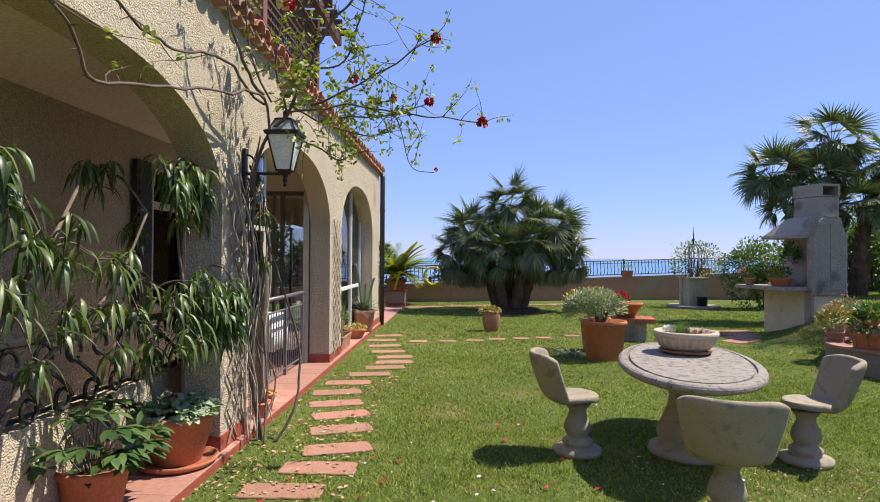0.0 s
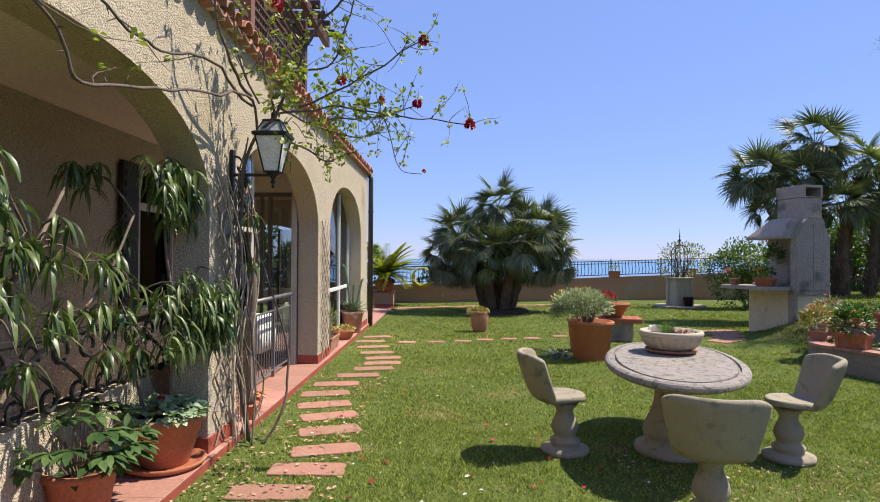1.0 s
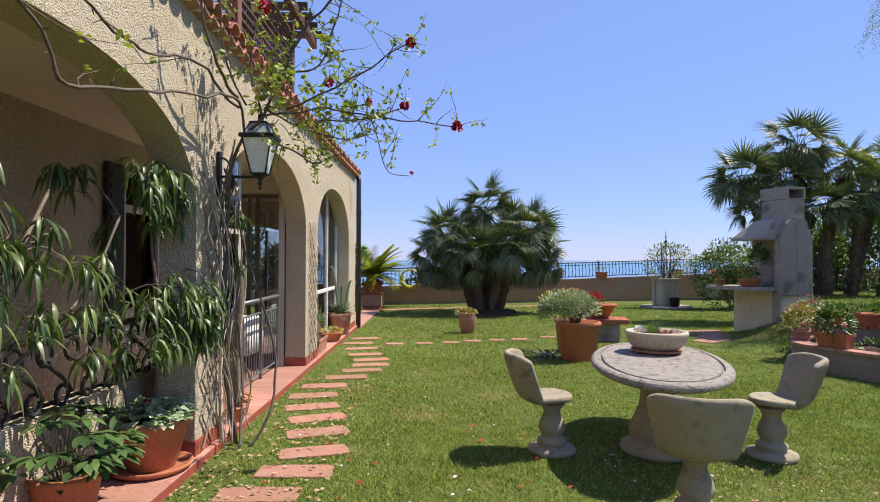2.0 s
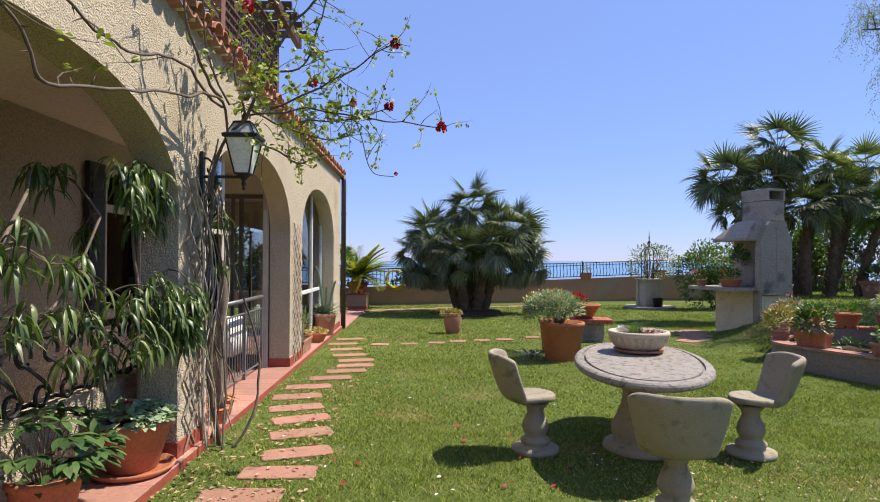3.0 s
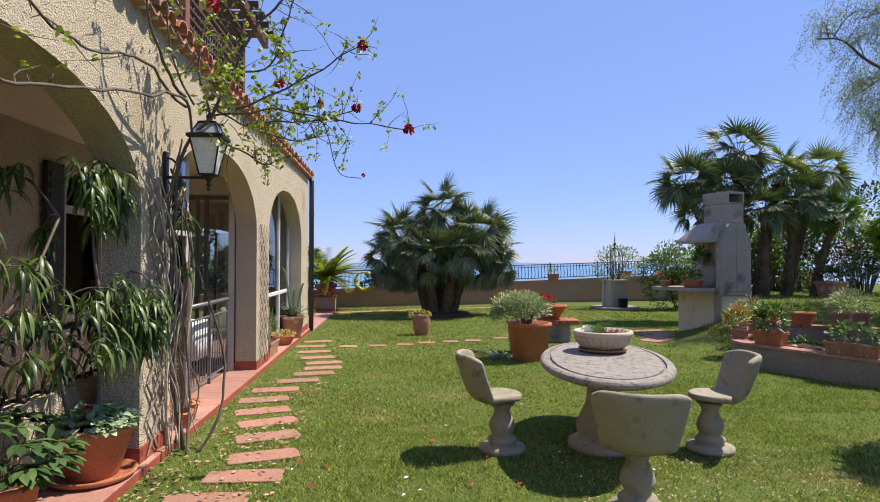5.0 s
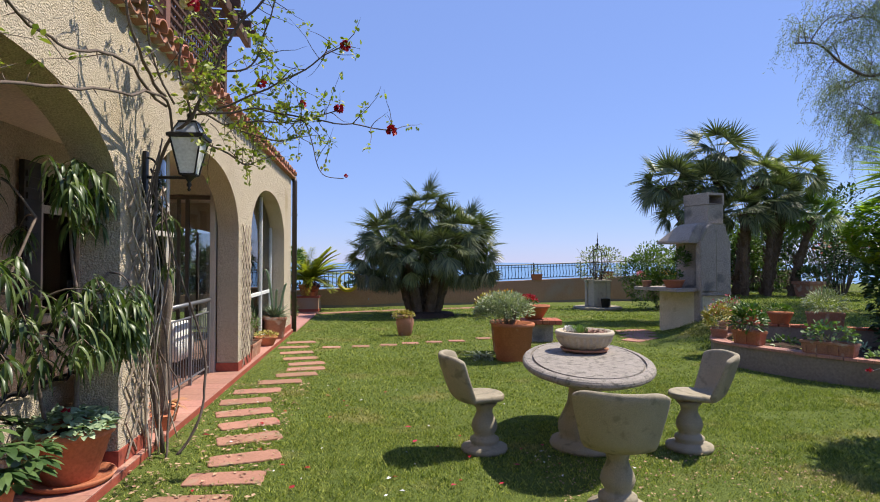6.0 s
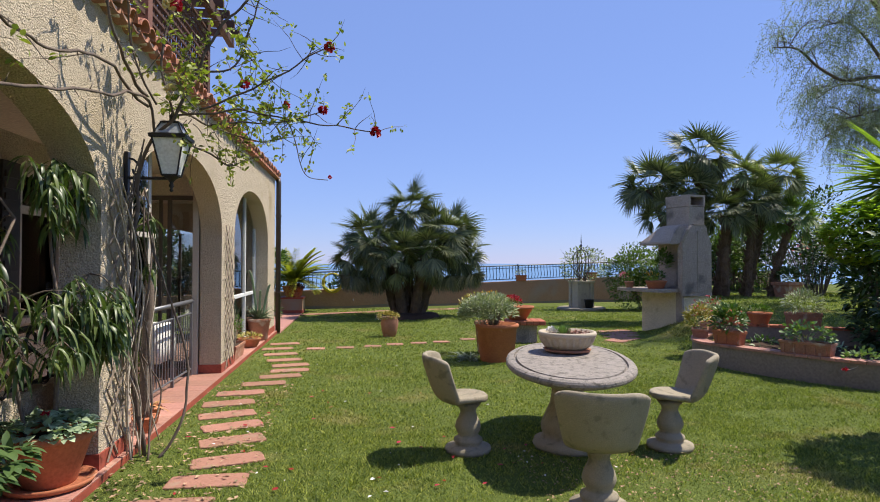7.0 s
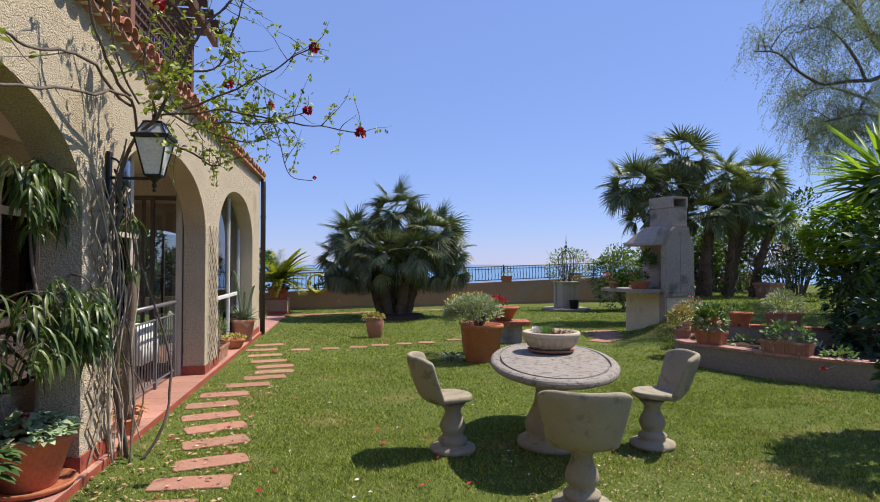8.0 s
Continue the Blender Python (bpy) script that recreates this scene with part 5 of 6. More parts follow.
def agave_pot():
    t = place("potted_aloe", -2.28, 12.15, 0.075, 0, "square-shouldered terracotta pot with a spiky aloe and tall cactus", "potted plant")
    make_pot(t, 0.17, 0.22, 0.42, 0.015, 0.07, TERRACOTTA_OLD)
    l = Leaves()
    for k in range(60):
        a = k * 2.4
        l.leaf((0, 0, 0.38), (math.cos(a), math.sin(a), rnd(0.3, 1.6)), rnd(0.26, 0.46), 0.06, 0.5, 0.6, shape=(0.8, 1.0, 0.7, 0.35, 0.0))
    l.done("leaves", AGAVE_LEAF, t)
    for dx, dy, h in ((-0.05, 0.05, 1.0), (0.06, 0.10, 0.72), (0.02, -0.05, 0.62)):
        part("cactus_stem", tube(smooth_path([(dx, dy, 0.35), (dx * 1.5, dy * 1.5, 0.35 + h * 0.4), (dx * 2.6, dy * 2 - h * 0.1, 0.35 + h * 0.85), (dx * 3.4, dy * 2.2 - h * 0.16, 0.35 + h)], 4), [0.024] * 10 + [0.022, 0.02, 0.01], 8), AGAVE_LEAF, t, smooth=True)
    t2 = place("potted_herbs", -2.30, 9.9, 0.075, 0, "terracotta trough with thin straggling plants on the ledge", "potted plant")
    trough(t2, 0.24, 0.75, 0.22, TERRACOTTA_OLD, False)
    twigs(t2, 0, 0, 0.2, 0.15, 0.36, 0.55, 26, PALE_STEM, 0.005)
    g = Leaves()
    tuft(g, 0, 0, 0.42, 0.13, 0.36, 0.26, 260, 0.06, 0.018)
    g.done("foliage", BUSH_LEAF, t2)
    t3 = place("potted_sedum", -2.27, 11.15, 0.075, 0, "low terracotta bowl of yellow sedum on the ledge", "potted plant")
    make_pot(t3, 0.13, 0.19, 0.16, 0.012, 0.04)
    g = Leaves()
    tuft(g, 0, 0, 0.18, 0.2, 0.2, 0.06, 240, 0.05, 0.02)
    g.done("foliage", SUCCULENT, t3)
    t4 = place("dry_potted_plant", -2.28, 5.98, 0.075, 0, "small pot with dry orange straplike leaves by the rose", "potted plant")
    make_pot(t4, 0.08, 0.11, 0.16, 0.01, 0.03)
    g = Leaves()
    for _ in range(30):
        a = rnd(0, 6.28)
        g.leaf((0, 0, 0.14), (math.cos(a), math.sin(a), rnd(0.4, 1.5)), rnd(0.14, 0.26), 0.025, 1.4)
    g.done("leaves", material("dry_leaf", (0.48, 0.22, 0.07), 0.7, (0.35, 0.2, 0.08), 9, 30, 0, island=0.3), t4)
    t5 = place("tall_cactus", -2.22, 5.70, 0.075, 0, "slender spiny columnar cactus leaning by the gate", "cactus")
    make_pot(t5, 0.07, 0.10, 0.14, 0.01, 0.03)
    part("stem", tube(smooth_path([(0, 0, 0.1), (0.0, 0.0, 0.6), (0.02, 0.02, 1.1), (0.03, 0.03, 1.42)], 4), [0.045] * 9 + [0.042, 0.038, 0.03, 0.012], 8), BARK, t5, smooth=True)


agave_pot()


def house_end():
    t = place("brick_planter", -2.45, 19.25, 0.03, 0, "rendered brick planter box with a red tile rim", "planter")
    part("body", box(0, 0, 0.21, 0.78, 0.78, 0.44, 0.01), WALL_PLASTER, t)
    part("rim", box(0, 0, 0.455, 0.84, 0.84, 0.05, 0.01), SKIRT, t, "red tile rim")
    part("foot", box(0, 0, 0.04, 0.80, 0.80, 0.1, 0.01), SKIRT, t)
    p = place("potted_cycad", -2.38, 19.3, 0.51, 0, "terracotta pot with an arching yellow-green cycad on the planter", "potted plant")
    make_pot(p, 0.24, 0.33, 0.34, 0.02, 0.06)
    l, stem = Leaves(), bmesh.new()
    for k in range(54):
        a = k * 2.4
        el = rnd(0.15, 1.25)
        way = Vector((math.cos(a) * math.cos(el), math.sin(a) * math.cos(el), math.sin(el)))
        pts, d, q = [], way.copy(), Vector((0, 0, 0.42))
        for _ in range(9):
            pts.append(q.copy())
            q = q + d * 0.165
            d = (d + Vector((0, 0, -0.13))).normalized()
        tube(pts, [0.012, 0.011, 0.01, 0.009, 0.008, 0.007, 0.006, 0.005, 0.003], 3, stem)
        side = d.cross(Vector((0, 0, 1))).normalized()
        for i in range(2, 9):
            for s_ in (-1, 1):
                for j in range(5):
                    b = pts[i - 1].lerp(pts[i], j / 5)
                    dd = (pts[i] - pts[i - 1]).normalized()
                    l.leaf(b, dd * 0.6 + side * s_ + Vector((0, 0, 0.25)), 0.26 * (1 - abs(i - 4.5) / 8), 0.04, 0.2, 0.2, shape=(0.7, 1, 0.0))
    part("ribs", stem, CYCAS_LEAF, p)
    l.done("fronds", CYCAS_LEAF, p)
    part("trunk", lathe([(0.13, 0.26), (0.15, 0.34), (0.12, 0.43), (0.05, 0.46)], 14, wobble=0.15), PALM_TRUNK, p)
    q = place("potted_shrub", -2.22, 18.92, 0.51, 0, "small pot of purplish foliage on the planter edge", "potted plant")
    make_pot(q, 0.07, 0.1, 0.14, 0.01, 0.03)
    g = Leaves()
    tuft(g, 0, 0, 0.25, 0.2, 0.2, 0.16, 200, 0.07, 0.04)
    g.done("foliage", material("purple_leaf", (0.20, 0.10, 0.13), 0.6, (0.14, 0.12, 0.08), 9, 30, 0, island=0.3), q)
    cl = place("wall_creeper", -2.45, 14.3, 0.03, 0, "green climbing shrub at the corner of the house", "climbing shrub")
    twigs(cl, 0.05, 0.3, 0, 0.25, 0.5, 1.9, 16, BARK, 0.008)
    g = Leaves()
    tuft(g, 0.12, 0.5, 1.55, 0.30, 0.5, 0.35, 420, 0.09, 0.05)
    tuft(g, 0.1, 0.3, 0.35, 0.2, 0.4, 0.4, 240, 0.07, 0.04)
    g.done("foliage", BUSH_LEAF, cl)
    h = thing("hose_coil", -1.25, wall_y(-1.25) - 0.06, 0.92, 0, "coiled yellow garden hose hanging on the wall railing", "garden hose")
    hb = bmesh.new()
    for k in range(5):
        rr = 0.29 + 0.014 * k
        tube([(rr * math.cos(2 * math.pi * i / 32), -0.03 * (k % 3), rr * 0.97 * math.sin(2 * math.pi * i / 32) - 0.01 * k) for i in range(33)], 0.02, 5, hb)
    part("coil", hb, material("yellow_hose", (0.55, 0.42, 0.03), 0.4, (0.48, 0.36, 0.03), 5, 40, 0.05), h, smooth=True)
    tp = thing("garden_tap", -0.55, wall_y(-0.55) - 0.02, 0.3, 0, "small brass garden tap on the wall", "tap")
    part("pipe", tube([(0, 0.02, 0.0), (0, -0.06, 0.0), (0, -0.08, -0.05)], 0.016, 6), GREY_STEEL, tp)


house_end()


# ---- palms ----
def fan(leaves, base, way, petiole, radius, n=23, spread=1.75, stem=None, limp=(0.2, 0.8)):
    """One palmate frond: stalk, hub and stiff split segments."""
    way = Vector(way).normalized()
    side = way.cross(Vector((0, 0, 1)))
    side = side.normalized() if side.length > 0.05 else Vector((1, 0, 0))
    roll = rnd(-1.0, 1.0)
    up = side.cross(way)
    side = (side * math.cos(roll) + up * math.sin(roll)).normalized()
    hub = Vector(base) + way * petiole
    stalk = way
    bend = rnd(0.0, 0.35) + 0.4 * (1 - way.z)
    way = (way * math.cos(bend) - side.cross(way) * math.sin(bend)).normalized()
    if stem is not None:
        tube([base, Vector(base).lerp(hub, 0.5) + Vector((0, 0, 0.02)), hub], [0.012, 0.009, 0.006], 3, stem)
    sag = rnd(*limp)
    for k in range(n):
        a = -spread + 2 * spread * k / (n - 1)
        d = way * math.cos(a) + side * math.sin(a) + stalk * 0.22 + ball() * 0.05
        across = side * math.cos(a) - way * math.sin(a)
        leaves.leaf(hub, d, radius * (1 - 0.2 * (a / spread) ** 2) * rnd(0.85, 1.05), radius * 0.068, sag * rnd(0.7, 1.3), 0.6, shape=(0.45, 0.95, 0.55, 0.0), across=across)


def crown(leaves, stem, top, n, petiole, radius, low=-0.75, high=1.0):
    for k in range(n):
        a = k * 2.39996 + rnd(-0.25, 0.25)
        s_ = low + (high - low) * ((k + 0.5) / n)
        c = math.sqrt(max(0.02, 1 - s_ * s_))
        fan(leaves, top, (c * math.cos(a), c * math.sin(a), s_), petiole * rnd(0.7, 1.15), radius * rnd(0.8, 1.1), stem=stem, limp=(0.2, 0.6) if s_ > 0 else (0.6, 1.6))


def palm_trunk(p0, p1, r, parent, bend=0.15):
    p0, p1 = Vector(p0), Vector(p1)
    mid = p0.lerp(p1, 0.5) + Vector((-(p1 - p0).x * bend, -(p1 - p0).y * bend, 0))
    path = smooth_path([p0, mid, p1], 8)
    bm = tube(path, [r * (1.15 - 0.25 * i / len(path)) * (1 + 0.09 * (i % 2)) for i in range(len(path))], 11)
    for i in range(int((p1 - p0).length * 34)):
        q = path[min(int(rnd(0, 1) * (len(path) - 1)), len(path) - 2)]
        q = q.lerp(path[path.index(q) + 1], rnd(0, 1))
        a = rnd(0, 6.28)
        o = Vector((math.cos(a), math.sin(a), 0))
        tube([q + o * r * 0.85, q + o * (r + 0.05) + Vector((0, 0, 0.08)), q + o * (r + 0.07) + Vector((0, 0, 0.15))], [0.03, 0.022, 0.006], 3, bm)
    return part("trunk", bm, PALM_TRUNK, parent, "fibrous brown trunk")


def centre_palm():
    t = place("fan_palm", 1.08, 17.7, 0, 0, "large clump of grey-green fan palm heads on one dark base", "palm tree")
    heads = [(0.03, 0.1, 3.05, 30, 0.66, -0.55), (-1.05, -0.1, 2.20, 44, 0.72, -0.95), (1.12, -0.2, 2.32, 46, 0.74, -0.95), (-0.50, -0.65, 1.72, 34, 0.60, -0.95), (0.48, -0.75, 1.85, 36, 0.62, -0.95), (-0.6, 0.7, 2.0, 22, 0.62, -0.8), (0.7, 0.7, 2.1, 24, 0.62, -0.8), (-1.55, 0.2, 1.72, 24, 0.56, -1.0), (1.68, 0.1, 1.78, 26, 0.58, -1.0)]
    lv, st = Leaves(), bmesh.new()
    for hx, hy, hz, n, r, low in heads:
        if abs(hx) < 1.3:
            palm_trunk((hx * 0.30, hy * 0.3, 0.0), (hx * 0.85, hy * 0.85, hz - 0.15), 0.13, t, 0.02)
        crown(lv, st, Vector((hx, hy, hz)), int(n * 0.9), r * 0.85, r, low=low)
    tagged(part("petiole_spray", st, PALM_YOUNG, t), kind="stuff")
    lv.done("fronds", PALM_LEAF, t, "stiff grey-green fan fronds")
    l2 = Leaves()
    for hx, hz, k in ((-1.45, 1.45, 15), (-0.95, 1.4, 12), (1.05, 1.45, 12), (1.6, 1.5, 15)):
        for i in range(k):
            a = i * 2.4
            fan(l2, (hx + 0.2 * math.cos(a), 0.4 * math.sin(a) - 0.1, hz), (0.5 * math.cos(a) + 0.25 * hx, 0.6 * math.sin(a), -0.9), 0.32, 0.55, limp=(1.0, 2.2))
    l2.done("old_fronds", PALM_OLD, t, "hanging older fronds")
    b = place("tree_bed_edge", 1.05, 17.55, 0, 0, "low ring of earth at the foot of the palm", "plant bed")
    part("earth", lathe([(0.95, 0), (0.85, 0.10), (0.4, 0.13), (0.02, 0.13)], 26, wobble=0.1), EARTH, b)


centre_palm()


def right_palms():
    spec = [((9.2, 15.9), (9.0, 15.6, 4.50), 34, 0.72, PALM_LEAF), ((8.75, 15.7), (7.5, 15.6, 3.6), 32, 0.66, PALM_LEAF), ((9.65, 15.8), (10.25, 15.6, 3.95), 34, 0.70, PALM_FRESH), ((10.5, 15.8), (11.35, 15.6, 4.0), 34, 0.66, PALM_FRESH),
            ((8.6, 15.2), (7.75, 15.2, 2.85), 24, 0.55, PALM_LEAF), ((9.0, 15.4), (8.5, 15.3, 3.55), 26, 0.58, PALM_LEAF), ((9.5, 15.2), (9.35, 15.0, 2.85), 28, 0.6, PALM_LEAF), ((10.2, 15.3), (10.35, 15.2, 3.25), 28, 0.6, PALM_LEAF), ((10.9, 15.3), (11.5, 15.2, 2.75), 24, 0.58, PALM_YOUNG)]
    for (bx, by), (hx, hy, hz), n, r, mat in spec:
        z = ground_z(bx, by) - 0.03
        t = place("fan_palm", bx, by, z, 0, "tall fan palm with shaggy leaning trunk behind the barbecue" if hz > 3.6 else "shorter fan palm in the shaded group", "palm tree", "palms behind the barbecue")
        top = Vector((hx - bx, hy - by, hz - z))
        palm_trunk((0, 0, 0), top, 0.125 if hz > 3.6 else 0.09, t, 0.12)
        lv, st = Leaves(), bmesh.new()
        crown(lv, st, top, int(n * (0.66 if hz > 3.6 else 0.95)), r * 0.8, r, low=-0.6)
        tagged(part("petiole_spray", st, PALM_YOUNG, t), kind="stuff")
        lv.done("fronds", mat, t)


right_palms()


# ---- shrubs and trees round the garden ----
def shrub(name, x, y, rx, ry, h, n, mat, label, category, length=0.11, width=0.05, group="", lobes=6, z=None):
    z = ground_z(x, y) if z is None else z
    t = place(name, x, y, z - 0.02, 0, label, category, group)
    twigs(t, 0, 0, 0, rx * 0.8, ry * 0.8, h * 0.85, 14, BARK, 0.018, "branch_spray")
    l = Leaves()
    for _ in range(lobes):
        v = ball()
        cz = h * rnd(0.20, 0.78)
        tuft(l, v.x * rx * 0.6, v.y * ry * 0.6, cz, rx * rnd(0.35, 0.6), ry * rnd(0.35, 0.6), h * rnd(0.18, 0.3), n // lobes, length, width, low=-0.9)
    l.done("foliage", mat, t)
    return t


shrub("shrub", 9.2, 19.3, 1.6, 0.9, 2.3, 7000, SHRUB_GREEN, "rounded green shrub in front of the garden wall", "shrub", 0.10, 0.05, lobes=13)
shrub("shrub", 11.8, 18.6, 1.6, 1.0, 2.3, 3600, SHRUB_GREEN, "sunlit yellow-green shrub behind the palms", "shrub", 0.13, 0.06, lobes=9)
for x, y, h in ((14.0, 17.5, 3.5), (16.5, 16.0, 4.4), (13.6, 19.5, 3.6), (18.5, 14.0, 4.4), (16.0, 20.5, 3.4), (20.0, 10.5, 3.6), (14.2, 15.2, 1.9), (11.0, 19.6, 2.0), (12.4, 19.2, 2.5), (20.5, 17.0, 4.0), (19.5, 7.0, 3.6)):
    shrub("hedge_shrub", x, y, 1.7, 1.3, h, 1900, DARK_LEAF, "dense dark hedge shrub closing the garden", "hedge", 0.14, 0.07, "hedge shrubs round the garden", 9)
fl = Leaves()
shr = shrub("flowering_shrub", 12.9, 15.9, 1.0, 0.8, 1.9, 1100, DARK_LEAF, "shrub with reddish bronze leaves and a few red flowers", "shrub", 0.11, 0.06, lobes=7)
tuft(fl, -0.2, -0.3, 1.2, 0.9, 0.7, 0.6, 70, 0.09, 0.07, 0.1)
fl.done("flowers", material("bronze_red_leaf", (0.32, 0.07, 0.05), 0.6, (0.2, 0.06, 0.03), 9, 30, 0, island=0.4), shr)


def box_pot(x, y):
    z = ground_z(x, y)
    t = place("square_planter", x, y, z - 0.01, 12, "large square terracotta planter standing by the palms", "planter")
    part("body", loft([[Vector((sx * w_, sy * w_, zz)) for sx, sy in ((-1, -1), (1, -1), (1, 1), (-1, 1))] for w_, zz in ((0.20, 0), (0.25, 0.34), (0.28, 0.35), (0.28, 0.42), (0.24, 0.42), (0.23, 0.36))]), TERRACOTTA_OLD, t)
    l = Leaves()
    tuft(l, 0, 0, 0.58, 0.22, 0.22, 0.22, 200, 0.12, 0.05)
    l.done("foliage", DARK_LEAF, t)


box_pot(11.1, 14.9)


def pepper_tree():
    x, y = 13.8, 12.6
    t = place("pepper_tree", x, y, ground_z(x, y) - 0.03, 0, "tall pepper tree with weeping feathery grey-green foliage", "tree")
    limbs = [([(0, 0, 0), (-0.1, 0, 2.0), (-0.5, 0, 3.9), (-0.95, 0, 5.7), (-1.55, 0, 6.45), (-2.05, 0, 7.0), (-2.35, 0, 7.9)], 0.17, 8, 0.7),
             ([(-2.05, 0, 7.0), (-1.8, 0.2, 7.45), (-1.3, 0.3, 7.7), (-0.7, 0.3, 7.6), (-0.2, 0.2, 7.2)], 0.06, 8, 0.8),
             ([(-0.95, 0, 5.7), (-2.0, -0.2, 5.45), (-2.95, -0.2, 5.25), (-3.7, -0.2, 5.45), (-4.3, -0.2, 5.95), (-4.9, -0.2, 5.9)], 0.055, 13, 0.45),
             ([(-2.05, 0, 7.0), (-2.6, -0.2, 7.3), (-3.2, -0.3, 7.4), (-3.8, -0.3, 7.1)], 0.05, 9, 0.6),
             ([(-0.5, 0, 3.9), (-1.3, -0.2, 4.35), (-2.2, -0.3, 4.6), (-3.2, -0.3, 4.35)], 0.06, 11, 0.9),
             ([(-0.6, 0, 4.3), (-1.2, 0.4, 5.0), (-2.3, 0.5, 5.4), (-3.3, 0.5, 5.0)], 0.05, 11, 0.8),
             ([(-2.0, -0.2, 5.45), (-2.6, -0.2, 6.2), (-3.1, -0.2, 6.6), (-3.8, -0.2, 6.4)], 0.04, 9, 0.6),
             ([(-0.8, 0, 5.2), (-1.3, -0.5, 5.9), (-2.0, -0.6, 6.3), (-2.7, -0.6, 6.1)], 0.045, 10, 0.8),
             ([(-0.5, 0, 4.0), (0.6, -0.2, 5.4), (1.5, -0.3, 6.6)], 0.09, 9, 0.9),
             ([(-0.3, 0, 2.9), (-1.0, -0.5, 3.7), (-1.8, -0.7, 4.0), (-2.6, -0.7, 3.8)], 0.05, 12, 1.0),
             ([(-0.4, 0, 3.3), (-1.0, 0.5, 4.2), (-2.0, 0.8, 4.5), (-3.0, 0.8, 4.1)], 0.05, 12, 1.0),
             ([(-0.5, 0, 3.7), (-0.9, -0.6, 4.5), (-1.3, -0.8, 5.1), (-1.9, -0.8, 4.9)], 0.05, 10, 0.95)]
    lv, st = Leaves(), bmesh.new()
    for ctrl, r, tufts, thick in limbs:
        p = smooth_path(ctrl, 6)
        p = [q + Vector((noise.noise(q * 1.3), noise.noise(q * 1.3 + Vector((5, 0, 0))), noise.noise(q * 1.3 + Vector((0, 5, 0))))) * 0.10 for q in p]
        part("limb", tube(p, [r * (1 - 0.75 * i / len(p)) for i in range(len(p))], 8), DARK_BARK, t, smooth=True)
        for i_t in range(tufts):
            k = int(len(p) * (0.38 + 0.60 * (i_t + R.random()) / tufts))
            root = p[min(k, len(p) - 1)]
            d0 = Vector((rnd(-1, 0.7), rnd(-1, 1), rnd(0.0, 1.0))).normalized()
            tip = root + d0 * rnd(0.15, 0.6)
            tube([root, root.lerp(tip, 0.5) + Vector((0, 0, 0.05)), tip], [0.012, 0.009, 0.006], 4, st)
            for _ in range(R.randrange(6, 11)):
                q = root.lerp(tip, rnd(0.3, 1.0))
                d = (d0 + ball() * 0.9).normalized()
                run = [q.copy()]
                for i in range(R.randrange(6, 8 + int(9 * thick))):
                    q = q + d * 0.10
                    d = (d + Vector((0, 0, -0.27)) + ball() * 0.16).normalized()
                    run.append(q.copy())
                tube(run, [0.0045 * (1 - 0.8 * i / len(run)) for i in range(len(run))], 3, st)
                for i in range(2, len(run)):
                    for _k in range(1 + (R.random() < thick)):
                        v = ball()
                        dd = Vector((v.x, v.y, -0.5 - rnd(0, 0.8))).normalized()
                        ln = rnd(0.14, 0.26)
                        for j in range(5):
                            lv.quad(run[i] + dd * ln * j / 4, dd * 0.7 + ball() * 0.9, rnd(0.05, 0.085), 0.013, rnd(0, 3))
    tagged(part("twig_spray", st, DARK_BARK, t), kind="stuff")
    lv.done("foliage", PEPPER_LEAF, t, "weeping feathery leaflets", smooth=False)


pepper_tree()


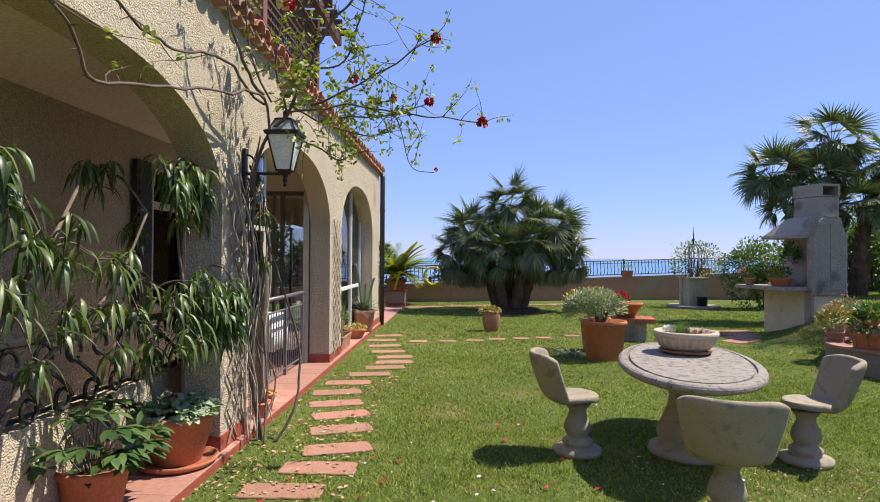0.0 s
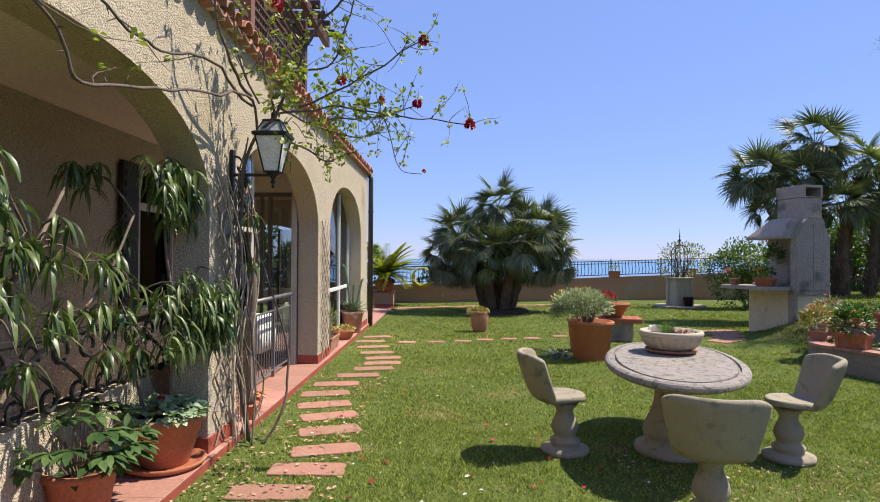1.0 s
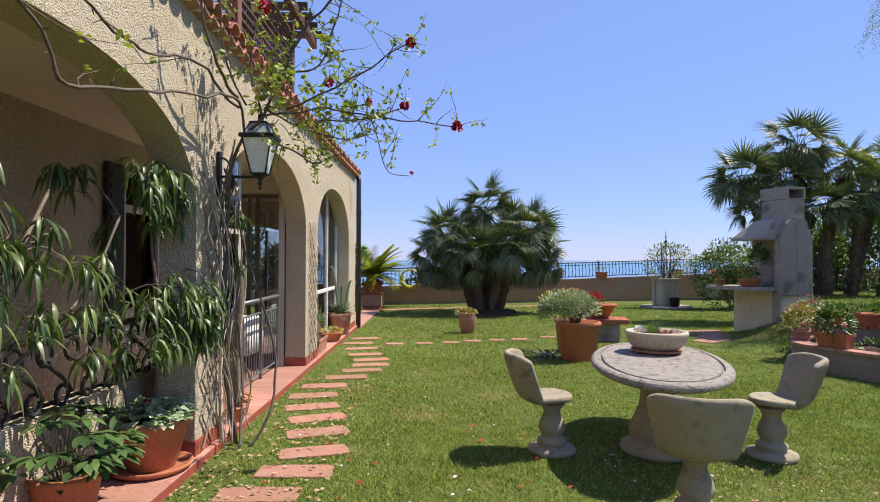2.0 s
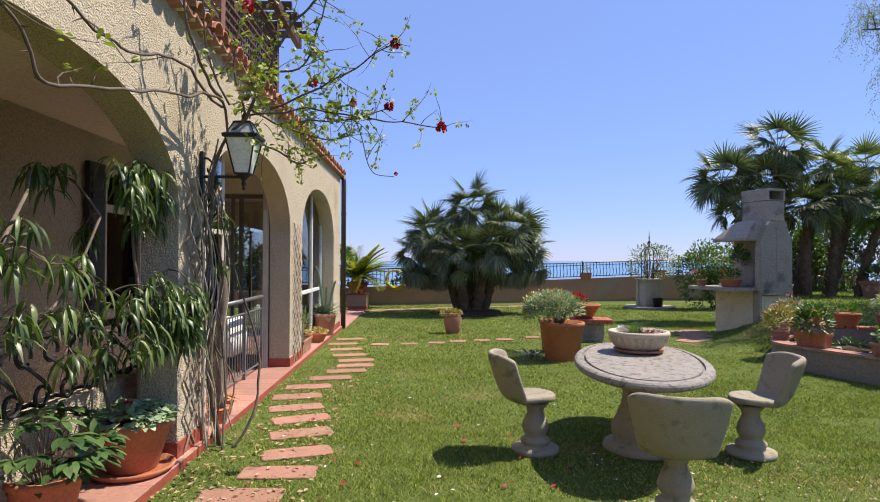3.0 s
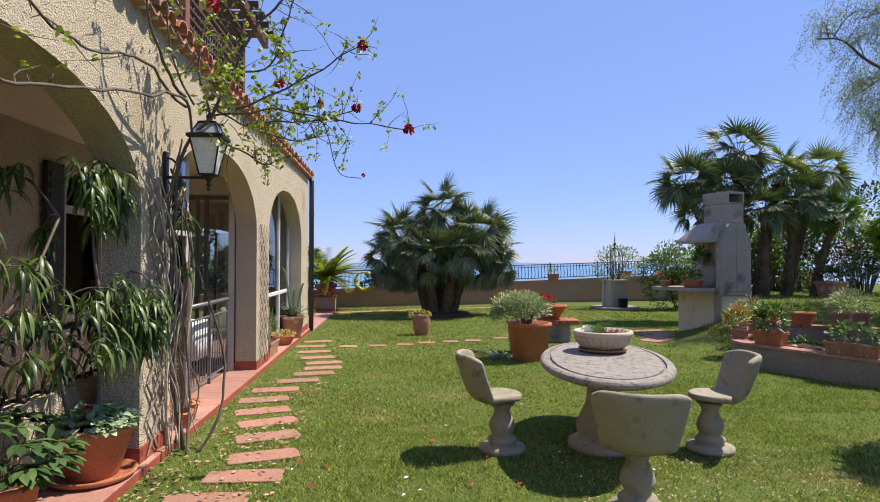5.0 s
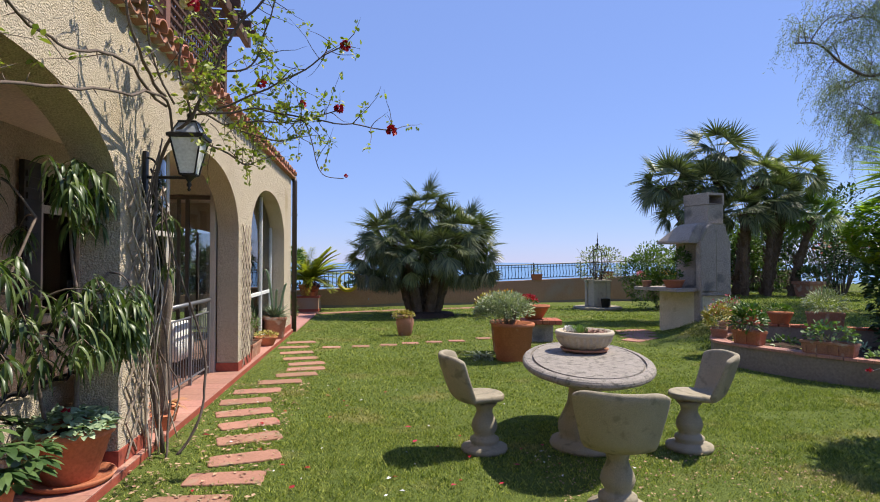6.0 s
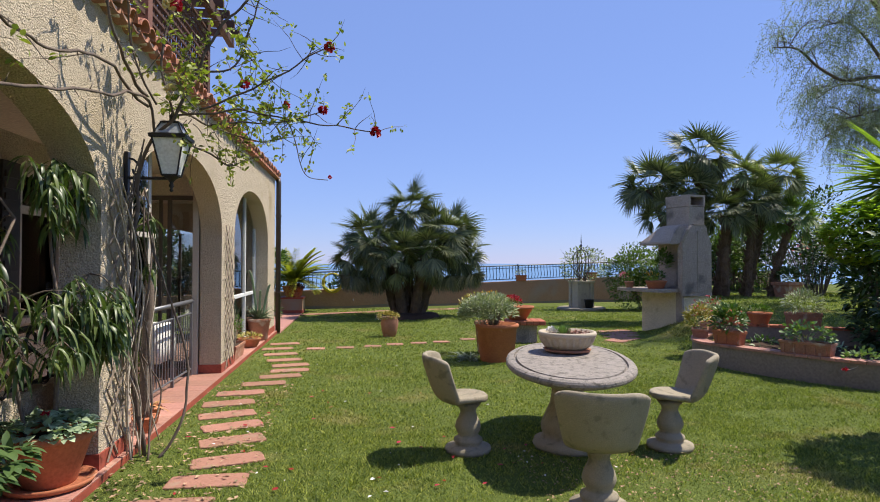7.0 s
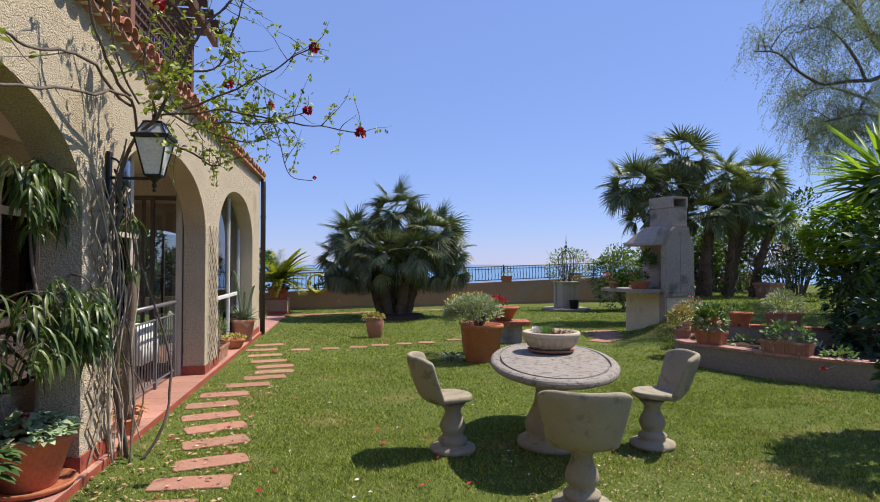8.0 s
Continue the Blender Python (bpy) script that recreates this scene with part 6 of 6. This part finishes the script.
def right_bush():
    t = place("large_shrub", 7.25, 8.2, 0.29, 0, "large leafy shrub with glossy green leaves in the raised bed", "shrub")
    twigs(t, 0.4, 0, 0.0, 0.6, 0.6, 1.5, 9, BARK, 0.016, "branch_spray")
    l, up, lime = Leaves(), Leaves(), Leaves()
    # shade and sun are in the leaf colours: dark low, mid-green above, lime rosettes
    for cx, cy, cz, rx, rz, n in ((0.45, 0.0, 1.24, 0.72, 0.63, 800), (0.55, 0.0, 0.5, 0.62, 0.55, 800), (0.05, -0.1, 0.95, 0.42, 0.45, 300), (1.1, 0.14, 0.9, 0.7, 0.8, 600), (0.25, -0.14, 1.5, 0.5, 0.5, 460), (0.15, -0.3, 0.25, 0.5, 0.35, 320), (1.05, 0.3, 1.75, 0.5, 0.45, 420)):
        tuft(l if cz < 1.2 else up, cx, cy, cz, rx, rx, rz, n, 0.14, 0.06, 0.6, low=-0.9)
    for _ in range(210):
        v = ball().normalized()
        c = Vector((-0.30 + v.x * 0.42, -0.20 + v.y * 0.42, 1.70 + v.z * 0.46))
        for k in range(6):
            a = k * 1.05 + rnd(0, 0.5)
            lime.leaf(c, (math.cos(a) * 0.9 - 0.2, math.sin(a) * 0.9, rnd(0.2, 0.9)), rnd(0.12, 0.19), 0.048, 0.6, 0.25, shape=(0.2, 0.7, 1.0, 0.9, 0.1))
    l.done("foliage", DARK_LEAF, t, "glossy lower leaves coloured dark for shade")
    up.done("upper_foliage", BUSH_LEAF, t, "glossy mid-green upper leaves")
    lime.done("sunlit_foliage", SUNLIT_LEAF, t, "leaf rosettes coloured yellow-green as if sunlit")
    y = place("yucca", 8.16, 8.3, 0.29, 0, "tall yucca with long stiff sword leaves rising from the shrub", "yucca")
    part("trunk", tube([(0, 0, 0), (0.02, 0, 1.2), (0.0, 0, 2.7)], [0.12, 0.10, 0.09], 10), BARK, y, smooth=True)
    yl = Leaves()
    for k in range(230):
        a = k * 2.4
        s_ = rnd(-0.7, 0.85)
        c = math.sqrt(max(0.03, 1 - s_ * s_))
        yl.leaf((-0.02, 0, 2.32 + 0.42 * (k / 230)), (c * math.cos(a), c * math.sin(a), s_ + 0.1), rnd(0.95, 1.4), 0.10, rnd(0.2, 0.8), 0.5, shape=(0.6, 1.0, 0.95, 0.6, 0.0))
    yl.done("leaves", material("yucca_leaf", (0.27, 0.35, 0.06), 0.4, (0.19, 0.27, 0.045), 3, 30, 0, island=0.3, spec=0.5, translucent=0.4), y)
    t = place("large_shrub", 4.85, 4.55, 0, 0, "tall leafy shrub whose shade falls on the lawn", "shrub")
    twigs(t, 0, 0, 0.0, 0.4, 0.4, 1.6, 9, BARK, 0.014, "branch_spray")
    g = Leaves()
    for cz, rx in ((0.6, 0.6), (1.2, 0.75), (1.8, 0.8), (2.3, 0.6)):
        tuft(g, 0.15, -0.05, cz, rx, rx, 0.45, 800, 0.13, 0.06, 0.6, low=-0.9)
    g.done("foliage", DARK_LEAF, t)


right_bush()


# ---- raised bed ----
def raised_bed():
    front = smooth_path([(6.0, 10.3, 0), (5.35, 9.7, 0), (5.0, 9.05, 0), (5.08, 8.5, 0), (5.33, 7.9, 0), (5.60, 7.35, 0), (5.96, 6.8, 0), (6.6, 6.3, 0), (7.5, 5.9, 0), (8.6, 5.7, 0)], 4)
    t = thing("raised_bed", 0, 0, 0, 0, "curved raised flower bed with a rendered wall and red tile coping", "flower bed")

    def strip(path, w0, w1, z0, z1):
        bm = bmesh.new()
        rings = []
        for i, p in enumerate(path):
            d = (path[min(i + 1, len(path) - 1)] - path[max(i - 1, 0)]).normalized()
            n = Vector((-d.y, d.x, 0))
            rings.append([bm.verts.new(p + n * w_ + Vector((0, 0, z))) for w_, z in ((w0, z0), (w1, z0), (w1, z1), (w0, z1))])
        for a, b in zip(rings, rings[1:]):
            for k in range(4):
                bm.faces.new((a[k], a[(k + 1) % 4], b[(k + 1) % 4], b[k]))
        bm.faces.new(rings[0][::-1])
        bm.faces.new(rings[-1])
        bmesh.ops.recalc_face_normals(bm, faces=bm.faces[:])
        return bm
    part("wall", strip(front, 0.0, 0.2, -0.1, 0.315), WALL_BASE, t, "grey stained rendered wall")
    for i in range(len(front) - 1):
        part("coping_tile", strip([front[i].lerp(front[i + 1], 0.02), front[i].lerp(front[i + 1], 0.98)], -0.02, 0.22, 0.319, 0.355), RED_TILE, t)
    back = smooth_path([(6.05, 10.35, 0), (6.42, 9.72, 0), (7.0, 9.25, 0), (7.6, 8.85, 0), (8.5, 8.5, 0), (9.6, 8.3, 0)], 5)
    part("back_wall", strip(back, -0.2, 0.0, 0.0, 0.50), WALL_BASE, t)
    for i in range(len(back) - 1):
        part("coping_tile", strip([back[i].lerp(back[i + 1], 0.02), back[i].lerp(back[i + 1], 0.98)], -0.22, 0.02, 0.504, 0.54), BRICK_RED, t)
    n = len(back)
    v = [p + Vector((0, 0, 0.26)) for p in back]
    f2_ = [front[min(len(front) - 1, int(i * (len(front) - 1) / (n - 1)))] + Vector((0.1, 0.05, 0.26)) for i in range(n)]
    raw("soil", v + f2_, [(i, i + 1, n + i + 1, n + i) for i in range(n - 1)], EARTH, t)

    def box_plant(x, y, z, rz, ln, wd, h, label, fol, fn, ll, lw, flower=None, mat=TERRACOTTA, spread=1.0):
        p = place("trough_planter", x, y, z, rz, label, "potted plant")
        trough(p, ln, wd, h, mat)
        l = Leaves()
        tuft(l, 0, 0, h + 0.10 * spread, ln * 0.5, wd * 0.6 * spread, 0.16 * spread, fn, ll, lw, low=-0.5)
        twigs(p, 0, 0, h * 0.8, ln * 0.4, wd * 0.5, 0.2, 10, PALE_STEM, 0.004)
        l.done("foliage", fol, p)
        if flower:
            g = Leaves()
            tuft(g, 0, 0, h + 0.16 * spread, ln * 0.45, wd * 0.5 * spread, 0.16 * spread, 36, 0.045, 0.035, 0.1)
            g.done("flowers", flower, p)
    box_plant(5.24, 8.52, 0.356, -62, 0.44, 0.22, 0.20, "terracotta trough of upright green leafy plants on the bed coping", BUSH_LEAF, 260, 0.10, 0.045, None, TERRACOTTA, 1.5)
    box_plant(5.68, 7.46, 0.356, -60, 0.66, 0.22, 0.17, "long terracotta trough with trailing geranium on the bed coping", GERANIUM_GREEN, 190, 0.06, 0.045, None, TERRACOTTA_OLD)
    box_plant(6.98, 9.16, 0.541, -36, 0.55, 0.24, 0.22, "terracotta trough of grey spiky plants on the back coping", SILVER_LEAF, 420, 0.10, 0.02, None, TERRACOTTA_OLD, 1.4)
    box_plant(5.92, 10.12, 0.356, 40, 0.45, 0.26, 0.18, "dark trough with red-flowered plants by the barbecue", SILVER_LEAF, 300, 0.07, 0.03, RED_PETAL, TERRACOTTA_OLD, 1.6)
    box_plant(5.30, 9.42, 0.356, 58, 0.42, 0.26, 0.14, "low trough of yellow and pink succulents on the bed coping", SUCCULENT, 300, 0.09, 0.035, PINK_PETAL, TERRACOTTA_OLD, 1.5)
    for x, y, z in ((6.47, 9.55, 0.541), (6.2, 9.98, 0.541)):
        p = place("flower_pot", x, y, z, 0, "small terracotta pot with low green plants on the coping", "potted plant", "pots on the back coping")
        make_pot(p, 0.13, 0.19, 0.2, 0.012, 0.04)
        l = Leaves()
        tuft(l, 0, 0, 0.24, 0.17, 0.17, 0.08, 150, 0.06, 0.03)
        l.done("foliage", BUSH_LEAF, p)
    g = place("geranium_spray", 6.02, 6.95, 0.0, 0, "trailing geranium with one red flower hanging over the bed wall", "flower")
    l = Leaves()
    tuft(l, 0.0, 0.0, 0.38, 0.22, 0.18, 0.12, 90, 0.06, 0.045)
    l.done("foliage", GERANIUM_GREEN, g)
    part("stem", tube([(0, 0, 0.38), (-0.14, -0.10, 0.28), (-0.32, -0.12, 0.24)], 0.004, 4), PALE_STEM, g)
    fl_ = Leaves()
    tuft(fl_, -0.32, -0.12, 0.24, 0.03, 0.03, 0.03, 26, 0.03, 0.025, 0.1)
    fl_.done("flower", RED_PETAL, g)


    for x, y in ((6.0, 8.8), (6.5, 8.0), (6.6, 8.7), (5.8, 9.4), (6.05, 8.1)):
        g = place("bed_plant", x, y, 0.26, 0, "low straggling green plant growing in the raised bed", "plant", "plants in the raised bed")
        l = Leaves()
        tuft(l, 0, 0, 0.06, 0.22, 0.22, 0.10, 70, 0.08, 0.03)
        l.done("foliage", R.choice((BUSH_LEAF, GERANIUM_LEAF, SUCCULENT)), g)


raised_bed()


# ---- stone well with an iron top ----
def well():
    t = place("stone_planter", 7.15, 19.75, 0, 8, "carved stone well-head planter with an iron finial arch", "planter")
    part("slab", lathe([(0.82, 0), (0.82, 0.06), (0.78, 0.08), (0.02, 0.08)], 32, wobble=0.03), CAST_STONE, t, "round stone slab")
    bm = box(0, 0, 0.50, 0.54, 0.54, 0.84, 0.03)
    for sx in (-1, 1):
        for sy in (-1, 1):
            box(sx * 0.24, sy * 0.24, 0.50, 0.15, 0.15, 0.86, 0.03, bm)
    part("block", bm, URN_STONE, t, "weathered carved stone block")
    part("rim", box(0, 0, 0.94, 0.68, 0.68, 0.07, 0.02), URN_STONE, t)
    for a in (0, 90):
        arch = [(0.28 * math.cos(math.pi * k / 12) if 0 < k < 12 else (0.28 if k == 0 else -0.28), 0, 1.75 + 0.28 * math.sin(math.pi * k / 12)) for k in range(13)]
        arch = [(0.28, 0, 0.95)] + arch + [(-0.28, 0, 0.95)]
        o = part("iron_hoop", tube(arch, 0.014, 5), IRON, t)
        o.matrix_basis = pose(0, 0, 0, 0, 0, a)
    part("finial", lathe([(0.012, 2.02), (0.03, 2.06), (0.012, 2.1), (0.045, 2.17), (0.012, 2.23), (0.02, 2.3), (0.01, 2.4), (0.003, 2.58)], 10), IRON, t, smooth=True)
    s_ = place("potted_shrub", 7.15, 19.7, 0.965, 0, "straggling grey-green shrub growing from the stone planter", "shrub")
    twigs(s_, 0, 0, 0, 0.75, 0.5, 1.2, 34, BARK, 0.010, "branch_spray")
    l = Leaves()
    tuft(l, 0.1, 0, 0.50, 0.85, 0.5, 0.65, 750, 0.10, 0.05, low=-0.7)
    l.done("foliage", SILVER_LEAF, s_)
    d = place("metal_bucket", 7.22, 19.22, 0.08, 0, "dark metal pot standing against the stone planter", "pot")
    part("pot", lathe([(0.12, 0), (0.16, 0.28), (0.17, 0.29), (0.14, 0.28), (0.02, 0.26)], 18), IRON, d, smooth=True)


well()


def worktop_plants():
    m = pose(6.53, 12.16, 0, 0, 0, 16)
    for lx, ly, r, h, fol, n, hh, label, flower in ((-0.30, 0.45, 0.22, 0.17, SUCCULENT, 200, 0.16, "wide terracotta bowl of mixed succulents on the barbecue worktop", YELLOW_PETAL), (-0.52, 1.05, 0.10, 0.14, BUSH_LEAF, 90, 0.15, "small dark pot with pink flowers on the barbecue worktop", PINK_PETAL)):
        p0 = m @ Vector((lx, ly, 1.025))
        t = place("worktop_planter", p0.x, p0.y, 1.025, 0, label, "potted plant")
        make_pot(t, r * 0.75, r, h, 0.015, 0.04, TERRACOTTA if r > 0.2 else TERRACOTTA_OLD)
        l, g = Leaves(), Leaves()
        tuft(l, -0.05, 0, h + 0.06, r * 1.1, r, hh, n, 0.08, 0.03)
        tuft(g, -0.12, 0, h + 0.10, r * 0.8, r * 0.6, hh * 0.6, 50, 0.06, 0.03)
        if r > 0.2:
            tuft(l, 0.22, 0.05, h + 0.36, 0.16, 0.14, 0.36, 240, 0.09, 0.04)
        l.done("foliage", BUSH_LEAF if r > 0.2 else fol, t)
        g.done("flowers", flower, t)
    for x, label in ((4.95 + 0.9, "terracotta pot with a small plant on the garden wall"), (9.0, "terracotta pot of pink flowers on the garden wall")):
        t = place("wall_pot", x, wall_y(x) - 0.04, wall_top(x), 0, label, "potted plant")
        trough(t, 0.42, 0.2, 0.22, TERRACOTTA, False)
        l = Leaves()
        tuft(l, 0, 0, 0.3, 0.2, 0.12, 0.14, 90, 0.08, 0.03)
        l.done("foliage", SILVER_LEAF, t)
        t.location.y = wall_y(x) + 0.03


worktop_plants()


def lamp_post():
    x, y = 12.6, 13.9
    t = place("garden_lamp", x, y, ground_z(x, y) - 0.02, 0, "black garden lamp post with a lantern head under the trees", "lamp post")
    part("base", box(0, 0, 0.2, 0.4, 0.4, 0.4, 0.02), GRIT, t)
    part("post", tube([(0, 0, 0.4), (0, 0, 2.2)], [0.06, 0.04], 10), IRON, t, smooth=True)
    part("lantern", lathe([(0.05, 2.2), (0.10, 2.24), (0.16, 2.5), (0.18, 2.51), (0.06, 2.62), (0.02, 2.68)], 8), material("old_lantern_glass", (0.3, 0.3, 0.28), 0.3, None, 8, 40, 0.1), t)


lamp_post()

# far tree tops beyond the wall
for x, y, r in ((-3.0, 60, 2.6), (1.5, 72, 2.4), (-9, 64, 3.2), (24, 46, 4.5), (30, 40, 5.0), (36, 34, 5.5)):
    shrub("distant_tree", x, y, r, r, 12.2 if x < 10 else 15.5, 900, DARK_LEAF, "dark round tree top on the slope beyond the wall", "tree", 0.5, 0.3, "trees on the slope below", 7, -11.2)
for x, y, h in ((-8.6, 25.5, 4.5), (-10.2, 26.5, 5.0), (-7.2, 27.0, 3.6), (-12.0, 27.0, 5.2)):
    shrub("distant_tree", x, y, 1.2, 1.2, h, 2600, DARK_LEAF, "dark tree beyond the wall seen through the glazed veranda", "tree", 0.24, 0.12, "trees on the slope below", 12, -1.2)
# unseen trees added behind the viewer as a backdrop for reflections
for x, y, h in ((-6.5, -14, 5.0), (-2.5, -16, 6.0), (2.5, -15, 5.0), (7.5, -13, 5.5), (12.0, -9, 5.0), (16.5, -3, 5.0)):
    shrub("garden_tree", x, y, 2.4, 1.8, h, 1500, DARK_LEAF, "dense dark evergreen added out of view behind the viewer", "tree", 0.22, 0.1, "evergreens on the near side of the garden", 9)


# ---- stepping stones, petals, grass ----
STEPS = [(-1.55, 4.12, -8), (-1.41, 4.57, -8), (-1.36, 5.02, 9), (-1.43, 5.55, 11), (-1.53, 6.04, 13), (-1.68, 6.51, 9), (-1.77, 7.03, 5), (-1.74, 7.57, 0), (-1.56, 8.12, 0), (-1.41, 8.60, 4), (-1.33, 9.05, 2), (-1.37, 9.52, 5), (-1.52, 10.02, 3), (-1.66, 10.60, 3), (-1.80, 11.3, 0), (-1.75, 12.0, 3),
         (-1.12, 11.25, 85), (-0.59, 11.36, 93), (-0.08, 11.48, 88), (0.35, 11.66, 90), (0.82, 11.78, 95), (1.28, 11.9, 87), (1.88, 12.2, 90)]
FAR_STEPS = [(-1.7, 18.7, 10), (-1.0, 19.0, 5), (-0.3, 19.3, 0), (0.5, 19.6, 8), (2.4, 20.3, 0), (3.1, 20.6, 6), (3.8, 20.9, 3), (4.5, 21.1, 0), (5.4, 21.4, 6), (5.25, 12.35, 26), (5.45, 12.9, 20), (5.55, 13.4, 10), (5.05, 11.85, 30)]


def stepping_path():
    t = thing("stepping_path", 0, 0, 0, 0, "worn terracotta stepping slabs set in the lawn", "path", kind="structure")
    meshes = []
    for i in range(4):
        bm = bmesh.new()
        w_, d = 0.29, 0.135
        ring = []
        for k in range(48):
            a = 2 * math.pi * k / 48
            ca, sa_ = math.cos(a), math.sin(a)
            s_ = 1 / (abs(ca / w_) ** 14 + abs(sa_ / d) ** 14) ** (1 / 14)
            s_ *= 0.96 + 0.09 * noise.noise((ca * 2 + i * 7, sa_ * 2, i))
            ring.append(Vector((ca * s_, sa_ * s_, 0)))
        bm = loft([[p + Vector((0, 0, -0.03)) for p in ring], [p + Vector((0, 0, 0.008)) for p in ring], [p * 0.97 + Vector((0, 0, 0.014)) for p in ring]])
        o = part("slab", bm, STEP_TILE, t)
        meshes.append(o.data)
        bpy.data.objects.remove(o)
    for i, (x, y, a) in enumerate(STEPS + FAR_STEPS):
        o = new("slab", meshes[i % 4])
        o.parent = t
        big = 1.0 if i < len(STEPS) else 1.6
        if i >= 16 and i < len(STEPS):
            o.matrix_basis = pose(x, y, ground_z(x, y), 0, 0, a - 90 + rnd(-6, 6)) @ Matrix.Diagonal((0.58, 0.9, 1, 1))
        else:
            o.matrix_basis = pose(x, y, ground_z(x, y), 0, 0, a + 9) @ Matrix.Diagonal((big, big, 1, 1))


stepping_path()


def scatter(name, n, mat, size, area, label):
    v, f = [], []
    rg = random.Random(hash(len(name)) % 97 + n)
    for _ in range(n):
        x0, x1, y0, y1 = area
        x, y = rg.uniform(x0, x1), y0 + (y1 - y0) * rg.random() ** 1.4
        z = ground_z(x, y) + rg.uniform(0.017, 0.026)
        a, s_ = rg.uniform(0, 6.28), size * rg.uniform(0.5, 1.2)
        c, d = math.cos(a) * s_, math.sin(a) * s_
        i = len(v)
        v += [(x - c, y - d, z), (x - d * 0.6, y + c * 0.6, z + rg.uniform(0, 0.012)), (x + c, y + d, z + 0.004), (x + d * 0.6, y - c * 0.6, z + rg.uniform(0, 0.012))]
        f.append((i, i + 1, i + 2, i + 3))
    return tagged(raw(name, v, f, mat), label, "fallen leaves", kind="stuff")


scatter("fallen_petals", 60, RED_PETAL, 0.028, (-1.9, 1.2, 2.8, 8.0), "fallen red rose petals lying in the grass")
scatter("fallen_blossom", 70, WHITE_PETAL, 0.018, (-1.9, 2.0, 2.8, 10.0), "small pale fallen blossoms in the grass")
scatter("dry_leaves", 620, material("dead_leaf", (0.42, 0.29, 0.17), 0.8, (0.32, 0.19, 0.11), 9, 40, 0, island=0.4), 0.022, (-2.12, -1.1, 3.2, 8.0), "dry brown leaves fallen below the rose")


scatter("dry_clippings", 900, bpy.data.materials["dead_leaf"], 0.012, (0.9, 3.0, 3.3, 4.9), "dry brownish clippings and thatch by the stone chairs")


def grass():
    rg = np.random.default_rng(3)
    parts_ = []
    for n, x0, x1, y0, y1, h, wd in ((130000, -2.1, 3.6, 2.9, 6.0, 0.024, 0.0085), (110000, -2.1, 5.2, 6.0, 10.0, 0.025, 0.012), (70000, -2.1, 8.0, 10.0, 16.0, 0.028, 0.02), (60000, 3.0, 7.0, 3.4, 8.0, 0.025, 0.011), (34000, 5.8, 14.0, 9.9, 17.0, 0.036, 0.024), (26000, -2.1, 9.0, 16.0, 21.0, 0.03, 0.03)):
        x, y = rg.uniform(x0, x1, n), rg.uniform(y0, y1, n)
        keep = np.ones(n, bool)
        for sx, sy, a in STEPS:
            r = radians(a + 9 if a < 45 else a - 90)
            k = 0.58 if a > 45 else 1.0
            dx, dy = x - sx, y - sy
            u, w_ = dx * math.cos(r) + dy * math.sin(r), dy * math.cos(r) - dx * math.sin(r)
            keep &= ~((abs(u) < 0.225 * k + 0.03 * np.sin(y * 40)) & (abs(w_) < 0.105 + 0.025 * np.sin(x * 37)))
        edge = np.interp(y, (5.7, 5.9, 6.3, 6.8, 7.35, 7.9, 8.5, 9.05, 9.7, 10.3), (8.6, 7.5, 6.6, 5.96, 5.6, 5.33, 5.08, 5.0, 5.35, 6.0))
        keep &= ~((x > edge - 0.02) & (y > 5.7) & (y < 10.2))
        patch = np.sin(x * 1.3 + 2 * np.sin(y * 0.7)) * np.sin(y * 1.1 + 1.5 * np.sin(x * 0.9))
        keep &= rg.random(n) < 0.85 + 0.3 * patch - 0.55 * np.exp(-((x - 1.9) / 0.9) ** 2 - ((y - 3.9) / 0.55) ** 2)
        keep &= ~((x < -1.72 + 0.12 * np.sin(y * 3.1)) & (rg.random(n) < 0.55))
        x, y = x[keep], y[keep]
        n = len(x)
        z = np.array([ground_z(a, b) for a, b in zip(x, y)]) - 0.004
        clump = np.sin(x * 23 + 3 * np.sin(y * 9)) * np.sin(y * 27 + 3 * np.sin(x * 11)) + np.sin(x * 7 + 2 * np.sin(y * 4)) * np.sin(y * 8 + 2 * np.sin(x * 5))
        a, hh = rg.uniform(0, 6.283, n), h * rg.uniform(0.5, 1.3, n) * (1.0 + 0.38 * clump)
        lx, ly = rg.normal(0, 0.75, n) * hh, rg.normal(0, 0.75, n) * hh
        dx, dy = np.cos(a) * wd / 2, np.sin(a) * wd / 2
        tri = np.stack([np.stack([x - dx, y - dy, z], 1), np.stack([x + dx, y + dy, z], 1), np.stack([x + lx, y + ly, z + hh], 1)], 1)
        parts_.append(tri.reshape(-1, 3))
    v = np.concatenate(parts_).astype(np.float32)
    n = len(v) // 3
    me = bpy.data.meshes.new("grass")
    me.vertices.add(3 * n)
    me.vertices.foreach_set("co", v.ravel())
    me.loops.add(3 * n)
    me.loops.foreach_set("vertex_index", np.arange(3 * n, dtype=np.int32))
    me.polygons.add(n)
    me.polygons.foreach_set("loop_start", np.arange(0, 3 * n, 3, dtype=np.int32))
    me.update(calc_edges=True)
    me.materials.append(BLADE)
    tagged(new("grass", me), "short mown green grass blades of the lawn", "grass", kind="stuff")


grass()
